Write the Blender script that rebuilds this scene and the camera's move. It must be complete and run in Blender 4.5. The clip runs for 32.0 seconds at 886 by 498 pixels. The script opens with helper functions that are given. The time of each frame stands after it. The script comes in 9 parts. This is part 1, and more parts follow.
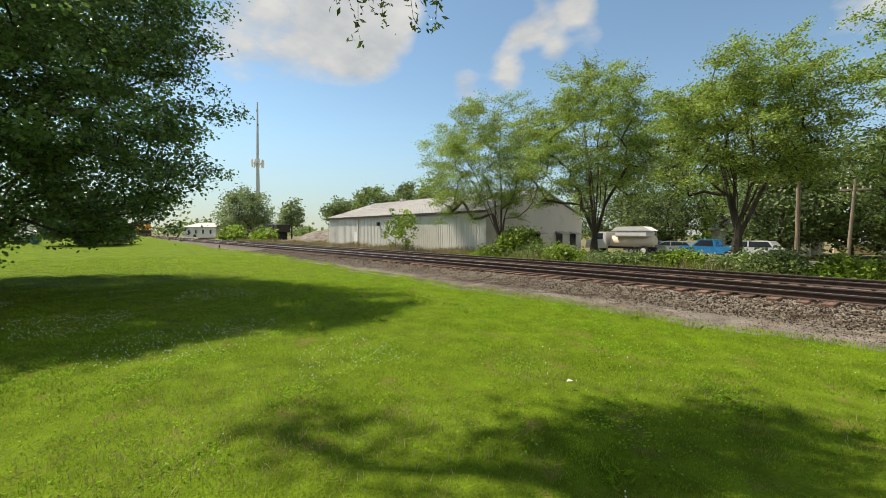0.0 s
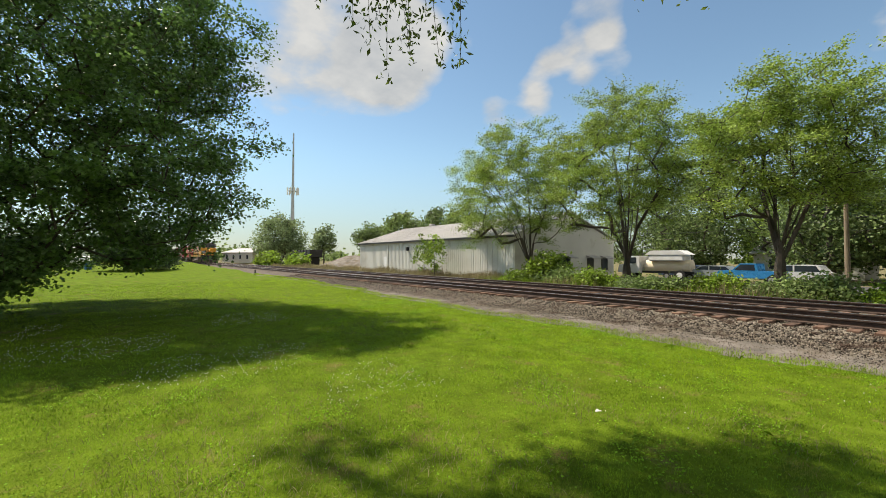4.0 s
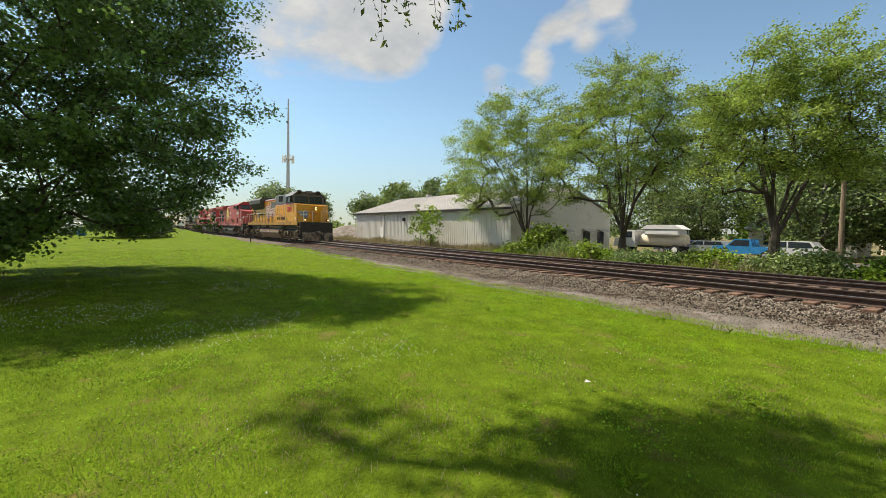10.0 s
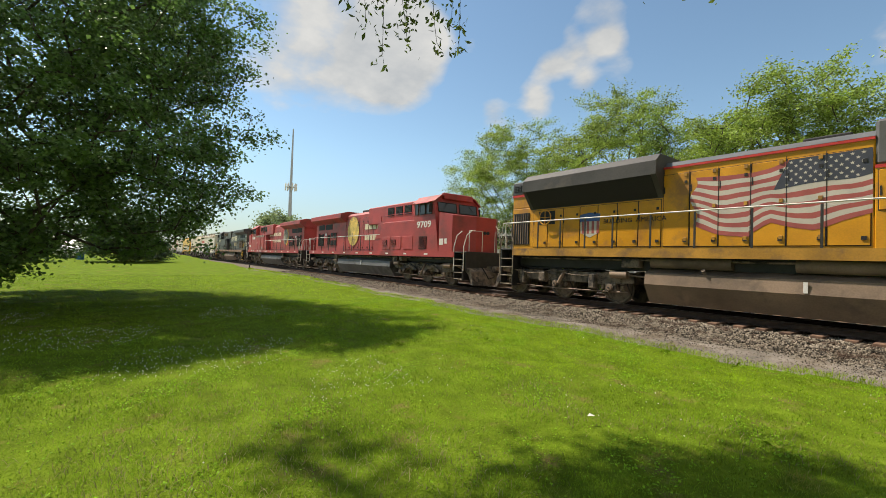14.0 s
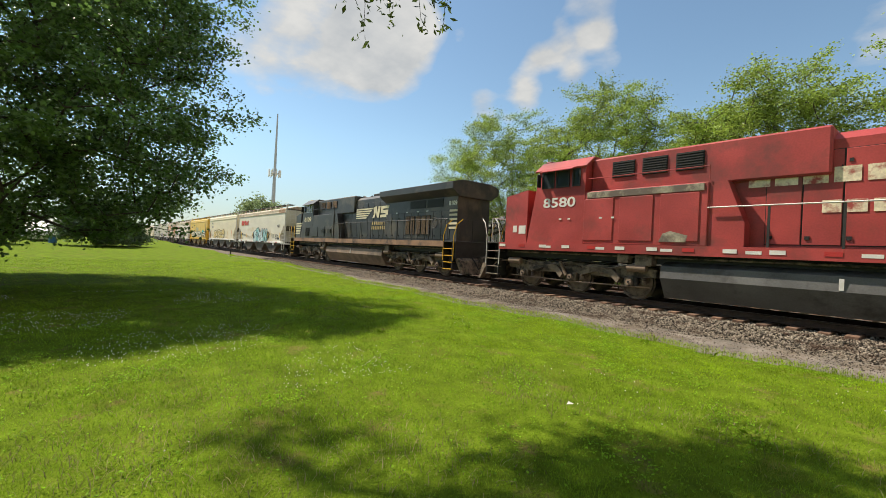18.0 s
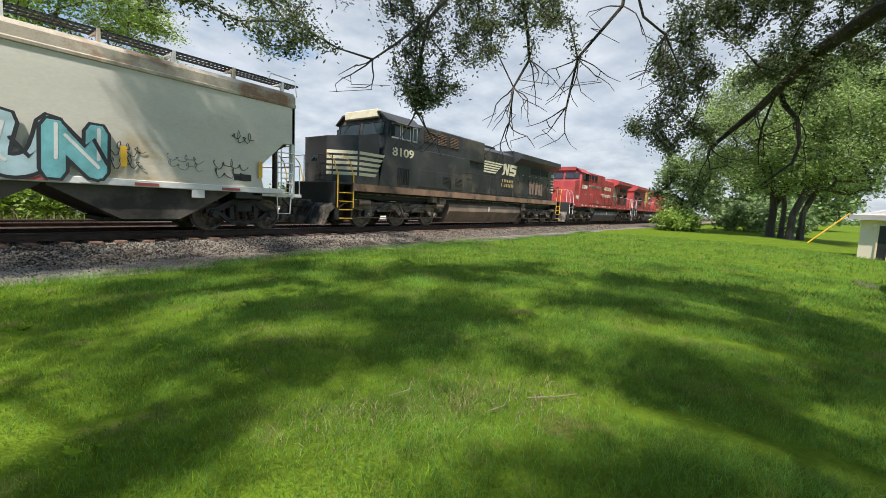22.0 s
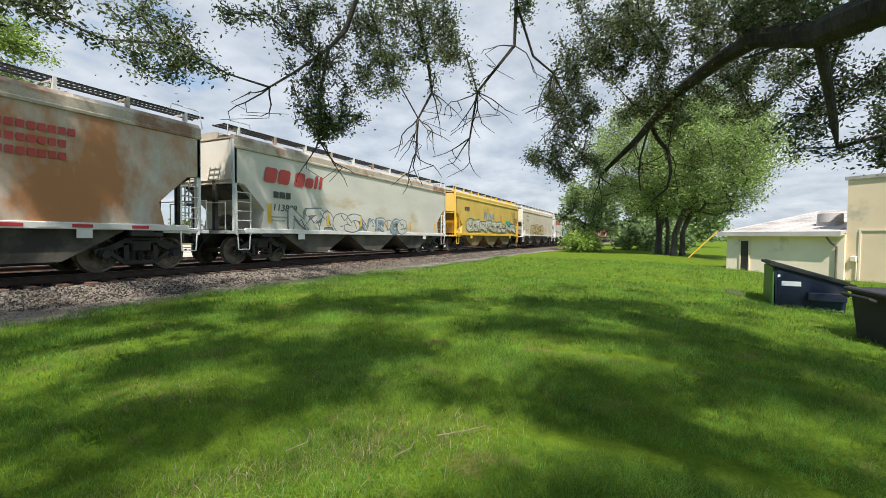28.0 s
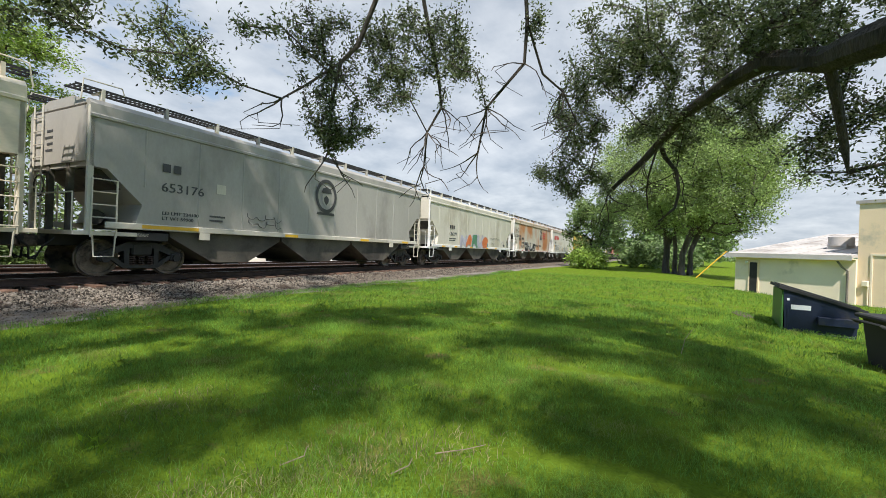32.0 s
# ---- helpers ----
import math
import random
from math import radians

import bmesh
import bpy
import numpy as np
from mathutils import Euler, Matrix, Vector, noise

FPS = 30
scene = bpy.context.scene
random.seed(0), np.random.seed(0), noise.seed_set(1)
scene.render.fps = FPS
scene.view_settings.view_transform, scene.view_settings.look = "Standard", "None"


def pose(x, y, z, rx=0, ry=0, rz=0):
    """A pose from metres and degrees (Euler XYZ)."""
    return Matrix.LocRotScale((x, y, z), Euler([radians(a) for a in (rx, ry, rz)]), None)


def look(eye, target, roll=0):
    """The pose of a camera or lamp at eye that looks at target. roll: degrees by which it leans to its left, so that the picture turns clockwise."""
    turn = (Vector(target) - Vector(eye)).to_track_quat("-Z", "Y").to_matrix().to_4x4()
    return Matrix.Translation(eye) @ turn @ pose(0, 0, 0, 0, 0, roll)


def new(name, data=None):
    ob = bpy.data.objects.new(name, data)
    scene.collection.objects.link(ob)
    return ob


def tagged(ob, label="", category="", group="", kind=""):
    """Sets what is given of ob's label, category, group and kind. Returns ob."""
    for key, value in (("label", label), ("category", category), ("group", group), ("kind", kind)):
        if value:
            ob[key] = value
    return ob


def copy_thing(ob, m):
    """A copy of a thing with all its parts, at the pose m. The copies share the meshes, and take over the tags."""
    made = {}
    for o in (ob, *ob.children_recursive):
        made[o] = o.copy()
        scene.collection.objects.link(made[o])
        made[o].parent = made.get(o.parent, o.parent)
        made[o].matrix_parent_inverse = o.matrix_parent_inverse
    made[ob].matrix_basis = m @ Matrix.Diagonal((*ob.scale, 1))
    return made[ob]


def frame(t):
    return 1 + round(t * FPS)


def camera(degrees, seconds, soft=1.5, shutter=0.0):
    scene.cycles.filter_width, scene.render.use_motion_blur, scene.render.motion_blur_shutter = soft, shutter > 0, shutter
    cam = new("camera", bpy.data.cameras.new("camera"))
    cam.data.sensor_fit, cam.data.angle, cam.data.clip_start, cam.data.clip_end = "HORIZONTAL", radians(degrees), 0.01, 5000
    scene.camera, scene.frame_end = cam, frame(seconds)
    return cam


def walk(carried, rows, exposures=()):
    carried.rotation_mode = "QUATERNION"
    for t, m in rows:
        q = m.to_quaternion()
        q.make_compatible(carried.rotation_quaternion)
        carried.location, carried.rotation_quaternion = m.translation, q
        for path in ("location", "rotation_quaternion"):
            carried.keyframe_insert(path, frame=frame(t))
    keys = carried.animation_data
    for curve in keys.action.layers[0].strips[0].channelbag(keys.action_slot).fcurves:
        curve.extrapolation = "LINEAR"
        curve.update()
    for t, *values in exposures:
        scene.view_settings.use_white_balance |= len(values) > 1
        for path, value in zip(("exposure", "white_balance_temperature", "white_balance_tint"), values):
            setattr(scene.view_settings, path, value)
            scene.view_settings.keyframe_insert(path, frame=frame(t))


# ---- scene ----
# light of the picture over time: seconds, stops
EXPOSURES = [(0.0, 0.37, 7400, 11), (19.5, 0.42, 7400, 11), (20.8, 0.58, 6750, 11), (22.0, 0.50, 6330, 11), (32.0, 0.48, 6330, 11)]
cam = camera(92.57, 32.0, soft=0.75)


def gaze(x, y, z, az, el, roll):
    """The pose of a camera at a place, by its compass angle, tilt and roll in degrees."""
    a, e = radians(az), radians(el)
    return look((x, y, z), (x + math.cos(a) * math.cos(e), y + math.sin(a) * math.cos(e), z + math.sin(e)), roll)


walk(cam, [
    (0.0, gaze(0.001, 0.001, 1.263, 139.57, -1.90, 0.56)),
    (0.5, gaze(0.006, 0.003, 1.265, 139.67, -1.47, 0.64)),
    (1.0, gaze(0.016, 0.003, 1.268, 139.98, -0.95, 0.70)),
    (1.5, gaze(0.026, -0.002, 1.272, 140.63, -0.95, 0.45)),
    (2.0, gaze(0.036, -0.012, 1.273, 141.16, -0.76, 0.21)),
    (2.5, gaze(0.048, -0.021, 1.275, 142.04, -0.19, 0.19)),
    (3.0, gaze(0.067, -0.023, 1.280, 142.43, 0.76, 0.26)),
    (3.5, gaze(0.090, -0.019, 1.289, 142.97, 1.18, 0.26)),
    (5.5, gaze(0.110, -0.016, 1.298, 144.49, 1.44, 0.84)),
    (6.0, gaze(0.121, -0.017, 1.305, 143.55, -0.47, 0.59)),
    (6.5, gaze(0.124, -0.019, 1.306, 143.98, -1.53, 0.16)),
    (7.0, gaze(0.124, -0.016, 1.304, 143.99, -2.46, -0.02)),
    (7.5, gaze(0.121, -0.008, 1.300, 144.02, -2.71, -0.22)),
    (8.0, gaze(0.116, 0.002, 1.295, 142.05, -2.73, -0.41)),
    (8.5, gaze(0.108, 0.012, 1.290, 142.28, -2.64, -0.49)),
    (9.0, gaze(0.098, 0.020, 1.286, 142.37, -2.75, -0.49)),
    (9.5, gaze(0.088, 0.025, 1.285, 143.10, -2.78, 0.15)),
    (10.0, gaze(0.078, 0.033, 1.288, 143.02, -2.50, 1.22)),
    (10.5, gaze(0.068, 0.039, 1.292, 143.70, 0.25, 1.38)),
    (11.0, gaze(0.059, 0.045, 1.296, 144.01, 4.20, 0.60)),
    (11.5, gaze(0.053, 0.049, 1.296, 144.05, 4.09, 0.77)),
    (12.0, gaze(0.047, 0.057, 1.291, 144.11, 3.57, 0.89)),
    (12.5, gaze(0.036, 0.072, 1.280, 144.09, 2.83, 1.04)),
    (13.0, gaze(0.018, 0.095, 1.264, 143.44, 2.08, 1.27)),
    (13.5, gaze(0.000, 0.121, 1.245, 143.30, 1.80, 1.60)),
    (14.0, gaze(-0.017, 0.149, 1.225, 143.15, 1.46, 1.98)),
    (14.5, gaze(-0.030, 0.175, 1.207, 142.93, 1.35, 2.00)),
    (16.5, gaze(-0.046, 0.204, 1.191, 141.77, 0.39, 2.46)),
    (17.0, gaze(-0.061, 0.230, 1.179, 141.66, 0.28, 2.79)),
    (17.5, gaze(-0.076, 0.256, 1.170, 141.42, 0.26, 2.86)),
    (18.0, gaze(-0.087, 0.277, 1.164, 141.15, 0.25, 2.91)),
    (18.5, gaze(-0.099, 0.301, 1.157, 140.99, 0.25, 2.95)),
    (19.0, gaze(-0.099, 0.317, 1.150, 141.02, 0.23, 3.01)),
    (19.5, gaze(-0.073, 0.342, 1.142, 140.41, 0.12, 3.02)),
    (20.0, gaze(0.019, 0.396, 1.126, 126.94, -1.35, 2.86)),
    (20.5, gaze(0.170, 0.497, 1.093, 99.83, -1.57, 2.53)),
    (21.0, gaze(0.361, 0.606, 1.047, 74.90, -3.10, 2.88)),
    (21.5, gaze(0.527, 0.663, 1.004, 51.92, -5.91, 3.88)),
    (22.0, gaze(0.647, 0.657, 0.977, 36.15, -5.87, 2.51)),
    (22.5, gaze(0.712, 0.622, 0.966, 27.36, -6.13, 2.54)),
    (23.0, gaze(0.742, 0.598, 0.963, 26.00, -6.43, 2.93)),
    (23.5, gaze(0.753, 0.590, 0.963, 26.20, -4.03, 2.92)),
    (24.0, gaze(0.757, 0.586, 0.965, 27.27, 1.65, 1.99)),
    (24.5, gaze(0.763, 0.583, 0.969, 26.79, 1.67, 2.29)),
    (25.0, gaze(0.776, 0.583, 0.974, 26.47, 1.35, 2.34)),
    (25.5, gaze(0.795, 0.585, 0.979, 26.68, 2.38, 1.37)),
    (27.5, gaze(0.817, 0.587, 0.985, 25.65, -1.44, 0.58)),
    (28.0, gaze(0.832, 0.588, 0.988, 25.68, -1.66, 0.54)),
    (28.5, gaze(0.841, 0.586, 0.991, 25.99, -1.72, 0.48)),
    (29.0, gaze(0.846, 0.583, 0.993, 26.02, -1.11, 0.51)),
    (29.5, gaze(0.849, 0.581, 0.996, 25.92, -0.96, 0.86)),
    (30.0, gaze(0.849, 0.580, 1.000, 25.85, -0.86, 1.23)),
    (30.5, gaze(0.847, 0.581, 1.003, 25.85, -0.70, 1.63)),
    (31.0, gaze(0.846, 0.583, 1.005, 25.94, -0.52, 1.87)),
    (31.5, gaze(0.844, 0.583, 1.005, 26.22, -0.17, 2.03)),
    (32.0, gaze(0.842, 0.582, 1.007, 26.52, -0.01, 2.16)),
], EXPOSURES)


# ---- sky, sun ----
SUN_AZ, SUN_EL = 205.0, 54.0
world = bpy.data.worlds.new("sky")
scene.world = world
world.use_nodes = True


def build_sky():
    nt = world.node_tree
    nt.nodes.clear()
    n = nt.nodes.new
    out, bg = n("ShaderNodeOutputWorld"), n("ShaderNodeBackground")
    sky = n("ShaderNodeTexSky")
    sky.sky_type = 'NISHITA'
    sky.sun_disc = False
    sky.sun_elevation, sky.sun_rotation = radians(SUN_EL), radians(90 - SUN_AZ)
    sky.air_density, sky.dust_density, sky.ozone_density = 1.0, 0.2, 0.75
    co = n("ShaderNodeTexCoord")
    sep = n("ShaderNodeSeparateXYZ")
    nt.links.new(co.outputs["Generated"], sep.inputs[0])

    def math_node(op, a, b):
        m = n("ShaderNodeMath")
        m.operation = op
        for i, v in enumerate((a, b)):
            if isinstance(v, (int, float)):
                m.inputs[i].default_value = v
            else:
                nt.links.new(v, m.inputs[i])
        return m.outputs[0]

    up = math_node('ADD', math_node('MAXIMUM', sep.outputs[2], 0.0), 0.22)
    px, py = math_node('DIVIDE', sep.outputs[0], up), math_node('DIVIDE', sep.outputs[1], up)
    comb = n("ShaderNodeCombineXYZ")
    nt.links.new(px, comb.inputs[0])
    nt.links.new(py, comb.inputs[1])
    big, small = n("ShaderNodeTexNoise"), n("ShaderNodeTexNoise")
    for t, sc, det in ((big, 1.15, 3.0), (small, 4.2, 9.0)):
        t.inputs["Scale"].default_value, t.inputs["Detail"].default_value = sc, det
        t.inputs["Roughness"].default_value = 0.55
        nt.links.new(comb.outputs[0], t.inputs["Vector"])
    # cloud cover grows towards the east, with a clear field in the north-west
    cover = math_node('MULTIPLY', sep.outputs[0], 0.36)
    f = math_node('ADD', math_node('MULTIPLY', big.outputs["Fac"], 0.62), math_node('MULTIPLY', small.outputs["Fac"], 0.38))
    f = math_node('ADD', f, cover)
    # two cloud banks in the north-west and north
    for az, el, size, gain in ((160.0, 26.5, 17.0, 0.37), (149.0, 25.5, 9.0, 0.28), (139.5, 18.6, 5.0, 0.20), (134.0, 19.8, 5.5, 0.25), (128.5, 22.0, 5.5, 0.27), (122.5, 24.0, 5.0, 0.24), (129.5, 26.2, 4.0, 0.22), (124.0, 29.0, 5.0, 0.24), (139.0, 27.0, 2.5, 0.15)):
        dot = n("ShaderNodeVectorMath")
        dot.operation = 'DOT_PRODUCT'
        nt.links.new(co.outputs["Generated"], dot.inputs[0])
        dot.inputs[1].default_value = (math.cos(radians(az)) * math.cos(radians(el)), math.sin(radians(az)) * math.cos(radians(el)), math.sin(radians(el)))
        mr = n("ShaderNodeMapRange")
        mr.interpolation_type = 'SMOOTHSTEP'
        mr.inputs["From Min"].default_value, mr.inputs["From Max"].default_value = math.cos(radians(size)), 1.0
        mr.inputs["To Max"].default_value = gain
        nt.links.new(dot.outputs["Value"], mr.inputs[0])
        f = math_node('ADD', f, mr.outputs[0])
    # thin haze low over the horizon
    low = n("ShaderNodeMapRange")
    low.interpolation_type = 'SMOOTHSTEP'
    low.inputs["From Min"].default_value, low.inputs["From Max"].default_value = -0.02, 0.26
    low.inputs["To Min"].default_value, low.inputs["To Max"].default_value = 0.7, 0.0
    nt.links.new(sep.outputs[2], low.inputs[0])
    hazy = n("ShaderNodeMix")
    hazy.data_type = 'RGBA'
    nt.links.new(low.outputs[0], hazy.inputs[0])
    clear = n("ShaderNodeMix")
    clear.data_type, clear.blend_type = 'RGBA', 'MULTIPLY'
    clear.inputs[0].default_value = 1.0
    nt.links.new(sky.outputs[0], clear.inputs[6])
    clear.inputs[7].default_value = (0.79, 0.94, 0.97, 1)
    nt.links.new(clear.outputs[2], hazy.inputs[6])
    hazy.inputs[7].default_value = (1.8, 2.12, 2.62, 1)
    ramp = n("ShaderNodeValToRGB")
    ramp.color_ramp.elements[0].position, ramp.color_ramp.elements[1].position = 0.48, 0.62
    nt.links.new(f, ramp.inputs[0])
    shade = n("ShaderNodeValToRGB")
    shade.color_ramp.elements[0].position, shade.color_ramp.elements[1].position = 0.35, 0.7
    shade.color_ramp.elements[0].color, shade.color_ramp.elements[1].color = (2.75, 3.05, 3.4, 1), (4.3, 4.5, 4.65, 1)
    nt.links.new(small.outputs["Fac"], shade.inputs[0])
    mix = n("ShaderNodeMix")
    mix.data_type = 'RGBA'
    nt.links.new(math_node('MULTIPLY', ramp.outputs[0], 0.92), mix.inputs[0])
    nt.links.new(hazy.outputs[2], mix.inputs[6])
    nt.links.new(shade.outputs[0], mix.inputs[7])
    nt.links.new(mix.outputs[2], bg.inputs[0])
    bg.inputs[1].default_value = 0.135
    nt.links.new(bg.outputs[0], out.inputs[0])


build_sky()
sun_lamp = bpy.data.lights.new("sun", 'SUN')
sun_lamp.energy, sun_lamp.angle, sun_lamp.color = 5.0, radians(0.8), (1.0, 0.95, 0.87)
sun = new("sun", sun_lamp)
sun.matrix_world = look((math.cos(radians(SUN_AZ)) * 60, math.sin(radians(SUN_AZ)) * 60, 60 * math.tan(radians(SUN_EL))), (0, 0, 0))


# ---- materials ----
def surf(name, col, rough=0.6, metal=0.0, var=0.15, scale=3.0, fine=60.0, bump=0.15, stain=None, amount=0.0, rand=0.0, stretch=(1, 1, 1),
         island=0.0, through_light=0.0, dist=0.01, spec=0.5):
    """A painted, worn or grown surface: one base colour varied at two scales, an optional second colour in patches, fine relief."""
    m = bpy.data.materials.new(name)
    m.use_nodes = True
    nt = m.node_tree
    n, link = nt.nodes.new, nt.links.new
    b = nt.nodes["Principled BSDF"]
    co, mp = n("ShaderNodeTexCoord"), n("ShaderNodeMapping")
    link(co.outputs["Object"], mp.inputs[0])
    mp.inputs["Scale"].default_value = stretch
    a, c = n("ShaderNodeTexNoise"), n("ShaderNodeTexNoise")
    for t, s, d in ((a, scale, 5.0), (c, fine, 3.0)):
        t.inputs["Scale"].default_value, t.inputs["Detail"].default_value = s, d
        link(mp.outputs[0], t.inputs["Vector"])
    add = n("ShaderNodeMath")
    add.operation = 'MULTIPLY_ADD'
    add.inputs[1].default_value = 0.45
    link(c.outputs["Fac"], add.inputs[0])
    link(a.outputs["Fac"], add.inputs[2])
    val = add.outputs[0]
    for amount_of, node_name in ((rand, "ShaderNodeObjectInfo"), (island, "ShaderNodeNewGeometry")):
        if amount_of:
            o = n(node_name)
            src = o.outputs["Random"] if node_name == "ShaderNodeObjectInfo" else o.outputs["Random Per Island"]
            k = n("ShaderNodeMath")
            k.operation = 'MULTIPLY_ADD'
            k.inputs[1].default_value = amount_of
            link(src, k.inputs[0])
            link(val, k.inputs[2])
            j = n("ShaderNodeMath")
            j.operation = 'SUBTRACT'
            j.inputs[1].default_value = amount_of / 2
            link(k.outputs[0], j.inputs[0])
            val = j.outputs[0]
    r = n("ShaderNodeValToRGB")
    e = r.color_ramp.elements
    e[0].position, e[1].position = 0.4, 1.05
    e[1].position = 1.0
    e[0].color = (*[max(0.0, v * (1 - var * 1.6)) for v in col], 1)
    e[1].color = (*[min(1.0, v * (1 + var * 1.6)) for v in col], 1)
    link(val, r.inputs[0])
    last = r.outputs[0]
    if stain:
        g = n("ShaderNodeTexNoise")
        g.inputs["Scale"].default_value, g.inputs["Detail"].default_value = scale * 0.7, 8.0
        g.inputs["Roughness"].default_value = 0.65
        off = n("ShaderNodeMapping")
        off.inputs["Location"].default_value = (7.3, 2.1, 4.4)
        link(mp.outputs[0], off.inputs[0])
        link(off.outputs[0], g.inputs["Vector"])
        q = n("ShaderNodeValToRGB")
        q.color_ramp.elements[0].position, q.color_ramp.elements[1].position = 0.62 - amount * 0.4, 0.72 - amount * 0.3
        link(g.outputs["Fac"], q.inputs[0])
        x = n("ShaderNodeMix")
        x.data_type = 'RGBA'
        link(q.outputs[0], x.inputs[0])
        link(last, x.inputs[6])
        x.inputs[7].default_value = (*stain, 1)
        last = x.outputs[2]
    link(last, b.inputs["Base Color"])
    b.inputs["Metallic"].default_value = metal
    b.inputs["Specular IOR Level"].default_value = spec
    rr = n("ShaderNodeMapRange")
    rr.inputs["To Min"].default_value, rr.inputs["To Max"].default_value = max(0.03, rough - 0.12), min(1.0, rough + 0.12)
    link(a.outputs["Fac"], rr.inputs[0])
    link(rr.outputs[0], b.inputs["Roughness"])
    if bump:
        bp = n("ShaderNodeBump")
        bp.inputs["Strength"].default_value, bp.inputs["Distance"].default_value = bump, dist
        link(c.outputs["Fac"], bp.inputs["Height"])
        link(bp.outputs[0], b.inputs["Normal"])
    if through_light:
        t = n("ShaderNodeBsdfTranslucent")
        link(last, t.inputs[0])
        s = n("ShaderNodeMixShader")
        s.inputs[0].default_value = through_light
        link(b.outputs[0], s.inputs[1])
        link(t.outputs[0], s.inputs[2])
        link(s.outputs[0], nt.nodes["Material Output"].inputs[0])
    return m


def glow(name, col, strength):
    m = bpy.data.materials.new(name)
    m.use_nodes = True
    b = m.node_tree.nodes["Principled BSDF"]
    b.inputs["Base Color"].default_value = (*col, 1)
    b.inputs["Emission Color"].default_value = (*col, 1)
    b.inputs["Emission Strength"].default_value = strength
    return m


MAT = {}


def define_materials():
    M = MAT
    M["lawn"] = surf("lawn", (0.108, 0.166, 0.013), 0.95, var=0.28, scale=2.6, fine=38, bump=0.8, stain=(0.17, 0.15, 0.045), amount=0.12, dist=0.04, spec=0.04)
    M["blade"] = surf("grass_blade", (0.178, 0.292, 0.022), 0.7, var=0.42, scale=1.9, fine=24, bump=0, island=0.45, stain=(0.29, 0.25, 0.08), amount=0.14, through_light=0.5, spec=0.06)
    # lusher eastern grass, its cooler green also painting the tree's shade
    M["lush_blade"] = surf("shaded_lush_grass_blade", (0.135, 0.248, 0.046), 0.65, var=0.42, scale=1.6, fine=24, bump=0, island=0.4, stain=(0.30, 0.29, 0.11), amount=0.14, through_light=0.5, spec=0.08)
    # fresher grass by the gravel, with sunlit brightness put into the colour
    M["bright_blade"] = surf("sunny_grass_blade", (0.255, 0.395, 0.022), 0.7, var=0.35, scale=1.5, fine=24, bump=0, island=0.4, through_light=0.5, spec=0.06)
    M["clover_leaf"] = surf("clover_leaf", (0.200, 0.370, 0.028), 0.6, var=0.35, scale=2.5, fine=30, bump=0, island=0.4, through_light=0.5, spec=0.1)
    M["clover"] = surf("clover_flower", (0.75, 0.74, 0.66), 0.8, var=0.1, bump=0)
    M["gravel"] = surf("fine_gravel", (0.20, 0.178, 0.152), 0.95, var=0.4, scale=1.5, fine=90, bump=0.9, stain=(0.15, 0.12, 0.088), amount=0.35, dist=0.02, spec=0.15)
    M["pale_lot"] = surf("pale_gravel_lot", (0.50, 0.44, 0.35), 0.95, var=0.2, scale=0.6, fine=30, bump=0.5, stain=(0.36, 0.31, 0.24), amount=0.2, dist=0.02, spec=0.1)
    M["ballast"] = surf("ballast", (0.105, 0.082, 0.060), 0.95, var=0.5, scale=4, fine=22, bump=1.0, stain=(0.12, 0.075, 0.05), amount=0.2, dist=0.05)
    M["stone"] = surf("ballast_stone", (0.165, 0.142, 0.114), 0.92, var=0.5, scale=3, fine=40, bump=0.3, island=1.2, stain=(0.075, 0.05, 0.036), amount=0.26, spec=0.2)
    M["tie"] = surf("creosoted_tie", (0.125, 0.072, 0.048), 0.9, var=0.45, scale=3, fine=40, bump=0.6, rand=0.6, stretch=(6, 0.6, 3))
    M["rail_side"] = surf("rusty_rail", (0.066, 0.042, 0.032), 0.85, 0.1, var=0.35, scale=6, fine=60, bump=0.4)
    M["rail_top"] = surf("worn_rail_head", (0.70, 0.69, 0.68), 0.34, 1.0, var=0.06, scale=5, fine=90, bump=0.03)
    M["weed_ground"] = surf("weedy_ground", (0.14, 0.135, 0.055), 0.95, var=0.45, scale=0.6, fine=14, bump=0.8, stain=(0.23, 0.19, 0.12), amount=0.4, dist=0.05, spec=0.08)
    M["asphalt"] = surf("asphalt", (0.075, 0.073, 0.07), 0.9, var=0.2, scale=0.5, fine=60, bump=0.3)
    M["dirt"] = surf("bare_dirt", (0.075, 0.055, 0.038), 0.95, var=0.4, scale=1.2, fine=40, bump=0.6)
    M["bark"] = surf("bark", (0.075, 0.06, 0.047), 0.95, var=0.4, scale=5, fine=45, bump=1.0, stretch=(1, 1, 0.25), dist=0.03)
    M["bark_pale"] = surf("grey_bark", (0.15, 0.13, 0.105), 0.95, var=0.35, scale=5, fine=45, bump=0.9, stretch=(1, 1, 0.25), dist=0.03)
    M["maple_leaf"] = surf("maple_leaf", (0.106, 0.196, 0.050), 0.36, var=0.35, scale=0.5, fine=6, bump=0, island=0.5, through_light=0.42, spec=0.6)
    M["locust_leaf"] = surf("locust_leaf", (0.250, 0.350, 0.062), 0.5, var=0.35, scale=0.4, fine=5, bump=0, island=0.6, through_light=0.42)
    M["willow_leaf"] = surf("narrow_leaf", (0.15, 0.20, 0.05), 0.45, var=0.35, scale=0.5, fine=6, bump=0, island=0.6, through_light=0.35)
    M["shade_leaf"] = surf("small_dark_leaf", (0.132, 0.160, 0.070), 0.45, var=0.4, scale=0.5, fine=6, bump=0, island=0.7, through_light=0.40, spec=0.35)
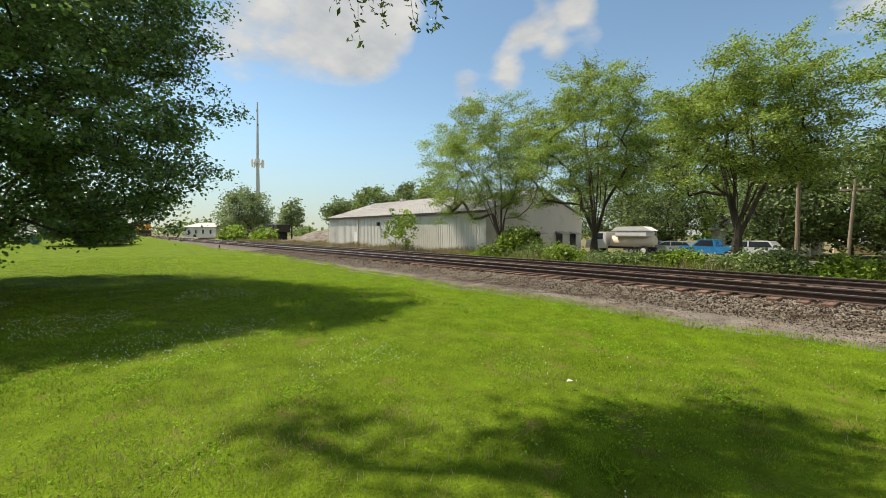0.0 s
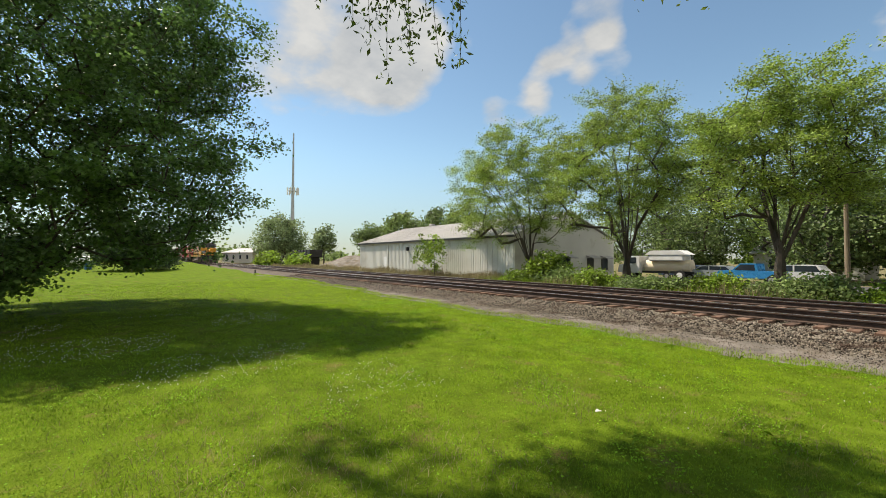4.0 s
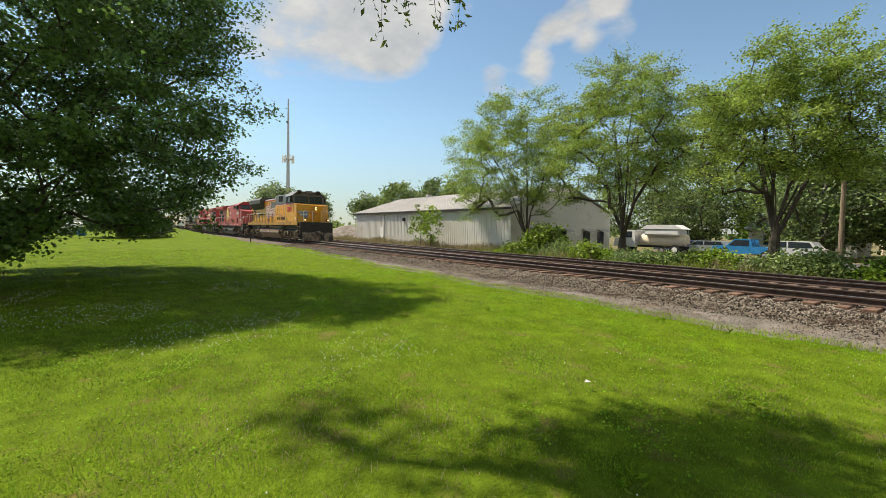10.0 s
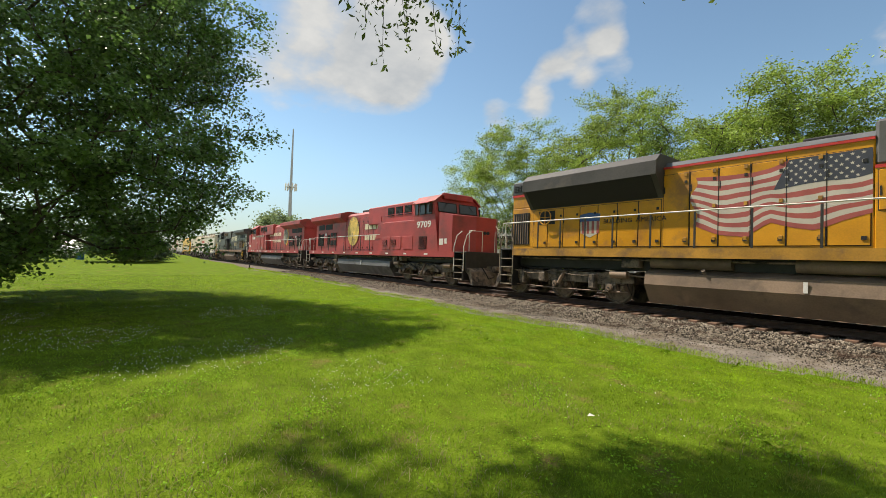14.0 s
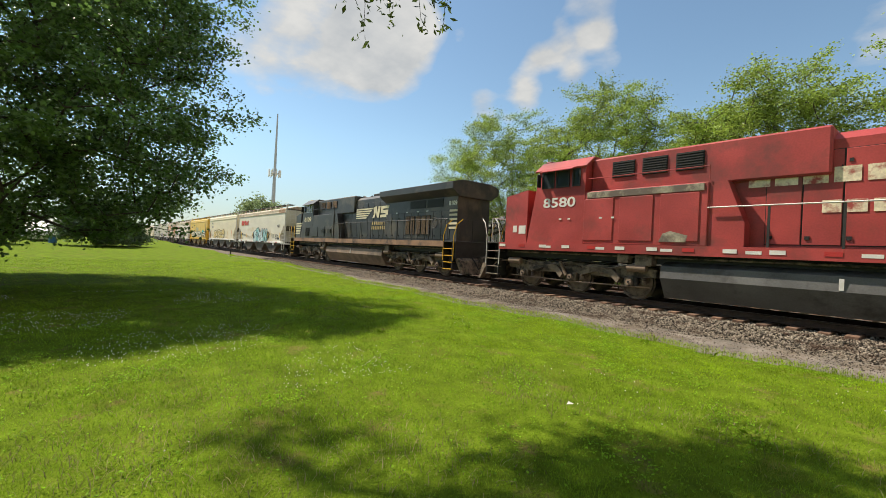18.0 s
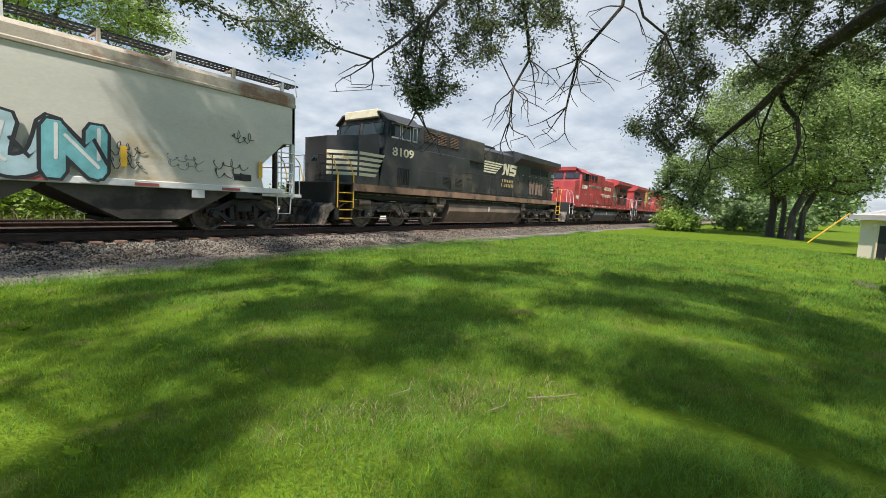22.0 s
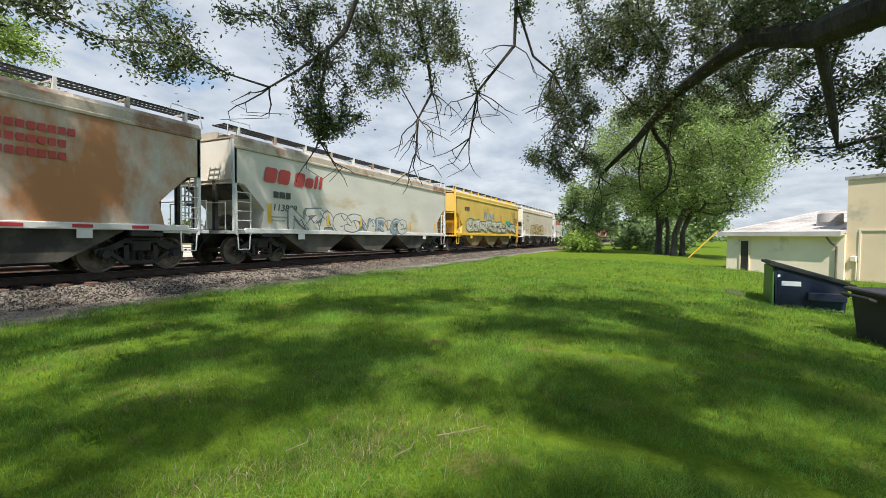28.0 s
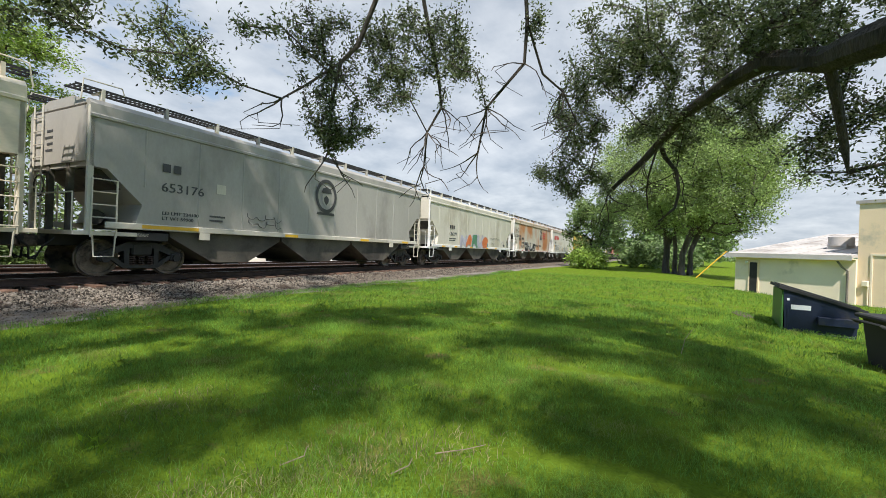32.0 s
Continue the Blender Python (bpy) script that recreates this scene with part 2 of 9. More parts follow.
    M["yard_leaf"] = surf("grey_green_leaf", (0.27, 0.35, 0.11), 0.5, var=0.35, scale=0.5, fine=6, bump=0, island=0.6, through_light=0.42)
    M["far_leaf"] = surf("far_leaf", (0.19, 0.265, 0.085), 0.6, var=0.4, scale=0.3, fine=3, bump=0, island=0.6, through_light=0.45)
    # distance haze painted into the leaves: paler and greyer than far_leaf
    M["hazy_leaf"] = surf("haze_paled_leaf", (0.25, 0.32, 0.16), 0.7, var=0.3, scale=0.3, fine=3, bump=0, island=0.5, through_light=0.4, spec=0.1)
    M["dark_leaf"] = surf("dark_leaf", (0.155, 0.220, 0.075), 0.6, var=0.4, scale=0.3, fine=3, bump=0, island=0.5, through_light=0.4)
    M["shrub_leaf"] = surf("shrub_leaf", (0.20, 0.30, 0.035), 0.5, var=0.4, scale=0.5, fine=5, bump=0, island=0.7, through_light=0.4)
    M["dry_grass"] = surf("dry_grass", (0.27, 0.23, 0.12), 0.8, var=0.35, scale=0.4, fine=5, bump=0, island=0.7, through_light=0.3)
    M["needle"] = surf("spruce_needle", (0.085, 0.135, 0.065), 0.6, var=0.4, scale=1, fine=8, bump=0, island=0.4)
    M["siding"] = surf("white_metal_siding", (0.62, 0.61, 0.56), 0.5, var=0.06, scale=0.4, fine=20, bump=0.05, stain=(0.50, 0.48, 0.42), amount=0.12)
    M["shed_roof"] = surf("grey_metal_roof", (0.42, 0.40, 0.375), 0.5, 0.2, var=0.1, scale=0.5, fine=20, bump=0.1)
    M["dark"] = surf("dark_steel", (0.030, 0.029, 0.028), 0.6, 0.2, var=0.3, scale=4, fine=50, bump=0.2)
    M["black"] = surf("soot_black", (0.012, 0.012, 0.013), 0.7, var=0.3, scale=4, fine=50, bump=0.1)
    M["galv"] = surf("galvanised_steel", (0.45, 0.46, 0.47), 0.45, 0.6, var=0.1, scale=2, fine=30, bump=0.05)
    M["white"] = surf("white_paint", (0.75, 0.75, 0.73), 0.5, var=0.06, scale=2, fine=40, bump=0.05)
    M["cream"] = surf("cream_painted_block", (0.76, 0.59, 0.39), 0.8, var=0.07, scale=0.7, fine=40, bump=0.25, stain=(0.45, 0.39, 0.29), amount=0.1)
    M["cream_pale"] = surf("pale_painted_block", (0.80, 0.68, 0.51), 0.8, var=0.07, scale=0.7, fine=40, bump=0.25, stain=(0.50, 0.42, 0.31), amount=0.12)
    M["flat_roof"] = surf("silver_coated_roof", (0.47, 0.43, 0.395), 0.65, 0.0, var=0.12, scale=0.8, fine=20, bump=0.2, stain=(0.33, 0.29, 0.26), amount=0.25)
    M["glass"] = surf("dark_glass", (0.03, 0.04, 0.05), 0.06, 0.0, var=0.1, bump=0)
    M["rubber"] = surf("rubber", (0.018, 0.018, 0.018), 0.8, var=0.2, bump=0.1)
    M["wood_pole"] = surf("weathered_pole", (0.23, 0.18, 0.13), 0.9, var=0.25, scale=3, fine=30, bump=0.5, stretch=(4, 4, 0.3))
    M["up_yellow"] = surf("armour_yellow_paint", (0.60, 0.272, 0.012), 0.42, var=0.14, scale=1.2, fine=30, bump=0.05, stain=(0.36, 0.16, 0.035), amount=0.24)
    M["up_gray"] = surf("harbour_grey_paint", (0.105, 0.107, 0.11), 0.5, var=0.15, scale=1.2, fine=30, bump=0.05, stain=(0.09, 0.085, 0.08), amount=0.25)
    M["sooty_steel"] = surf("sooty_dark_steel", (0.045, 0.042, 0.04), 0.6, var=0.3, scale=1.0, fine=25, bump=0.08, stain=(0.09, 0.075, 0.06), amount=0.25)
    M["red_line"] = surf("red_paint", (0.50, 0.035, 0.03), 0.5, var=0.12, bump=0)
    M["cp_red"] = surf("faded_red_paint", (0.37, 0.048, 0.045), 0.5, var=0.22, scale=0.9, fine=25, bump=0.06, stain=(0.21, 0.045, 0.04), amount=0.30)
    M["ns_black"] = surf("dusty_black_paint", (0.030, 0.029, 0.030), 0.42, var=0.4, scale=0.8, fine=20, bump=0.05, stain=(0.095, 0.077, 0.06), amount=0.28)
    M["up_sill"] = surf("dirty_yellow_sill", (0.40, 0.20, 0.025), 0.6, var=0.25, scale=1.5, fine=30, bump=0.05, stain=(0.16, 0.09, 0.04), amount=0.35)
    M["dusty_roof"] = surf("dust_covered_roof", (0.33, 0.30, 0.26), 0.7, var=0.2, scale=2, fine=30, bump=0.1)
    M["dust_sill"] = surf("dust_caked_sill", (0.24, 0.14, 0.085), 0.8, var=0.3, scale=1.5, fine=30, bump=0.1, stain=(0.06, 0.05, 0.045), amount=0.3)
    M["tank_dust"] = surf("dusty_tank_paint", (0.20, 0.14, 0.098), 0.7, var=0.25, scale=1.2, fine=30, bump=0.1, stain=(0.11, 0.08, 0.06), amount=0.3)
    M["tank_grey"] = surf("grey_tank_paint", (0.10, 0.10, 0.10), 0.6, var=0.25, scale=1.2, fine=30, bump=0.1, stain=(0.045, 0.042, 0.04), amount=0.3)
    M["running_gear"] = surf("dusty_running_gear", (0.185, 0.145, 0.108), 0.85, 0.1, var=0.45, scale=4, fine=40, bump=0.3, stain=(0.03, 0.027, 0.024), amount=0.4)
    M["wheel_tread"] = surf("polished_tread", (0.42, 0.40, 0.38), 0.3, 1.0, var=0.15, bump=0)
    M["rail_white"] = surf("worn_white_paint", (0.66, 0.64, 0.60), 0.55, var=0.12, scale=3, fine=40, bump=0.05)
    M["grimy_rail"] = surf("grimy_rail_paint", (0.30, 0.25, 0.19), 0.7, var=0.3, scale=3, fine=40, bump=0.05, stain=(0.12, 0.09, 0.065), amount=0.3)
    M["safety_yellow"] = surf("yellow_paint", (0.72, 0.42, 0.03), 0.5, var=0.12, bump=0)
    M["reflector_red"] = surf("red_reflector", (0.45, 0.03, 0.03), 0.4, var=0.1, bump=0)
    M["beaver_gold"] = surf("worn_gold_paint", (0.62, 0.42, 0.10), 0.55, var=0.3, scale=3, fine=30, bump=0, stain=(0.25, 0.17, 0.10), amount=0.3)
    M["worn_decal"] = surf("flaking_decal", (0.30, 0.27, 0.20), 0.6, var=0.4, scale=3, fine=20, bump=0.05, stain=(0.13, 0.10, 0.08), amount=0.5)
    M["worn_name"] = surf("flaking_cream_lettering", (0.72, 0.62, 0.45), 0.6, var=0.25, scale=4, fine=20, bump=0, stain=(0.36, 0.06, 0.05), amount=0.3)
    M["flag_red"] = surf("flag_red", (0.36, 0.085, 0.075), 0.5, var=0.15, scale=2, bump=0)
    M["flag_white"] = surf("flag_white", (0.50, 0.46, 0.40), 0.5, var=0.1, scale=2, bump=0)
    M["flag_blue"] = surf("flag_blue", (0.045, 0.05, 0.07), 0.5, var=0.15, scale=2, bump=0)
    M["emblem_blue"] = surf("emblem_blue", (0.045, 0.10, 0.26), 0.5, var=0.12, scale=2, bump=0)
    M["ns_gold"] = surf("dull_gold_paint", (0.42, 0.31, 0.14), 0.55, var=0.15, scale=3, bump=0)
    M["ns_stripe"] = surf("cream_stripe", (0.62, 0.55, 0.38), 0.55, var=0.12, scale=3, bump=0)
    M["headlight"] = glow("headlight", (1.0, 0.62, 0.28), 2.0)
    M["ditch_light"] = glow("ditch_light", (1.0, 0.62, 0.28), 0.8)


define_materials()


# ---- mesh helpers ----
class Shape:
    """Vertices and faces gathered piece by piece into one mesh."""

    def __init__(self, flip=False):
        self.v, self.f, self.flip = [], [], flip

    def add(self, vs, fs):
        k = len(self.v)
        self.v += [tuple(p) for p in vs]
        self.f += [tuple(i + k for i in q) for q in fs]
        return self

    def box(self, x0, x1, y0, y1, z0, z1, b=0.0):
        lo, hi = (min(x0, x1), min(y0, y1), min(z0, z1)), (max(x0, x1), max(y0, y1), max(z0, z1))
        if b <= 0:
            vs = [(X, Y, Z) for X in (lo[0], hi[0]) for Y in (lo[1], hi[1]) for Z in (lo[2], hi[2])]
            return self.add(vs, [(0, 1, 3, 2), (4, 6, 7, 5), (0, 4, 5, 1), (2, 3, 7, 6), (0, 2, 6, 4), (1, 5, 7, 3)])
        b = min(b, *[(h - l) * 0.45 for l, h in zip(lo, hi)])
        vs, key = [], {}
        for s in range(8):
            sg = [(s >> k) & 1 for k in range(3)]
            for a in range(3):
                key[s, a] = len(vs)
                vs.append([(hi[k] - (0 if k == a else b)) if sg[k] else (lo[k] + (0 if k == a else b)) for k in range(3)])
        fs = []
        for a in range(3):
            o1, o2 = (a + 1) % 3, (a + 2) % 3
            for sd in (0, 1):
                ring = [(sd << a) | (p << o1) | (q << o2) for p, q in ((0, 0), (1, 0), (1, 1), (0, 1))]
                fs.append([key[s, a] for s in (ring if sd else ring[::-1])])
            for p in (0, 1):
                for q in (0, 1):
                    c0 = (p << o1) | (q << o2)
                    c1 = c0 | (1 << a)
                    quad = [key[c0, o1], key[c1, o1], key[c1, o2], key[c0, o2]]
                    fs.append(quad if p != q else quad[::-1])
        for s in range(8):
            tri = [key[s, 0], key[s, 1], key[s, 2]]
            fs.append(tri if bin(s).count("1") % 2 else tri[::-1])
        return self.add(vs, fs)

    def cyl(self, p0, p1, r0, r1=None, n=12, caps=True):
        p0, p1 = Vector(p0), Vector(p1)
        r1 = r0 if r1 is None else r1
        d = (p1 - p0).normalized()
        u = d.orthogonal().normalized()
        w = d.cross(u)
        vs = []
        for p, r in ((p0, r0), (p1, r1)):
            vs += [p + (u * math.cos(2 * math.pi * i / n) + w * math.sin(2 * math.pi * i / n)) * r for i in range(n)]
        fs = [(i, (i + 1) % n, n + (i + 1) % n, n + i) for i in range(n)]
        if caps:
            fs += [tuple(range(n - 1, -1, -1)), tuple(range(n, 2 * n))]
        return self.add(vs, fs)

    def prism(self, poly, axis, a0, a1):
        """A polygon of (u, w) pushed from a0 to a1 along an axis; u, w are the two other axes in order."""
        n = len(poly)

        def pt(u, w, a):
            return {"x": (a, u, w), "y": (u, a, w), "z": (u, w, a)}[axis]

        vs = [pt(u, w, a0) for u, w in poly] + [pt(u, w, a1) for u, w in poly]
        fs = [(i, (i + 1) % n, n + (i + 1) % n, n + i) for i in range(n)] + [tuple(range(n - 1, -1, -1)), tuple(range(n, 2 * n))]
        return self.add(vs, fs)

    def tube(self, pts, r, n=8):
        pts = [Vector(p) for p in pts]
        rs = r if isinstance(r, (list, tuple)) else [r] * len(pts)
        vs, fs, m = [], [], len(pts)
        ref = None
        for i, p in enumerate(pts):
            d = (pts[min(i + 1, m - 1)] - pts[max(i - 1, 0)]).normalized()
            u = d.orthogonal() if ref is None else ref - d * ref.dot(d)
            u = (u if u.length > 1e-6 else d.orthogonal()).normalized()
            ref, w = u, d.cross(u)
            vs += [p + (u * math.cos(2 * math.pi * k / n) + w * math.sin(2 * math.pi * k / n)) * rs[i] for k in range(n)]
        for i in range(m - 1):
            fs += [(i * n + k, i * n + (k + 1) % n, (i + 1) * n + (k + 1) % n, (i + 1) * n + k) for k in range(n)]
        fs += [tuple(range(n - 1, -1, -1)), tuple(range((m - 1) * n, m * n))]
        return self.add(vs, fs)

    def quad(self, a, b, c, d):
        return self.add([a, b, c, d], [(0, 1, 2, 3)])

    def mesh(self, name, material, fix=True):
        me = bpy.data.meshes.new(name)
        me.from_pydata([(-p[0], p[1], p[2]) for p in self.v] if self.flip else self.v, [], self.f)
        if fix:
            bm = bmesh.new()
            bm.from_mesh(me)
            bmesh.ops.recalc_face_normals(bm, faces=bm.faces)
            bm.to_mesh(me)
            bm.free()
        me.materials.append(material)
        me.shade_smooth()
        me.set_sharp_from_angle(angle=radians(32))
        return me


def part(name, shape, material, parent, label=""):
    """One mesh under a thing or under a part."""
    ob = new(name, shape.mesh(name, MAT[material] if isinstance(material, str) else material))
    ob.parent = parent
    return tagged(ob, label)


def thing(name, label, category, group="", kind="", at=(0, 0, 0)):
    ob = new(name)
    ob.location = at
    return tagged(ob, label, category, group, kind)


def solid(name, shape, material, label, category="", group="", kind=""):
    ob = new(name, shape.mesh(name, MAT[material] if isinstance(material, str) else material))
    return tagged(ob, label, category, group, kind)


def bulk(name, verts, faces, material):
    """A mesh from arrays, for what is too many to count."""
    me = bpy.data.meshes.new(name)
    nv, nf, k = len(verts), len(faces), faces.shape[1]
    me.vertices.add(nv)
    me.vertices.foreach_set("co", np.asarray(verts, dtype=np.float32).ravel())
    me.loops.add(nf * k)
    me.loops.foreach_set("vertex_index", np.asarray(faces, dtype=np.int32).ravel())
    me.polygons.add(nf)
    me.polygons.foreach_set("loop_start", np.arange(0, nf * k, k, dtype=np.int32))
    me.update(calc_edges=True)
    me.materials.append(MAT[material] if isinstance(material, str) else material)
    return me


RNG = np.random.default_rng(7)


def unit(a):
    return a / np.maximum(np.linalg.norm(a, axis=1, keepdims=True), 1e-9)


def leaf_mesh(name, centres, size, material, long=1.6, droop=0.3, rng=None, level=0.0):
    """Leaves as small folded rhombs at the given places; level: how far they lie flat, face up."""
    rng = rng or RNG
    n = len(centres)
    d = rng.normal(size=(n, 3))
    d[:, 2] = d[:, 2] * 0.6 * (1 - 0.6 * level) - droop
    d = unit(d)
    s = unit(np.cross(d, rng.normal(size=(n, 3)) + np.array([0, 0, 2.5 * level])))
    up = np.cross(d, s)
    L = (size * (0.65 + 0.7 * rng.random((n, 1)))) * long * 0.5
    W = L / long
    v = np.empty((n, 4, 3))
    v[:, 0], v[:, 2] = centres - d * L, centres + d * L
    v[:, 1], v[:, 3] = centres + s * W + up * W * 0.35, centres - s * W + up * W * 0.35
    f = np.arange(n * 4).reshape(n, 4)
    f = np.concatenate([f[:, [0, 1, 2]], f[:, [0, 2, 3]]])
    return bulk(name, v.reshape(-1, 3), f, material)


def grow(roots, goals, step=0.6, tip=0.006, power=2.3, wiggle=0.06, droop=0.0, rng=None):
    """Branches that reach from the roots (a list of chains of points) to every goal; returns nodes, parents and radii."""
    rng = rng or RNG
    nodes, par = [], []
    for chain in roots:
        start, pts = chain
        prev = start
        for p in pts:
            nodes.append(np.array(p, float))
            par.append(prev)
            prev = len(nodes) - 1
    origin = nodes[0]
    order = np.argsort(np.linalg.norm(goals - origin, axis=1))
    for g in goals[order]:
        P = np.array(nodes)
        dist = np.linalg.norm(P - g, axis=1)
        # prefers to leave the wood below and inside the goal
        cost = dist + 0.55 * np.maximum(0, P[:, 2] - g[2] + 0.2) + 0.10 * np.linalg.norm(P - origin, axis=1) * 0
        k = int(np.argmin(cost))
        a = P[k]
        m = max(1, int(np.linalg.norm(g - a) / step))
        prev = k
        for i in range(1, m + 1):
            t = i / m
            q = a + (g - a) * t
            q = q + rng.normal(size=3) * wiggle * (0 if i == m else 1) + np.array([0, 0, droop * math.sin(math.pi * t)])
            nodes.append(q)
            par.append(prev)
            prev = len(nodes) - 1
    n = len(nodes)
    area = np.full(n, 0.0)
    kids = np.zeros(n, int)
    for i in range(n):
        if par[i] >= 0:
            kids[par[i]] += 1
    area[kids == 0] = tip ** power
    for i in range(n - 1, 0, -1):
        if par[i] >= 0:
            area[par[i]] += area[i]
    return np.array(nodes), par, area ** (1 / power)


def wood_mesh(name, nodes, par, rad, material, sides=6, most=1.0, least=0.004, base=None):
    """Tapered tubes along a branching skeleton."""
    kids = {}
    for i, p in enumerate(par):
        kids.setdefault(p, []).append(i)
    sh = Shape()
    rad = np.clip(rad, least, most)
    starts = [(-1, i) for i in kids.get(-1, [])]
    while starts:
        p, i = starts.pop()
        chain, rr = ([nodes[p]], [min(rad[i], rad[p])]) if p >= 0 else ([], [])
        while True:
            chain.append(nodes[i])
            rr.append(rad[i])
            ks = sorted(kids.get(i, []), key=lambda q: -rad[q])
            if not ks:
                break
            starts += [(i, q) for q in ks[1:]]
            i = ks[0]
        if len(chain) > 1:
            sh.tube(chain, rr, sides if max(rr) > 0.03 else 4)
    me = sh.mesh(name, MAT[material], fix=False)
    return me


def crown_goals(centre, radii, n, rng, hollow=0.45, low=-1.0, lump=0.25):
    """Places of twig ends in an uneven ellipsoid, denser towards its skin."""
    d = unit(rng.normal(size=(n * 3, 3)))
    d = d[d[:, 2] > low][:n]
    r = (hollow + (1 - hollow) * rng.random(len(d))) ** 0.7
    k = np.array([1 + lump * (noise.noise(Vector(q * 2.1)) + 0.6 * noise.noise(Vector(q * 5.0 + 9.0))) for q in d])
    return np.asarray(centre) + d * np.asarray(radii) * (r * k)[:, None]


def tree(name, label, base, height, centre, radii, clusters, leaves, size, leaf_mat, trunk_r, fork, bark="bark", spread=0.45, seed=1, long=1.6,
         category="tree", group="", low=-1.0, lean=(0, 0), hollow=0.45, flat=0.7, lump=0.25, skirt=None, extra=None, keep=None, taper=1.3, level=0.0, slim=None):
    rng = np.random.default_rng(seed)
    noise.seed_set(seed)
    b = np.array(base, float)
    top = np.array([b[0] + lean[0], b[1] + lean[1], b[2] + fork])
    ax = np.array(centre, float)
    trunk = [b + (top - b) * t + (0 if t in (0, 1) else 1) * rng.normal(size=3) * 0.03 for t in np.linspace(0, 1, 5)]
    up = [top + (ax + np.array([0, 0, radii[2] * 0.45]) - top) * t + rng.normal(size=3) * 0.12 for t in (0.25, 0.5, 0.75)]
    goals = crown_goals(centre, radii, clusters, rng, hollow, low, lump)
    goals = goals[goals[:, 2] > b[2] + (fork * 0.5 if skirt is None else skirt)]
    if extra is not None:
        goals = np.concatenate([goals, extra])
    if keep is not None:
        goals = goals[keep(goals)]
    nodes, par, rad = grow([(-1, trunk + up)], goals, rng=rng, wiggle=0.07, step=0.7)
    rad = trunk_r * (rad / max(rad[4], 1e-6)) ** taper
    for i, k in enumerate((1.45, 1.12, 1.03)):
        rad[i] *= k
    if slim:
        off = np.hypot(nodes[:, 0] - b[0], nodes[:, 1] - b[1])
        rad = np.minimum(rad, np.where(off > 1.0, slim / np.maximum(off, 1.0), trunk_r * 1.6))
    ob = thing(name, label, category, group)
    w = new("trunk", wood_mesh("trunk", nodes, par, rad, bark, 8, trunk_r * 1.6, 0.006))
    w.parent = ob
    per = max(1, leaves // len(goals))
    c = np.repeat(goals, per, axis=0) + rng.normal(size=(len(goals) * per, 3)) * np.array([spread, spread, spread * flat])
    lf = new("crown", leaf_mesh("crown", c, size, leaf_mat, long, 0.2 * (1 - level), rng, level))
    lf.parent = ob
    return ob


def letters(text, height, depth=0.006, bold=0.0, slant=0.0):
    """Built-in lettering as a mesh that stands upright and reads along +x when seen from -y; its base line starts at the origin."""
    cu = bpy.data.curves.new("lettering", 'FONT')
    cu.body, cu.size, cu.extrude, cu.offset, cu.shear = text, height / 0.70, depth, bold, slant
    cu.resolution_u = 3
    tmp = new("lettering", cu)
    me = bpy.data.meshes.new_from_object(tmp)
    bpy.data.objects.remove(tmp)
    bpy.data.curves.remove(cu)
    me.transform(Matrix.Rotation(radians(90), 4, 'X'))
    return me


def lettering(text, x, y, z, height, material, parent, width=None, bold=0.0, slant=0.0, name="lettering", label=""):
    me = letters(text, height, 0.006, bold, slant)
    if width:
        w = max(v.co.x for v in me.vertices) - min(v.co.x for v in me.vertices)
        me.transform(Matrix.Diagonal((width / w, 1, 1, 1)))
    me.materials.append(MAT[material] if isinstance(material, str) else material)
    ob = new(name, me)
    ob.parent, ob.location = parent, (x, y, z)
    return tagged(ob, label)


# ---- ground, gravel, tracks ----
TRACK_Y, FAR_Y, GAUGE = 13.84, 17.9, 1.435


def lawn_z(x, y):
    """Height of the lawn: level by the track, falling towards the yard in the south-east, rising gently westwards."""
    z = -0.42 + 0.010 * np.maximum(0, -x - 8) - 0.10 * np.clip(x - 22, 0, 4) * 0
    drop = np.clip(0.9 - y - 0.05 * np.maximum(0, 8 - x) ** 1.2, 0, 6)
    z = z - np.where(x > 0, np.clip(x / 6, 0, 1), 0) * (0.035 * drop + 0.004 * drop ** 2) + 0.05 * np.sin(x * 0.31 + 1) * np.cos(y * 0.42)
    return z


def edge_y(x):
    """Where the lawn ends and the gravel begins."""
    return 9.15 + 0.25 * np.sin(x * 0.21) + 0.18 * np.sin(x * 0.9 + 1.3) + 0.10 * np.sin(x * 2.7) + 0.5 * np.clip((x - 3) / 12, 0, 1)


def profile(x, y):
    """The ground across the whole place, for one sheet."""
    e = edge_y(x)
    z = np.where(y < e, lawn_z(x, y), -0.43)
    a = np.clip((y - (e - 0.15)) / 0.4, 0, 1)
    z = np.where((y >= e - 0.15) & (y < e + 0.4), lawn_z(x, y) * (1 - a) + (-0.45) * a, z)
    z = np.where((y >= e + 0.4) & (y < 10.9), -0.45 + 0.03 * np.sin(x * 1.7) * np.sin(y * 3), z)
    t = np.clip((y - 10.9) / 1.35, 0, 1)
    z = np.where(y >= 10.9, -0.45 + t * 0.19, z)
    u = np.clip((y - 19.6) / 1.6, 0, 1)
    z = np.where(y > 19.6, -0.26 - u * 0.29, z)
    w = np.clip((y - 22.0) / 3.0, 0, 1)
    west = np.clip((-x - 18) / 10, 0, 1)
    z = np.where(y > 22.0, z + w * 0.45 * west, z)
    return z


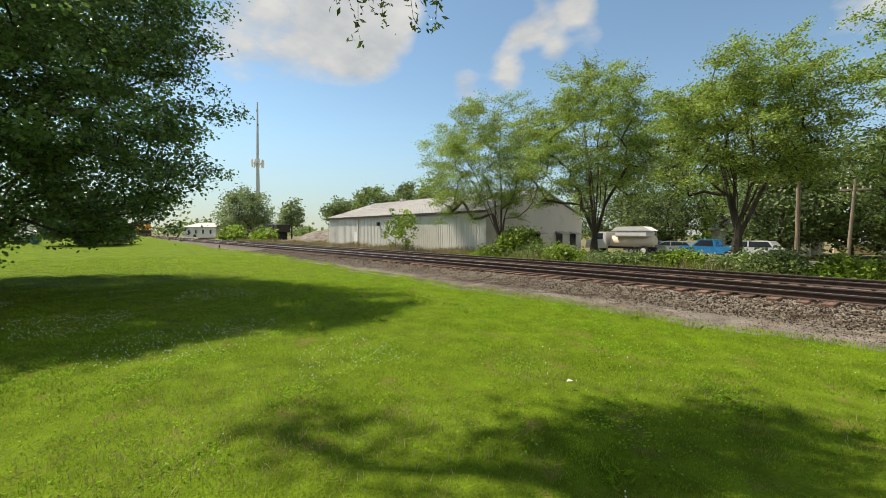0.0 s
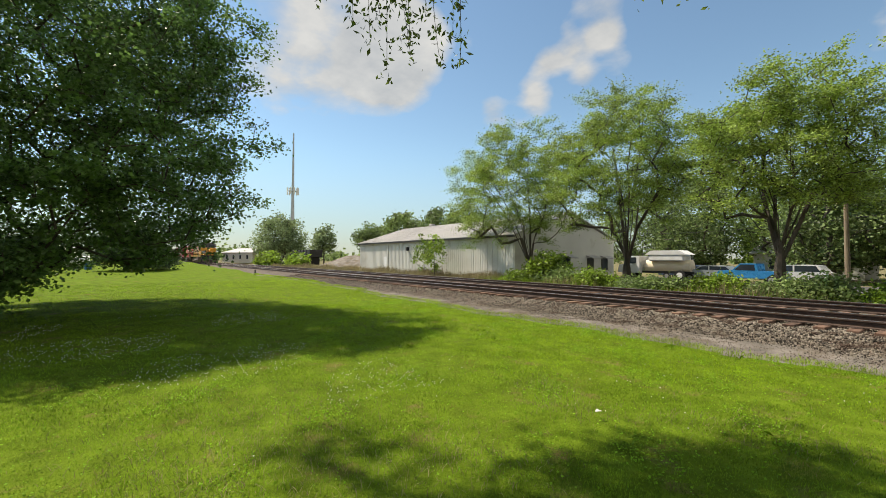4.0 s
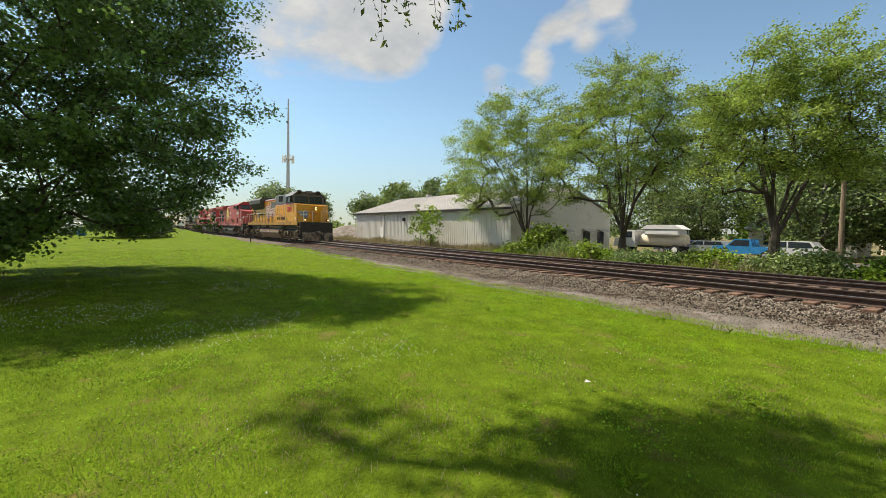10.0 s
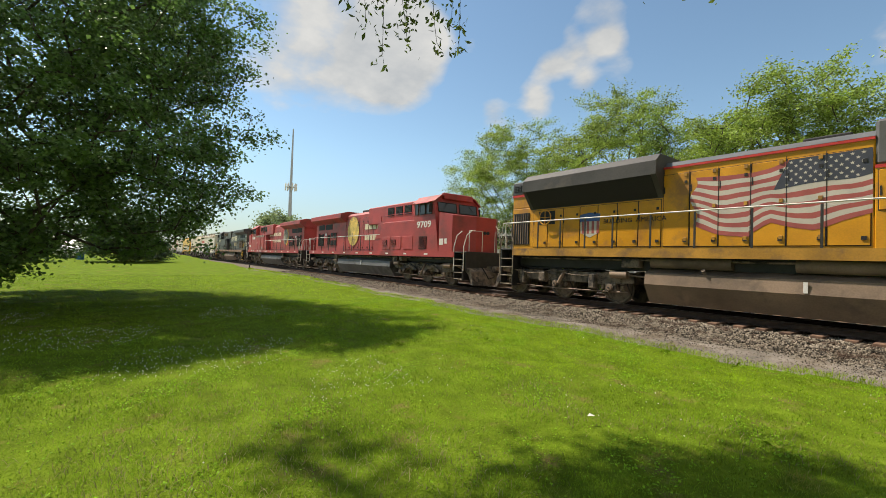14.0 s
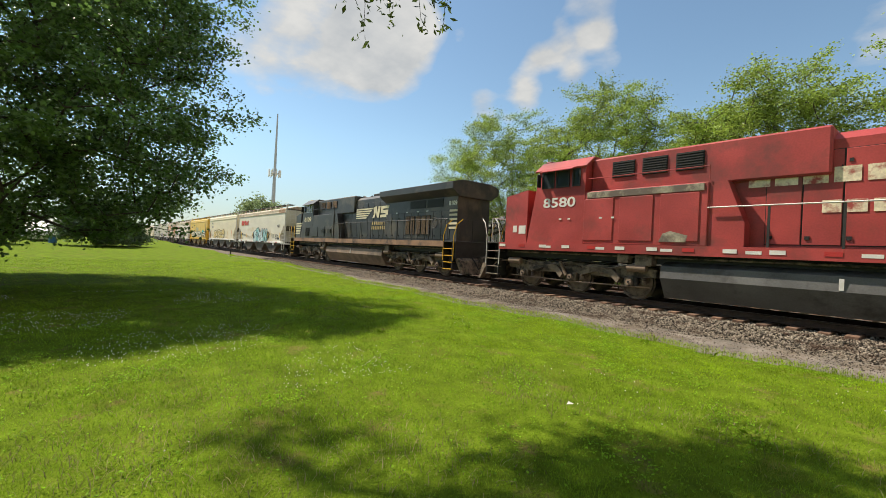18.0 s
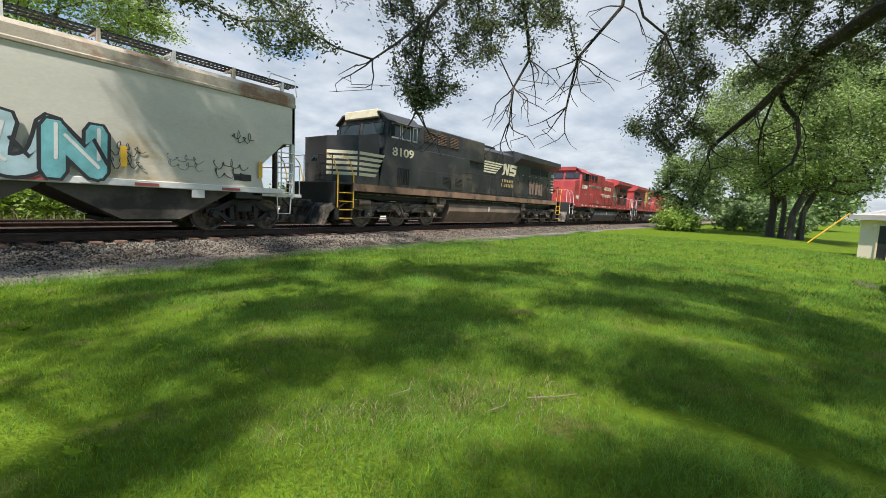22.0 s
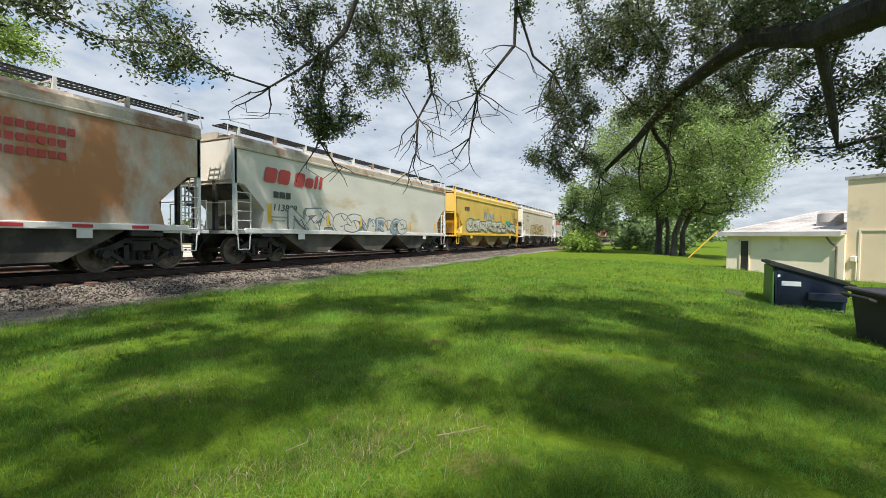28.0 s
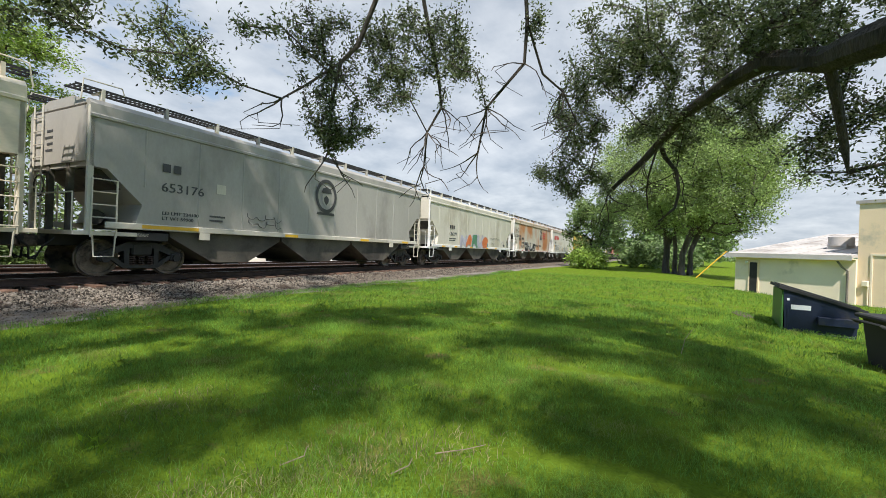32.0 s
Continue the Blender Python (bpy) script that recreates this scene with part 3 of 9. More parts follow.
def build_ground():
    xs = np.unique(np.concatenate([np.linspace(-1500, -120, 14), np.linspace(-120, -30, 46), np.linspace(-30, 34, 161), np.linspace(34, 120, 44), np.linspace(120, 1500, 14)]))
    ys = np.unique(np.concatenate([np.linspace(-1500, -60, 10), np.linspace(-60, -8, 27), np.linspace(-8, 13, 85), np.linspace(13, 24, 23), np.linspace(24, 60, 19), np.linspace(60, 1500, 12)]))
    X, Y = np.meshgrid(xs, ys, indexing="ij")
    Z = profile(X, Y)
    far = np.clip((np.hypot(X, Y) - 150) / 400, 0, 1)
    Z = Z * (1 - far) - 0.4 * far
    nx, ny = len(xs), len(ys)
    v = np.stack([X, Y, Z], -1).reshape(-1, 3)
    i, j = np.meshgrid(np.arange(nx - 1), np.arange(ny - 1), indexing="ij")
    f = np.stack([i * ny + j, (i + 1) * ny + j, (i + 1) * ny + j + 1, i * ny + j + 1], -1).reshape(-1, 4)
    me = bulk("ground", v, f, "lawn")
    for m in ("gravel", "ballast", "weed_ground", "asphalt", "pale_lot"):
        me.materials.append(MAT[m])
    cx, cy = v[f].mean(1)[:, 0], v[f].mean(1)[:, 1]
    idx = np.zeros(len(f), dtype=np.int32)
    idx[cy > edge_y(cx) + 0.1] = 1
    idx[cy > 11.0] = 2
    idx[cy > 20.2] = 3
    idx[(cy > 27) & (cx > -22) & (cx < 30) & (cy < 44)] = 4
    idx[(cy > 21.2) & (cx > 13 + 0.1 * (cy - 21)) & (cx < 90) & (cy < 75)] = 5
    me.polygons.foreach_set("material_index", idx)
    me.shade_smooth()
    ob = new("ground", me)
    return tagged(ob, "mown green lawn beside a gravel track shoulder and weedy verge", "ground", kind="structure")


def rail_shape(x0, x1, y, z=0.0):
    """The flat-bottomed section of a rail, head at z."""
    half = [(0.0, 0.0), (0.034, 0.0), (0.037, -0.012), (0.036, -0.036), (0.010, -0.05), (0.009, -0.14), (0.076, -0.158), (0.076, -0.172)]
    sec = half + [(-a, b) for a, b in half[:0:-1]]
    return Shape().prism([(y + a, z + b) for a, b in sec[1:]], "x", x0, x1)


def build_track(name, yc, label):
    ob = thing(name, label, "railway track", kind="structure")
    for y in (yc - GAUGE / 2 - 0.035, yc + GAUGE / 2 + 0.035):
        r = part("rail", rail_shape(-420, 260, y), "rail_side", ob, "rusty steel rail with a polished head")
        part("rail_head", Shape().prism([(y - 0.036, -0.016), (y - 0.031, -0.006), (y - 0.022, 0.001), (y - 0.009, 0.004), (y + 0.009, 0.004), (y + 0.022, 0.001), (y + 0.031, -0.006), (y + 0.036, -0.016)], "x", -420, 260), "rail_top", r)
    return ob


ground = build_ground()
near_track = build_track("track_near", TRACK_Y, "railway track with rusty rails on brown timber ties")
far_track = build_track("track_far", FAR_Y, "second railway track with rusty rails beyond the first")


# ---- grass, clover, ballast stones: what nobody could count ----
def scatter(n, region, rng, inside):
    """Random places in a box of the plan that pass a test."""
    x = rng.uniform(region[0], region[1], n)
    y = rng.uniform(region[2], region[3], n)
    k = inside(x, y)
    return x[k], y[k]


def blades(x, y, z, height, width, rng, lean=0.45):
    """Grass blades: a bent strip of three triangles' worth, one island each."""
    n = len(x)
    h = height * (0.55 + 0.75 * rng.random(n))
    a = rng.uniform(0, 2 * np.pi, n)
    t = rng.uniform(0.1, lean, n) * h
    b = rng.uniform(0, 2 * np.pi, n)
    wx, wy = np.cos(a) * width / 2, np.sin(a) * width / 2
    base = np.stack([x, y, z - 0.004], -1)
    w = np.stack([wx, wy, np.zeros(n)], -1)
    mid = base + np.stack([np.cos(b) * t * 0.35, np.sin(b) * t * 0.35, h * 0.6], -1)
    tip = base + np.stack([np.cos(b) * t * 1.2, np.sin(b) * t * 1.2, h], -1)
    v = np.stack([base - w, base + w, mid + w * 0.75, mid - w * 0.75, tip], 1).reshape(-1, 3)
    k = np.arange(n)[:, None] * 5
    f = np.concatenate([k + [0, 1, 2], k + [0, 2, 3], k + [3, 2, 4]])
    return v, f


def build_grass():
    rng = np.random.default_rng(21)
    V, F, at = [], [], 0

    def add(x, y, height, width, lean=0.45):
        nonlocal at
        v, f = blades(x, y, lawn_z(x, y), height, width, rng, lean)
        V.append(v)
        F.append(f + at)
        at += len(v)

    def view(x, y):
        az = np.degrees(np.arctan2(y, x))
        return (az > -30) & (az < 198) | (np.degrees(np.arctan2(y, x + 0.0)) < -170)

    def ring(r0, r1):
        return lambda x, y: (np.hypot(x - 0.3, y - 0.3) > r0) & (np.hypot(x - 0.3, y - 0.3) < r1) & view(x, y) & (y < edge_y(x) + 0.12 * rng.normal(size=len(x)))

    for r0, r1, dens, h, w in ((1.6, 3.6, 5200, 0.038, 0.0042), (3.6, 6.0, 3200, 0.040, 0.0052), (6.0, 9.5, 1500, 0.046, 0.0080), (9.5, 16, 480, 0.055, 0.015), (16, 30, 90, 0.065, 0.026)):
        x, y = scatter(int(dens * (2 * r1) ** 2), (-r1, r1, -r1, r1), rng, ring(r0, r1))
        # tufts: the lawn is thicker and longer in uneven patches, longest in the east
        k = 0.5 + 0.5 * np.sin(x * 2.1 + 1.3 * np.sin(y * 1.7)) * np.sin(y * 2.6 + 0.8 * np.sin(x * 1.9))
        keep = rng.random(len(x)) < 0.5 + 0.5 * k
        x, y = x[keep], y[keep]
        east = np.clip((x + 1.0) / 4, 0, 1)
        add(x, y, h * (0.7 + 0.6 * k[keep]) * (0.75 + 0.85 * east), w, 1.1)
    # longer ragged grass along the gravel edge
    x = rng.uniform(-40, 30, 26000)
    y = edge_y(x) + rng.normal(size=len(x)) * 0.16 + 0.02
    add(x, y, 0.11, 0.008, 0.7)
    V = np.concatenate(V).reshape(-1, 5, 3)
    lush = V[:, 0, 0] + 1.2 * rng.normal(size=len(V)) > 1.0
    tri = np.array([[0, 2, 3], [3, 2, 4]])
    # blades near the gravel take the colour with painted sunlight
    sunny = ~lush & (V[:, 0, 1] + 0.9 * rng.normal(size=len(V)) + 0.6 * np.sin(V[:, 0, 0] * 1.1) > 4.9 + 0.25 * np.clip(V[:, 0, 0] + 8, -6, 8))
    for name, pick, mat, label in (("grass", ~lush & ~sunny, "blade", "short uneven green lawn grass with paler patches"), ("sunny_grass", sunny, "bright_blade", "fresh yellow-green grass beside the gravel, sunlight put into its colour"), ("shaded_grass", lush, "lush_blade", "longer lush grass under the spreading tree, shade put into its colour")):
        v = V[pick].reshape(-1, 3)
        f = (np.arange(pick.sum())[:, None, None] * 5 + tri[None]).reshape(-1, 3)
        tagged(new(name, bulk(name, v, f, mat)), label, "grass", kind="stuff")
    # clover leaves in patches of the western lawn, thickest towards the gravel
    lx, ly = scatter(260000, (-15, -1.0, -1, 9.3), rng, lambda x, y: (rng.random(len(x)) < 0.05 + 0.5 * np.clip(np.sin(x * 1.9 + 1.1 * np.sin(y * 1.3)) * np.sin(y * 2.3 + 0.9 * np.sin(x * 1.1)) + 0.5 * np.sin(x * 5.3 + y * 3.1) - 0.45 + 0.12 * np.maximum(0, y - 4), 0, 0.8)) & (y < edge_y(x) - 0.1) & (np.hypot(x, y) > 3.2))
    lx, ly = lx[:40000], ly[:40000]
    lc = np.stack([lx, ly, lawn_z(lx, ly) + 0.022 + 0.022 * rng.random(len(lx))], -1)
    tagged(new("clover_leaves", leaf_mesh("clover_leaves", lc, 0.020, "clover_leaf", 1.1, 0.0, rng, 0.8)), "low bright green clover leaves in the lawn", "clover", kind="stuff")
    # clover heads in the western lawn
    cx, cy = scatter(60000, (-14, 0, -2, 9), rng, lambda x, y: (np.sin(x * 1.3 + 2) * np.sin(y * 1.1 + x * 0.4) > 0.15) & (rng.random(len(x)) < 0.01 + 0.16 * ((x < -4.5) & (y < 3.5))) & (y < edge_y(x) - 0.3))
    cx, cy = cx[:1900], cy[:1900]
    c = np.stack([cx, cy, lawn_z(cx, cy) + 0.045 + 0.02 * rng.random(len(cx))], -1)
    octa = np.array([[1, 0, 0], [0, 1, 0], [-1, 0, 0], [0, -1, 0], [0, 0, 1], [0, 0, -1]]) * 0.008
    tri = np.array([[0, 1, 4], [1, 2, 4], [2, 3, 4], [3, 0, 4], [1, 0, 5], [2, 1, 5], [3, 2, 5], [0, 3, 5]])
    v = (c[:, None] + octa[None]).reshape(-1, 3)
    f = (np.arange(len(c))[:, None, None] * 6 + tri[None]).reshape(-1, 3)
    ob = new("clover_flowers", bulk("clover_flowers", v, f, "clover"))
    tagged(ob, "small white clover heads scattered in the lawn", "clover", kind="stuff")
    # dry straw in thin patches of the lawn
    sx, sy = [], []
    for px, py, r, n in ((3.12, 2.21, 0.26, 420), (3.5, 1.74, 0.22, 300), (2.3, 2.7, 0.22, 320), (3.16, 4.31, 0.25, 260), (4.17, 3.4, 0.3, 260), (2.7, 2.4, 0.3, 260), (-3.7, 4.55, 0.35, 260), (-3.0, 4.1, 0.35, 320), (-2.6, 2.5, 0.4, 300), (-3.77, 0.3, 0.5, 420), (-1.1, 5.37, 0.5, 260), (-1.9, 4.86, 0.4, 260), (-4.6, 2.2, 0.7, 300), (-3.0, 1.2, 0.5, 300), (-3.6, 0.5, 0.6, 500), (-4.4, 1.3, 0.6, 500), (-2.9, 2.0, 0.5, 400), (-5.2, 0.6, 0.8, 500)):
        sx.append(px + rng.normal(size=n) * r)
        sy.append(py + rng.normal(size=n) * r * 0.8)
    sx, sy = np.concatenate(sx), np.concatenate(sy)
    sv, sf = blades(sx, sy, lawn_z(sx, sy) + 0.012, 0.05, 0.0045, rng, 1.6)
    tagged(new("dry_straw", bulk("dry_straw", sv, sf, "dry_grass")), "pale dry straw lying in thin lawn patches", "straw", kind="stuff")
    # broad weeds
    wx, wy = scatter(46, (-9, 9, 2.5, 9), rng, lambda x, y: (rng.random(len(x)) < 0.5) & (y < edge_y(x)))
    n = 9
    c = np.repeat(np.stack([wx, wy, lawn_z(wx, wy) + 0.03], -1), n, axis=0)
    c += rng.normal(size=c.shape) * np.array([0.05, 0.05, 0.012])
    ob = new("weeds", leaf_mesh("weeds", c, 0.035, "blade", 2.6, 0.0, rng))
    tagged(ob, "low broad-leaved weeds among the grass", "weeds", kind="stuff")


STONE = np.array([[1, 0, 0.15], [-0.45, 0.9, -0.1], [-0.6, -0.8, 0.1], [0.1, 0.05, 0.8], [-0.1, -0.05, -0.75]])
STONE_F = np.array([[0, 1, 3], [1, 2, 3], [2, 0, 3], [1, 0, 4], [2, 1, 4], [0, 2, 4]])


def stones(name, x, y, z, size, label, material="stone"):
    rng = np.random.default_rng(len(x))
    n = len(x)
    q = rng.normal(size=(n, 4))
    q /= np.linalg.norm(q, axis=1, keepdims=True)
    w, a, b, c = q.T
    R = np.stack([1 - 2 * (b * b + c * c), 2 * (a * b - c * w), 2 * (a * c + b * w), 2 * (a * b + c * w), 1 - 2 * (a * a + c * c), 2 * (b * c - a * w), 2 * (a * c - b * w), 2 * (b * c + a * w), 1 - 2 * (a * a + b * b)], -1).reshape(n, 3, 3)
    s = (size * (0.6 + 0.8 * rng.random(n)))[:, None, None] * STONE[None] * (0.8 + 0.4 * rng.random((n, 5, 1)))
    v = np.einsum("nij,nkj->nki", R, s) + np.stack([x, y, z], -1)[:, None]
    f = (np.arange(n)[:, None, None] * 5 + STONE_F[None]).reshape(-1, 3)
    ob = new(name, bulk(name, v.reshape(-1, 3), f, material))
    return tagged(ob, label, "ballast", kind="stuff")


def build_stones():
    rng = np.random.default_rng(5)
    # shoulder and crib ballast of the near track, dense where the eye passes nearest
    X, Y = [], []
    for x0, x1, n in ((-12, 14, 50000), (-40, -12, 11000), (14, 42, 9000)):
        X.append(rng.uniform(x0, x1, n))
        Y.append(rng.uniform(10.75, 13.0, n) + 0.1 * rng.normal(size=n))
    x, y = np.concatenate(X), np.concatenate(Y)
    stones("ballast_shoulder", x, y, profile(x, y) + 0.02 * rng.random(len(x)), (0.020 + 0.018 * rng.random(len(x)) ** 2) * np.clip(0.62 + 0.42 * (y - 10.7), 0.55, 1.1), "grey-brown crushed stone ballast heaped along the rails")
    x, y = rng.uniform(-20, 24, 15000), rng.uniform(13.0, 16.9, 15000)
    stones("crib_ballast", x, y, np.full(len(x), -0.245) + 0.03 * rng.random(len(x)), 0.040, "grey-brown stone ballast between the ties")
    x = rng.uniform(-14, 16, 14000)
    y = edge_y(x) + 0.15 + (10.8 - edge_y(x)) * rng.random(len(x))
    stones("gravel_stones", x, y, profile(x, y) + 0.002, 0.014, "loose pebbles on the packed gravel path")


build_grass()
build_stones()


# ---- beyond the tracks: shed, mast, vehicles, poles, houses ----
def build_shed():
    ob = thing("metal_shed", "long white corrugated metal shed with a grey roof", "building")
    x0, x1, y0, y1, zb, ze, zr = -52.4, -23.9, 24.9, 39.0, -0.6, 3.25, 5.55
    ym = (y0 + y1) / 2
    t = 0.12
    part("wall", Shape().box(x0, x1, y0, y0 + t, zb, ze), "siding", ob)
    part("wall", Shape().box(x0, x1, y1 - t, y1, zb, ze), "siding", ob)
    for x in (x0, x1 - t):
        part("gable_wall", Shape().prism([(y0 + t, zb), (y1 - t, zb), (y1 - t, ze), (ym, zr - 0.05), (y0 + t, ze)], "x", x, x + t), "siding", ob)
    for s, ya in ((-1, y0), (1, y1)):
        part("roof", Shape().prism([(ya + s * 0.25, ze - 0.04), (ym, zr), (ym, zr + 0.1), (ya + s * 0.25, ze + 0.07)], "x", x0 - 0.25, x1 + 0.25), "shed_roof", ob)
    rf = Shape()
    k = x0 - 0.2
    while k < x1 + 0.2:
        rf.prism([(y0 - 0.26, ze + 0.06), (ym, zr + 0.09), (ym, zr + 0.13), (y0 - 0.26, ze + 0.10)], "x", k, k + 0.05)
        k += 0.6
    tagged(part("roof_rib", rf, "shed_roof", ob), kind="stuff")
    rb = Shape()
    k = x0 + 0.1
    while k < x1:
        rb.box(k, k + 0.07, y0 - 0.025, y0, zb, ze - 0.1)
        k += 0.31
    tagged(part("wall_rib", rb, "siding", ob), kind="stuff")
    part("eave_trim", Shape().box(x0 - 0.2, x1 + 0.2, y0 - 0.28, y0 - 0.22, ze - 0.14, ze + 0.05), "dark", ob)
    part("downpipe", Shape().box(-44.75, -44.6, y0 - 0.09, y0 - 0.03, zb, ze - 0.1), "siding", ob)
    d = part("door", Shape().box(-45.7, -44.95, y0 - 0.06, y0 - 0.02, zb, 1.55), "white", ob, "white metal side door")
    part("door_frame", Shape().box(-45.78, -45.7, y0 - 0.07, y0, zb, 1.62).box(-44.95, -44.87, y0 - 0.07, y0, zb, 1.62), "siding", d)
    part("wall_lamp", Shape().box(-40.2, -39.95, y0 - 0.3, y0, 2.2, 2.6, 0.03), "dark", ob)
    for x in (-46, -38.5, -31):
        part("roof_vent", Shape().box(x, x + 0.7, ym - 0.3, ym + 0.3, zr, zr + 0.35, 0.05), "shed_roof", ob)
    # windows and awnings in the gable end
    for y in (27.3, 31.0, 34.6, 36.9):
        w = part("window", Shape().box(x1, x1 + 0.05, y, y + 1.0, 0.35, 1.5), "dark", ob)
        part("pane", Shape().box(x1 + 0.05, x1 + 0.06, y + 0.08, y + 0.92, 0.43, 1.42), "glass", w)
        part("awning", Shape().prism([(x1, 1.75), (x1 + 0.8, 1.5), (x1 + 0.8, 1.44), (x1, 1.66)], "y", y - 0.2, y + 1.2), "shed_roof", ob)


def build_mast():
    ob = thing("radio_mast", "tall slender grey steel radio mast with antenna panels", "mast", at=(-137.5, 41.6, 0))
    part("pole", Shape().tube([(0, 0, -0.5), (0, 0, 14), (0, 0, 22), (0, 0, 41.5)], [0.75, 0.6, 0.45, 0.2], 14), "galv", ob)
    part("platform", Shape().cyl((0, 0, 22.6), (0, 0, 22.9), 1.1, n=12), "galv", ob)
    for k in range(9):
        a = 2 * math.pi * k / 9
        part("antenna_panel", Shape().box(1.7 * math.cos(a) - 0.16, 1.7 * math.cos(a) + 0.16, 1.7 * math.sin(a) - 0.16, 1.7 * math.sin(a) + 0.16, 21.6, 23.9, 0.04), "white", ob)
        part("antenna_arm", Shape().tube([(0, 0, 22.75), (1.7 * math.cos(a), 1.7 * math.sin(a), 22.75)], 0.05, 5), "galv", ob)
    part("base_hut", Shape().box(-3, 3, -7, -4, -0.5, 2.4, 0.05), "siding", ob)


def car(name, label, at, turn, col, length=4.6, height=1.55, kind="car"):
    ob = thing(name, label, "car", "cars parked beyond the tracks")
    m = surf(name + "_paint", col, 0.28, 0.1, var=0.05, scale=2, bump=0)
    L, W = length / 2, 0.9
    if kind == "pickup":
        prof = [(-L, 0.45), (-L, 1.02), (-0.25 * L, 1.05), (-0.2 * L, height), (0.28 * L, height), (0.52 * L, 1.1), (0.95 * L, 1.0), (L, 0.8), (L, 0.42)]
    else:
        prof = [(-L, 0.45), (-L, 0.95), (-0.88 * L, 1.08), (-0.72 * L, height * 0.97), (-0.3 * L, height), (0.2 * L, height * 0.98), (0.5 * L, 1.05), (0.92 * L, 0.9), (L, 0.72), (L, 0.42)]
    part("body", Shape().prism(prof, "y", -W, W), m, ob)
    for s in (-1, 1):
        g = Shape()
        if kind == "pickup":
            g.prism([(-0.16 * L, 1.08), (-0.14 * L, height - 0.08), (0.26 * L, height - 0.08), (0.46 * L, 1.1)], "y", s * W, s * (W + 0.012))
        else:
            g.prism([(-0.78 * L, 1.08), (-0.66 * L, height - 0.1), (-0.1 * L, height - 0.07), (-0.1 * L, 1.06)], "y", s * W, s * (W + 0.012))
            g.prism([(-0.05 * L, 1.06), (-0.05 * L, height - 0.07), (0.17 * L, height - 0.09), (0.42 * L, 1.06)], "y", s * W, s * (W + 0.012))
        part("side_window", g, "glass", ob)
    for x in (-0.62 * L, 0.62 * L):
        for s in (-1, 1):
            w = part("wheel", Shape().cyl((x, s * (W - 0.2), 0.34), (x, s * (W + 0.02), 0.34), 0.34, n=16), "rubber", ob)
            part("rim", Shape().cyl((x, s * (W + 0.02), 0.34), (x, s * (W + 0.03), 0.34), 0.2, n=12), "galv", w)
    for s in (-1, 1):
        part("headlight", Shape().box(L - 0.06, L + 0.01, s * 0.55, s * 0.85, 0.66, 0.8, 0.02), "white", ob)
        part("tail_light", Shape().box(-L - 0.01, -L + 0.05, s * 0.62, s * 0.86, 0.75, 0.95, 0.02), "reflector_red", ob)
    ob.matrix_basis = pose(*at, 0, 0, turn)
    return ob


def build_tank_truck():
    ob = thing("work_truck", "white work truck with a tan tank and rack", "truck")
    part("chassis", Shape().box(-3.2, 3.4, -0.45, 0.45, 0.6, 0.8), "dark", ob)
    part("cab", Shape().prism([(1.4, 0.6), (1.4, 2.25), (2.3, 2.25), (2.75, 1.5), (3.5, 1.35), (3.6, 0.6)], "y", -1.0, 1.0), "white", ob)
    part("windows", Shape().prism([(1.7, 1.5), (1.7, 2.1), (2.25, 2.1), (2.55, 1.5)], "y", -1.012, 1.012), "glass", ob)
    part("tank", Shape().cyl((-3.0, 0, 1.25), (1.1, 0, 1.25), 0.62, n=18), "cream_pale", ob)
    part("hose_box", Shape().box(-2.6, 0.6, -0.9, 0.9, 1.75, 2.35, 0.12), "white", ob)
    part("canopy", Shape().prism([(-2.9, 2.35), (-2.2, 2.75), (0.3, 2.75), (0.9, 2.35)], "y", -0.95, 0.95), "white", ob)
    for x in (-2.7, -1.2, 0.5):
        part("rack_post", Shape().box(x, x + 0.06, -1.0, -0.94, 0.8, 2.4), "galv", ob)
    part("rack_rail", Shape().tube([(-2.8, -1.0, 1.9), (0.7, -1.0, 1.9)], 0.03, 5), "galv", ob)
    for x in (-2.3, 2.6):
        for s in (-1, 1):
            w = part("wheel", Shape().cyl((x, s * 0.75, 0.46), (x, s * 1.02, 0.46), 0.46, n=18), "rubber", ob)
            part("rim", Shape().cyl((x, s * 1.02, 0.46), (x, s * 1.035, 0.46), 0.26, n=12), "white", w)
    ob.matrix_basis = pose(-20.4, 41.0, -0.5, 0, 0, 182)


def pole(x, y, h, lean, label):
    ob = thing("utility_pole", label, "utility pole", "utility poles", at=(x, y, -0.5))
    part("shaft", Shape().tube([(0, 0, 0), (lean * 0.5, 0, h / 2), (lean, 0, h)], [0.13, 0.11, 0.09], 10), "wood_pole", ob)
    if h < 6:
        return ob
    part("crossarm", Shape().box(lean - 0.9, lean + 0.9, -0.06, 0.06, h - 0.8, h - 0.68), "wood_pole", ob)
    for d in (-0.8, -0.4, 0.4, 0.8):
        part("insulator", Shape().cyl((lean + d, 0, h - 0.68), (lean + d, 0, h - 0.5), 0.04, n=8), "white", ob)
    return ob


def cable(a, b, sag, r=0.018):
    pts = [Vector(a).lerp(Vector(b), k / 12) - Vector((0, 0, sag * 4 * (k / 12) * (1 - k / 12))) for k in range(13)]
    solid("overhead_cable", Shape().tube(pts, r, 5), "dark", "thin dark overhead cable strung between the poles", "cable", "overhead cables")


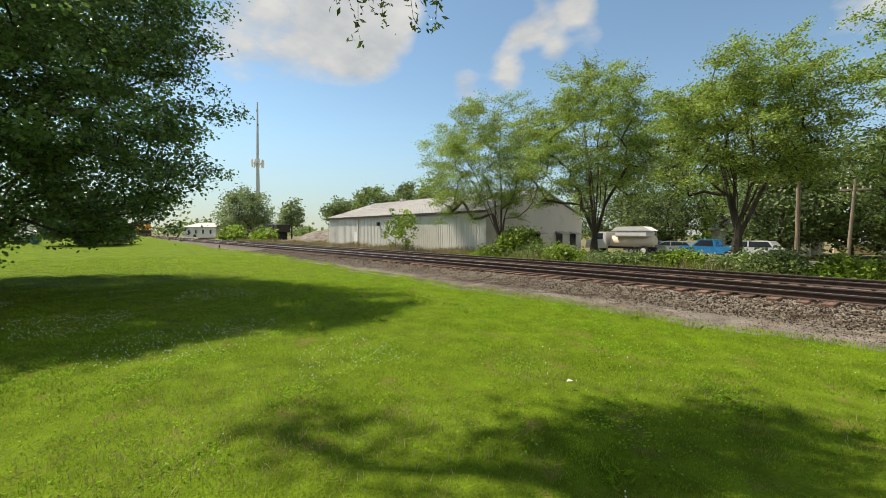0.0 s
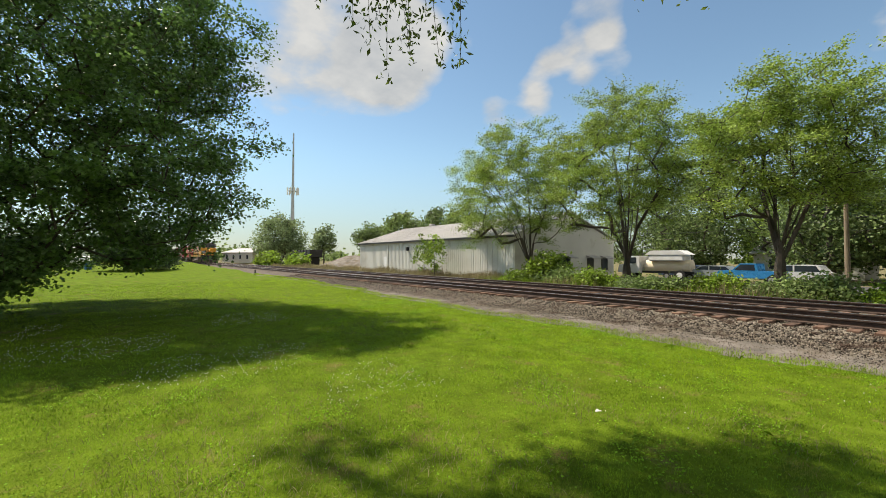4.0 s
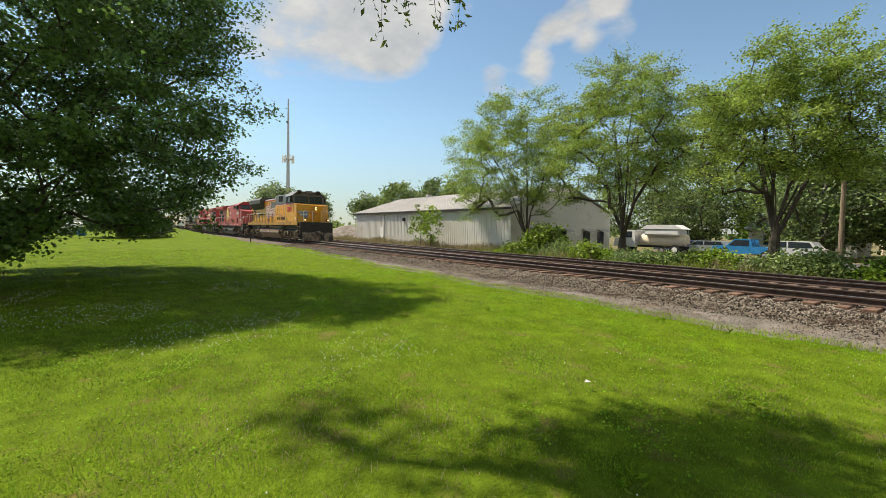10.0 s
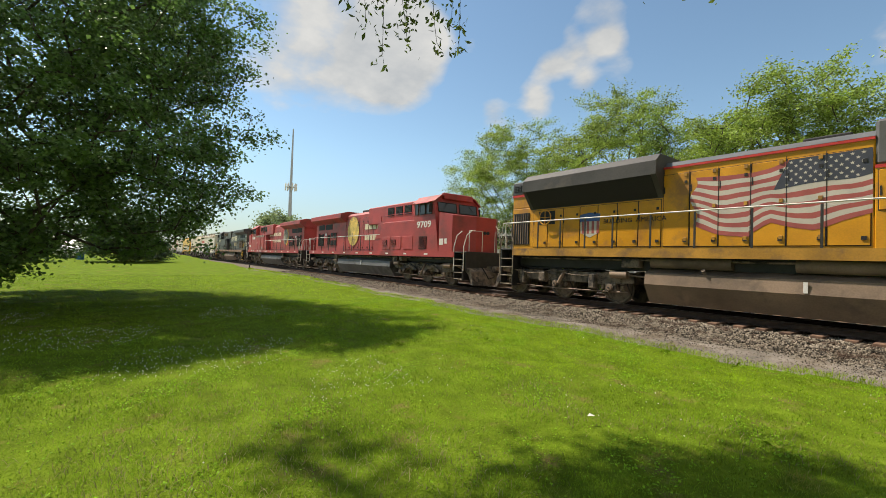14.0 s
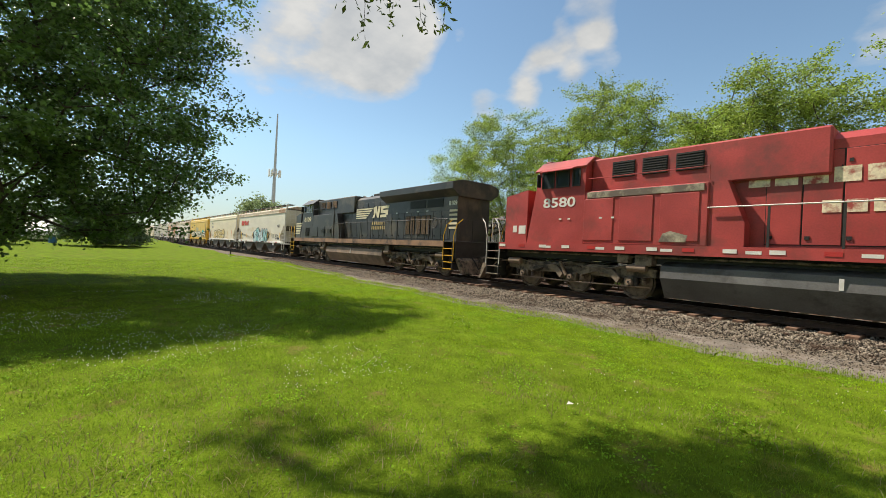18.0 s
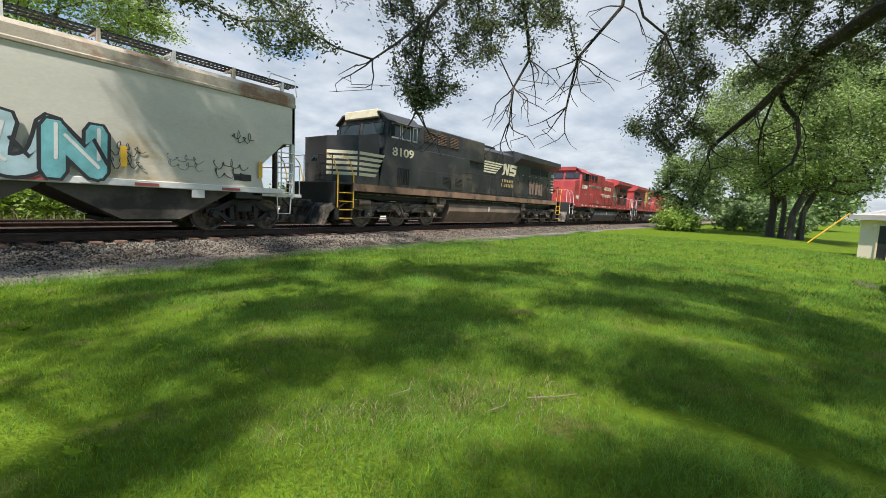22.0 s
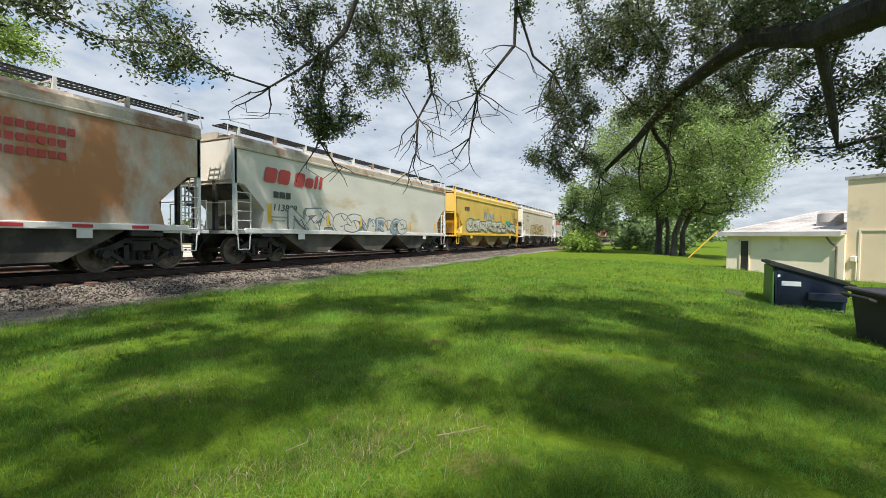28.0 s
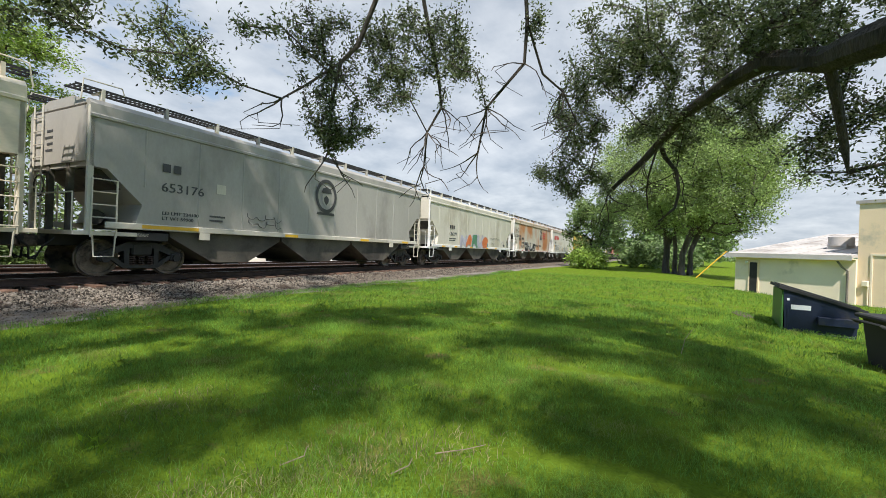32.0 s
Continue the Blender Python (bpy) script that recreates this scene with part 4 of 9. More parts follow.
def house(name, label, x, y, w, d, h, roof, wall, zb=-0.5, turn=0, wins=3):
    ob = thing(name, label, "house")
    part("wall", Shape().box(-w / 2, w / 2, -d / 2, d / 2, 0, h, 0.02), wall, ob)
    part("roof", Shape().prism([(-d / 2 - 0.35, h - 0.05), (0, h + roof), (d / 2 + 0.35, h - 0.05), (d / 2 + 0.35, h + 0.1), (0, h + roof + 0.15), (-d / 2 - 0.35, h + 0.1)], "x", -w / 2 - 0.3, w / 2 + 0.3), "shed_roof", ob)
    for s in (-1, 1):
        part("gable_wall", Shape().prism([(-d / 2, h), (d / 2, h), (0, h + roof)], "x", s * (w / 2 - 0.1), s * w / 2), wall, ob)
    for k in range(wins):
        xx = -w / 2 + (k + 0.7) * w / (wins + 0.4)
        wd = part("window", Shape().box(xx - 0.5, xx + 0.5, -d / 2 - 0.04, -d / 2, 0.9, 2.1), "white", ob)
        part("pane", Shape().box(xx - 0.42, xx + 0.42, -d / 2 - 0.05, -d / 2 - 0.04, 0.98, 2.02), "glass", wd)
    ob.matrix_basis = pose(x, y, zb, 0, 0, turn)
    return ob


def build_far():
    build_shed()
    build_mast()
    build_tank_truck()
    car("car", "bright blue pickup truck parked behind the shrubs", (-13.0, 42.0, -0.55), 180, (0.03, 0.24, 0.52), 4.8, 1.65, "pickup")
    car("car", "white car parked behind the shrubs", (-10.4, 42.6, -0.55), 178, (0.70, 0.70, 0.69), 4.6, 1.6)
    car("car", "silver grey car parked behind the shrubs", (-16.3, 42.0, -0.55), 185, (0.33, 0.36, 0.38), 4.4, 1.45)
    car("car", "dark blue car parked behind the shrubs", (-19.1, 43.6, -0.55), 176, (0.07, 0.10, 0.16), 4.4, 1.45)
    pole(-5.1, 30.0, 5.0, -0.05, "weathered grey wooden utility pole cut off short")
    pole(-4.5, 44.0, 6.2, 0.25, "leaning wooden utility pole with a crossarm")
    cable((-4.3, 44.0, 4.9), (-26, 46, 4.3), 0.4)
    cable((-4.3, 44.0, 4.4), (-6.5, 38, 3.4), 0.3)
    cable((-4.3, 44.0, 5.2), (30, 50, 7.5), 0.9)
    house("house", "white two-storey house with a grey roof behind trees", -6.3, 75, 3.6, 5, 2.4, 0.5, "white", -0.4, 12, 2)
    house("house", "pale low house with a brown roof", -6.6, 71, 4.0, 4, 1.3, 0.5, "cream_pale", -0.5, 8, 2)
    house("house", "long dark-roofed house under the trees", -13, 60, 9, 7, 2.6, 1.5, "siding", -0.5, 0)
    house("warehouse", "low pale warehouse far along the line", -124, 27, 14, 9, 2.6, 1.2, "siding", 0.0, 20, 4)
    house("house", "white bungalow glimpsed under the maple", -84, -9.5, 8, 6, 1.9, 1.0, "siding", -0.3, 80)
    # gravel heap and a black flat wagon beside the shed
    hp = Shape()
    n = 24
    vs = [(-70.5, 32.5, 1.9)]
    for r, z in ((1.6, 1.6), (4.2, 0.6), (6.5, -0.2)):
        vs += [(-70.5 + r * 1.35 * math.cos(2 * math.pi * k / n) * (1 + 0.1 * math.sin(k * 2.3)), 32.5 + r * math.sin(2 * math.pi * k / n), z + 0.12 * math.sin(k * 1.7)) for k in range(n)]
    fs = [(0, 1 + k, 1 + (k + 1) % n) for k in range(n)]
    for q in (0, 1):
        fs += [(1 + q * n + k, 1 + (q + 1) * n + k, 1 + (q + 1) * n + (k + 1) % n, 1 + q * n + (k + 1) % n) for k in range(n)]
    solid("gravel_mound", hp.add(vs, fs), "gravel", "low heap of grey gravel beside the shed", "gravel heap")
    fw = thing("flat_wagon", "dark empty wagon standing beyond the weeds", "wagon")
    part("bed", Shape().box(-96, -84, 29.0, 31.6, 1.5, 3.0, 0.05), "dark", fw)
    for k in range(7):
        part("stake", Shape().box(-95.9 + k * 1.96, -95.7 + k * 1.96, 28.9, 29.0, 1.2, 3.1), "black", fw)
    for x in (-94, -86):
        part("truck", Shape().box(x - 1.2, x + 1.2, 29.3, 31.3, 0.0, 1.5, 0.05), "black", fw)
    # things under the maple, far off: white tank, blue drum
    tk = thing("white_tank", "white cylindrical tank lying beyond the lawn", "tank")
    part("drum", Shape().cyl((-58, -5.5, 0.75), (-58, -3.4, 0.75), 0.62, n=16), "white", tk)
    part("cradle", Shape().box(-58.4, -57.6, -5.2, -3.8, -0.2, 0.4), "dark", tk)
    bd = thing("blue_drum", "blue plastic drum standing beyond the lawn", "drum")
    part("shell", Shape().cyl((-54, -3.3, -0.1), (-54, -3.3, 0.75), 0.3, n=16), surf("blue_plastic", (0.03, 0.14, 0.36), 0.4, var=0.1), bd)
    part("rim", Shape().cyl((-54, -3.3, 0.75), (-54, -3.3, 0.8), 0.31, n=16), "dark", bd)
    post = thing("marker_post", "short dark marker post beside the gravel", "post", at=(-43, 9.6, -0.4))
    part("shaft", Shape().box(-0.05, 0.05, -0.05, 0.05, 0, 0.55, 0.01), "dark", post)


build_far()


# ---- trees and shrubs ----
def shrub(name, label, centre, radii, clusters, leaves, size, mat, seed, category="shrub", group="", spread=0.22, long=1.7, wood="bark"):
    """Many stems from the ground into an uneven mass of leaves."""
    rng = np.random.default_rng(seed)
    noise.seed_set(seed)
    c = np.array(centre, float)
    goals = crown_goals(c, radii, clusters, rng, 0.35, -0.6, 0.35)
    goals = goals[goals[:, 2] > c[2] - radii[2] * 0.8]
    foot = c - np.array([0, 0, radii[2]])
    roots = [(-1, [foot + np.array([math.cos(a) * radii[0] * 0.35, math.sin(a) * radii[1] * 0.35, 0]), foot + np.array([math.cos(a) * radii[0] * 0.4, math.sin(a) * radii[1] * 0.4, radii[2] * 0.6])]) for a in (0.3, 1.9, 3.4, 5.0)]
    nodes, par, rad = grow(roots, goals, step=0.5, tip=0.006, rng=rng, wiggle=0.05)
    ob = thing(name, label, category, group)
    w = new("stems", wood_mesh("stems", nodes, par, rad, wood, 5, 0.06, 0.004))
    w.parent = ob
    per = max(1, leaves // len(goals))
    p = np.repeat(goals, per, axis=0) + rng.normal(size=(len(goals) * per, 3)) * spread
    lf = new("leaves", leaf_mesh("leaves", p, size, mat, long, 0.1, rng))
    lf.parent = ob
    return ob


def locust(label, base, fork, centre, radii, trunk_r, limbs, seed, group, leaves=60000, size=0.05, clusters=330, foot=2.4):
    """A vase of rising limbs under flat, feathery tiers of small leaves with sky between them."""
    rng = np.random.default_rng(seed)
    noise.seed_set(seed)
    b, c, R = np.array(base, float), np.array(centre, float), np.array(radii, float)
    top = b + np.array([0.05, 0.0, fork])
    trunk = [b, b + (top - b) * 0.35, b + (top - b) * 0.7, top]
    roots, at = [(-1, trunk)], 4
    for j in range(limbs):
        a = 2.399 * j + 0.3 * rng.normal()
        far = 0.35 + 0.4 * ((j * 0.618) % 1.0)
        end = c + R * np.array([math.cos(a) * far, math.sin(a) * far, 0.55 - 0.6 * far + 0.1 * rng.normal()])
        pts = []
        for t in (0.22, 0.45, 0.7, 1.0):
            p = top + (end - top) * t
            p[2] += 0.10 * R[2] * math.sin(math.pi * t)
            pts.append(p + rng.normal(size=3) * 0.10)
        roots.append((3 if j % 2 else 2, pts))
        at += 4
    goals = crown_goals(c, R, clusters, rng, 0.42, -0.8, 0.34)
    tier = np.round(goals[:, 2] / 0.75) * 0.75
    goals[:, 2] += 0.4 * (tier - goals[:, 2]) + rng.normal(size=len(goals)) * 0.12
    goals = goals[goals[:, 2] > b[2] + foot]
    nodes, par, rad = grow(roots, goals, step=0.55, tip=0.006, power=2.2, wiggle=0.07, rng=rng)
    rad = trunk_r * (rad / max(rad[2], 1e-6)) ** 1.2
    rad[:3] = trunk_r * np.array([1.5, 1.15, 1.03])
    ob = thing("locust_tree", label, "tree", group)
    new("trunk", wood_mesh("trunk", nodes, par, rad, "bark", 7, trunk_r * 1.6, 0.009)).parent = ob
    per = max(1, leaves // len(goals))
    n = len(goals) * per
    # each spray is a flat fan that points away from the trunk and dips at its tip
    out = unit((goals - c) * np.array([1, 1, 0.15]) + rng.normal(size=goals.shape) * 0.6)
    u, w = rng.normal(size=(n, 1)) * 0.40, rng.normal(size=(n, 1)) * 0.28
    side = unit(np.cross(out, np.array([0, 0, 1.0])) + 1e-6)
    o = np.repeat(goals, per, axis=0) + np.repeat(out, per, axis=0) * u + np.repeat(side, per, axis=0) * w
    o[:, 2] += rng.normal(size=n) * 0.13 - 0.10 * np.maximum(0, u[:, 0])
    new("crown", leaf_mesh("crown", o, size, "locust_leaf", 1.9, 0.12, rng, 0.35)).parent = ob
    return ob


def build_trees():
    # maple: a broad, nearly upright crown in lobed tiers, cut level at its foot
    rng = np.random.default_rng(31)
    n = 2250
    z = 0.5 + 11.0 * rng.random(n) ** 0.95
    a = rng.uniform(0, 2 * np.pi, n)
    wide = 5.35 * np.sqrt(np.clip(1 - ((z - 6.2) / 6.4) ** 4, 0, 1))
    lobe = 1 + 0.13 * np.sin(a * 5 + z * 1.3) + 0.11 * np.sin(a * 9 - z * 2.1) + 0.09 * np.sin(z * 3.1 + 2 * np.sin(a * 3))
    r = wide * lobe * np.where(rng.random(n) < 0.66, 0.74 + 0.26 * rng.random(n), 0.2 + 0.55 * rng.random(n))
    skirt = np.stack([-16.2 + np.cos(a) * r, -2.2 + np.sin(a) * r, z], -1)
    skirt = skirt[(skirt[:, 2] > 0.45 + 0.5 * np.clip((skirt[:, 1] + 5.5) / 2.5, 0, 1) + 0.6 * np.clip((skirt[:, 1] + 2.5) / 4.5, 0, 1) + 0.25 * np.sin(a * 4)) & (r < 6.6)]
    skirt = np.concatenate([skirt, np.array([-13.0, -3.6, 0.72]) + unit(rng.normal(size=(60, 3))) * rng.random((60, 1)) ** 0.4 * np.array([1.3, 2.0, 0.6])])
    tree("maple_tree", "large dark green maple standing on the lawn", (-16.4, -4.1, -0.35), 12, (-16.2, -2.2, 7.0), (3.0, 3.0, 3.0), 40, 196000, 0.086, "maple_leaf", 0.26, 1.9, spread=0.25, seed=3, long=1.15, hollow=0.55, lump=0.26, extra=skirt, flat=0.55, level=0.4, taper=1.5, slim=0.13,
         keep=lambda g: g[:, 0] + 0.66 * (g[:, 2] + 0.4) < -7.6 + 0.5 * np.sin(g[:, 1] * 1.7))
    g = "locust trees beyond the tracks"
    locust("airy bright green locust tree beside the white shed", (-21.8, 24.4, -0.4), 1.5, (-24.2, 24.6, 6.7), (5.5, 4.4, 5.2), 0.19, 9, 11, g, 80000, 0.062, 420, 1.4)
    locust("airy bright green locust tree with a dark forked trunk", (-14.2, 24.6, -0.4), 1.8, (-14.9, 24.8, 7.3), (4.9, 4.4, 4.7), 0.22, 9, 12, g, 84000, 0.062, 420, 2.2)
    locust("airy bright green locust tree above the parked cars", (-6.0, 22.6, -0.4), 2.2, (-5.9, 22.9, 6.1), (3.5, 3.6, 3.6), 0.2, 9, 13, g, 66000, 0.060, 340, 2.4)
    locust("tall bright green locust tree beyond the tracks", (4.4, 25.4, -0.4), 2.2, (3.9, 25.4, 7.7), (7.0, 5.0, 6.0), 0.26, 10, 14, g, 110000, 0.068, 540)
    # background woods behind the parked cars
    f = "background trees"
    for k, (x, y, z, rx, rz, m) in enumerate(((-22, 53, 6.0, 5, 5.6, "dark_leaf"), (-13, 56, 6.6, 6, 6.4, "far_leaf"), (-5, 50, 5.2, 4.6, 5.0, "far_leaf"), (2, 52, 6.0, 5.5, 6.0, "far_leaf"), (8, 42, 5.5, 4.6, 5.5, "far_leaf"), (-9.5, 48, 4.2, 3.4, 4.2, "dark_leaf"), (16, 46, 6, 6, 6, "far_leaf"), (-30, 56, 6, 6, 5, "far_leaf"))):
        tree("background_tree", "leafy green tree behind the parked cars", (x, y, -0.5), 11, (x, y, z), (rx, rx, rz), 150, 10000, 0.20, m, 0.22, 1.6, seed=30 + k, spread=0.62, group=f)
    for k, (x, y, z, rx, rz) in enumerate(((-26, 62, 4.2, 5, 4.4), (-17, 64, 4.6, 5, 4.8), (-9, 61, 4.4, 5, 4.6), (-1.5, 60, 4.4, 5, 4.6), (6, 58, 4.6, 5, 4.8), (12, 54, 4.4, 5, 4.6))):
        tree("background_tree", "dark leafy tree closing the view behind the parked cars", (x, y, -0.5), 9, (x, y, z), (rx, rx, rz), 100, 6000, 0.26, ("far_leaf", "shrub_leaf", "dark_leaf")[k % 3], 0.2, 0.6, seed=140 + k, spread=0.6, group=f, low=-0.95, skirt=0.3)
    tree("round_tree", "rounded green tree far along the line, greyed by painted haze", (-113, 31, 0), 12, (-113, 31, 6.4), (6.8, 6, 6.0), 170, 9000, 0.34, "hazy_leaf", 0.3, 1.0, seed=50, spread=0.85, group="distant trees")
    tree("small_tree", "small distant green tree beside the mast, paled by painted haze", (-101, 38.3, 0), 9, (-101, 38.3, 5.6), (2.7, 2.7, 3.4), 60, 1900, 0.4, "hazy_leaf", 0.16, 1.8, seed=51, spread=0.6, group="distant trees")
    for k, (x, y, z, r, m) in enumerate(((-82, 42, 4.6, 4.2, "dark_leaf"), (-77, 46, 6.0, 5.0, "far_leaf"), (-71, 50, 6.2, 5.0, "dark_leaf"), (-64, 52, 6.0, 4.6, "far_leaf"))):
        tree("background_tree", "green tree rising behind the shed roof", (x, y, 0), 10, (x, y, z), (r, r, z - 0.4), 90, 7000, 0.3, m, 0.2, 1.2, seed=60 + k, spread=0.7, group="distant trees")
    # spruce shrubs at the far edge of the lawn
    for k, (x, y, r, h) in enumerate(((-50, -0.3, 2.4, 4.3), (-52, 1.6, 2.0, 2.6), (-47, -7.5, 2.6, 2.6), (-49, -10.5, 2.4, 3.0))):
        shrub("spruce_shrub", "dark blue-green spreading spruce at the lawn edge", (x, y, h / 2 - 0.15), (r, r, h / 2), 170, 24000, 0.11, "needle", 70 + k, "shrub", "spruce shrubs", 0.30, 2.6)
    # shrubs and weeds between the far track and the parked cars
    s = "shrubs beyond the tracks"
    for k in range(15):
        x = -20.5 + k * 2.05 + 0.5 * math.sin(k * 2.1)
        h = (0.8, 1.1, 0.9, 1.25, 0.8)[k % 5] * (0.8 if 2 < k < 9 else 1.0) + (0.4 if k > 10 else 0)
        shrub("wild_shrub", "wild leafy shrub growing beside the far track", (x, 21.9 + 0.5 * math.sin(k * 1.3), -0.5 + h / 2), (1.35, 0.9, h / 2 + 0.1), 60, 4200, 0.09, ("shrub_leaf", "dark_leaf", "far_leaf")[k % 3], 80 + k, "shrub", s, 0.2)
    shrub("flowering_shrub", "elder shrub with small cream flowers", (-18.6, 22.6, 0.5), (1.6, 1.1, 1.2), 60, 3600, 0.13, "shrub_leaf", 96, "shrub", s, 0.22)
    for k, (x, y) in enumerate(((-33.5, 22.6), (-31.5, 22.4))):
        tree("sapling", "thin young sapling in front of the shed", (x, y, -0.3), 3.6, (x, y, 1.9), (1.2, 1.2, 1.7), 34, 900, 0.13, "shrub_leaf", 0.035, 0.6, seed=98 + k, spread=0.2, group="saplings", category="sapling")
    shrub("wild_shrub", "pale green shrub beside the line far off", (-76, 24, 0.6), (4, 1.8, 1.0), 60, 2500, 0.3, "shrub_leaf", 103, "shrub", s, 0.4)
    shrub("wild_shrub", "pale green shrub beside the line far off", (-98, 24.5, 0.8), (6, 2, 1.3), 60, 2500, 0.38, "shrub_leaf", 104, "shrub", s, 0.5)
    # dry tall weeds along the verge
    rng = np.random.default_rng(9)
    x = np.concatenate([rng.uniform(-80, -20, 20000), rng.uniform(-20, 13, 6000)])
    y = 20.5 + 3.6 * rng.random(len(x)) ** 1.1
    z = profile(x, y)
    v, fc = blades(x, y, z, 0.55 + 0.25 * np.sin(x * 0.7), 0.035, rng, 0.4)
    tagged(new("verge_weeds", bulk("verge_weeds", v, fc, "dry_grass")), "tall dry straw-coloured weeds along the verge", "weeds", kind="stuff")
    x = rng.uniform(-24, 13.5, 15000)
    y = 20.6 + 3.0 * rng.random(len(x))
    v, fc = blades(x, y, profile(x, y), 0.5, 0.03, rng, 0.5)
    tagged(new("green_weeds", bulk("green_weeds", v, fc, "blade")), "rank green weeds beside the far track", "weeds", kind="stuff")
    # far tree line round the horizon
    n = 900
    a = rng.uniform(0, 2 * np.pi, n)
    d = rng.uniform(190, 420, n)
    h = rng.uniform(4, 9, n) * (0.8 + 0.4 * np.sin(a * 9))
    c = np.stack([np.cos(a) * d, np.sin(a) * d, h * 0.5], -1)
    keep = (np.abs(c[:, 1] - 16) > 14)
    c, h = c[keep], h[keep]
    p = np.repeat(c, 70, axis=0) + rng.normal(size=(len(c) * 70, 3)) * np.repeat(np.stack([h * 0.45, h * 0.45, h * 0.26], -1), 70, axis=0)
    p = p[p[:, 2] > 0]
    tagged(new("far_woods", leaf_mesh("far_woods", p, 1.25, "far_leaf", 1.3, 0.1, rng)), "hazy green belt of far trees", "woods", kind="stuff")


build_trees()


# ---- the overhanging trees, the eastern yard ----
def leafy(parent, name, goals, per, size, mat, spread, seed, long=1.9, droop=0.35):
    rng = np.random.default_rng(seed)
    c = np.repeat(goals, per, axis=0) + rng.normal(size=(len(goals) * per, 3)) * spread
    ob = new(name, leaf_mesh(name, c, size, mat, long, droop, rng))
    ob.parent = parent
    return ob


def blob(centre, radii, n, rng):
    d = unit(rng.normal(size=(n, 3))) * (rng.random((n, 1)) ** 0.45)
    return np.asarray(centre) + d * np.asarray(radii)


# how far a shadow falls, in x and y, for each metre of height
FALL_X, FALL_Y = -math.cos(radians(SUN_AZ)) / math.tan(radians(SUN_EL)), -math.sin(radians(SUN_AZ)) / math.tan(radians(SUN_EL))
# sunlit gaps in the shade: x, y, radius
GLADES = ((3.25, 2.2, 0.42), (2.85, 2.42, 0.36), (3.55, 1.92, 0.3), (2.5, 2.62, 0.38), (2.7, 3.0, 0.26), (2.28, 2.5, 0.3), (3.2, 4.75, 0.3), (2.9, 4.92, 0.2), (2.2, 4.5, 0.14),
          (1.78, 3.6, 0.14), (1.7, 2.85, 0.2), (2.5, 2.1, 0.36), (2.1, 2.3, 0.3), (1.9, 1.95, 0.3), (2.95, 2.15, 0.45), (6.0, 1.85, 0.5), (6.15, 1.2, 0.45), (6.25, 2.45, 0.4), (6.2, 0.7, 0.33), (6.65, 3.65, 0.45), (7.6, 3.5, 0.5), (6.5, 5.2, 0.5),
          (4.67, 0.0, 0.12), (3.5, -0.2, 0.15), (4.6, -0.6, 0.15), (3.5, 1.0, 0.2), (5.25, 6.6, 0.55), (3.5, 6.9, 0.55), (2.7, 6.2, 0.4), (10.2, 2.2, 0.8), (12.3, 1.2, 1.0),
          (10.5, 0.0, 0.5), (0.2, 5.6, 1.2), (14.0, 5.0, 2.5), (10.8, 7.0, 1.5), (9.0, 5.0, 0.6), (1.6, 9.3, 0.7), (6.0, 11.2, 0.8), (4.5, 12.2, 0.5), (7.5, 8.3, 0.6), (0.6, 7.6, 0.8),
          (3.27, 4.68, 0.3), (1.87, 3.92, 0.16), (1.3, 4.16, 0.2), (1.56, 4.25, 0.2), (1.33, 4.95, 0.2), (1.56, 2.86, 0.2), (3.27, 7.02, 0.3), (3.28, 4.55, 0.25), (5.05, 2.48, 0.35), (5.91, 1.42, 0.3), (5.58, 1.74, 0.3))


def canopy_goals(rng):
    """Twig ends of the broken upper crown, high over the lawn, with gaps that let the sun through."""
    noise.seed_set(5)
    out = []
    while len(out) < 575:
        x, y = rng.uniform(0.3, 14.0), rng.uniform(-4.5, 12.8)
        h = rng.uniform(7.5, 11.5) + (2.5 if y > 7 else 0.0)
        if rng.random() > (1.0 if x < 8 else 0.3) * (0.75 if y > 6.5 else 1.0):
            continue
        if noise.noise(Vector((x * 0.9 + y * 0.3, y * 1.0, 3.0))) < -0.28:
            continue
        if x < 1.3 and y > 3.0 and noise.noise(Vector((x * 0.9, y * 0.9, 7.0))) < 0.1:
            continue
        if any(math.hypot(x - a, y - b) < r + 0.2 for a, b, r in GLADES):
            continue
        p = (x - FALL_X * h, y - FALL_Y * h, h - 0.42)
        if p[2] - 1.2 < 0.86 * math.hypot(p[0] - 0.4, p[1] - 0.3):
            continue
        out.append(p)
    # a thicker part of the crown over the middle of the lawn
    while len(out) < 615:
        x, y, h = rng.uniform(0.9, 8.0), rng.uniform(-2.0, 3.6), rng.uniform(8.0, 10.5)
        if not any(math.hypot(x - a, y - b) < r + 0.2 for a, b, r in GLADES):
            out.append((x - FALL_X * h, y - FALL_Y * h, h - 0.42))
    while len(out) < 629:
        x, y, h = rng.uniform(0.9, 2.6), rng.uniform(2.6, 5.0), rng.uniform(7.5, 10.0)
        if not any(math.hypot(x - a, y - b) < r + 0.1 for a, b, r in GLADES):
            out.append((x - FALL_X * h, y - FALL_Y * h, h - 0.42))
    # the outermost sprays, whose shade reaches the passing cars
    while len(out) < 729:
        x, z, h = rng.uniform(5.2, 13.5), rng.uniform(1.7, 4.1), rng.uniform(8.0, 10.0)
        p = (x - FALL_X * h, 12.36 - FALL_Y * h, z + h)
        if noise.noise(Vector((x * 1.1 + z * 0.9, z * 0.35, 8.0))) > 0.05:
            out.append(p)
    return np.array(out)


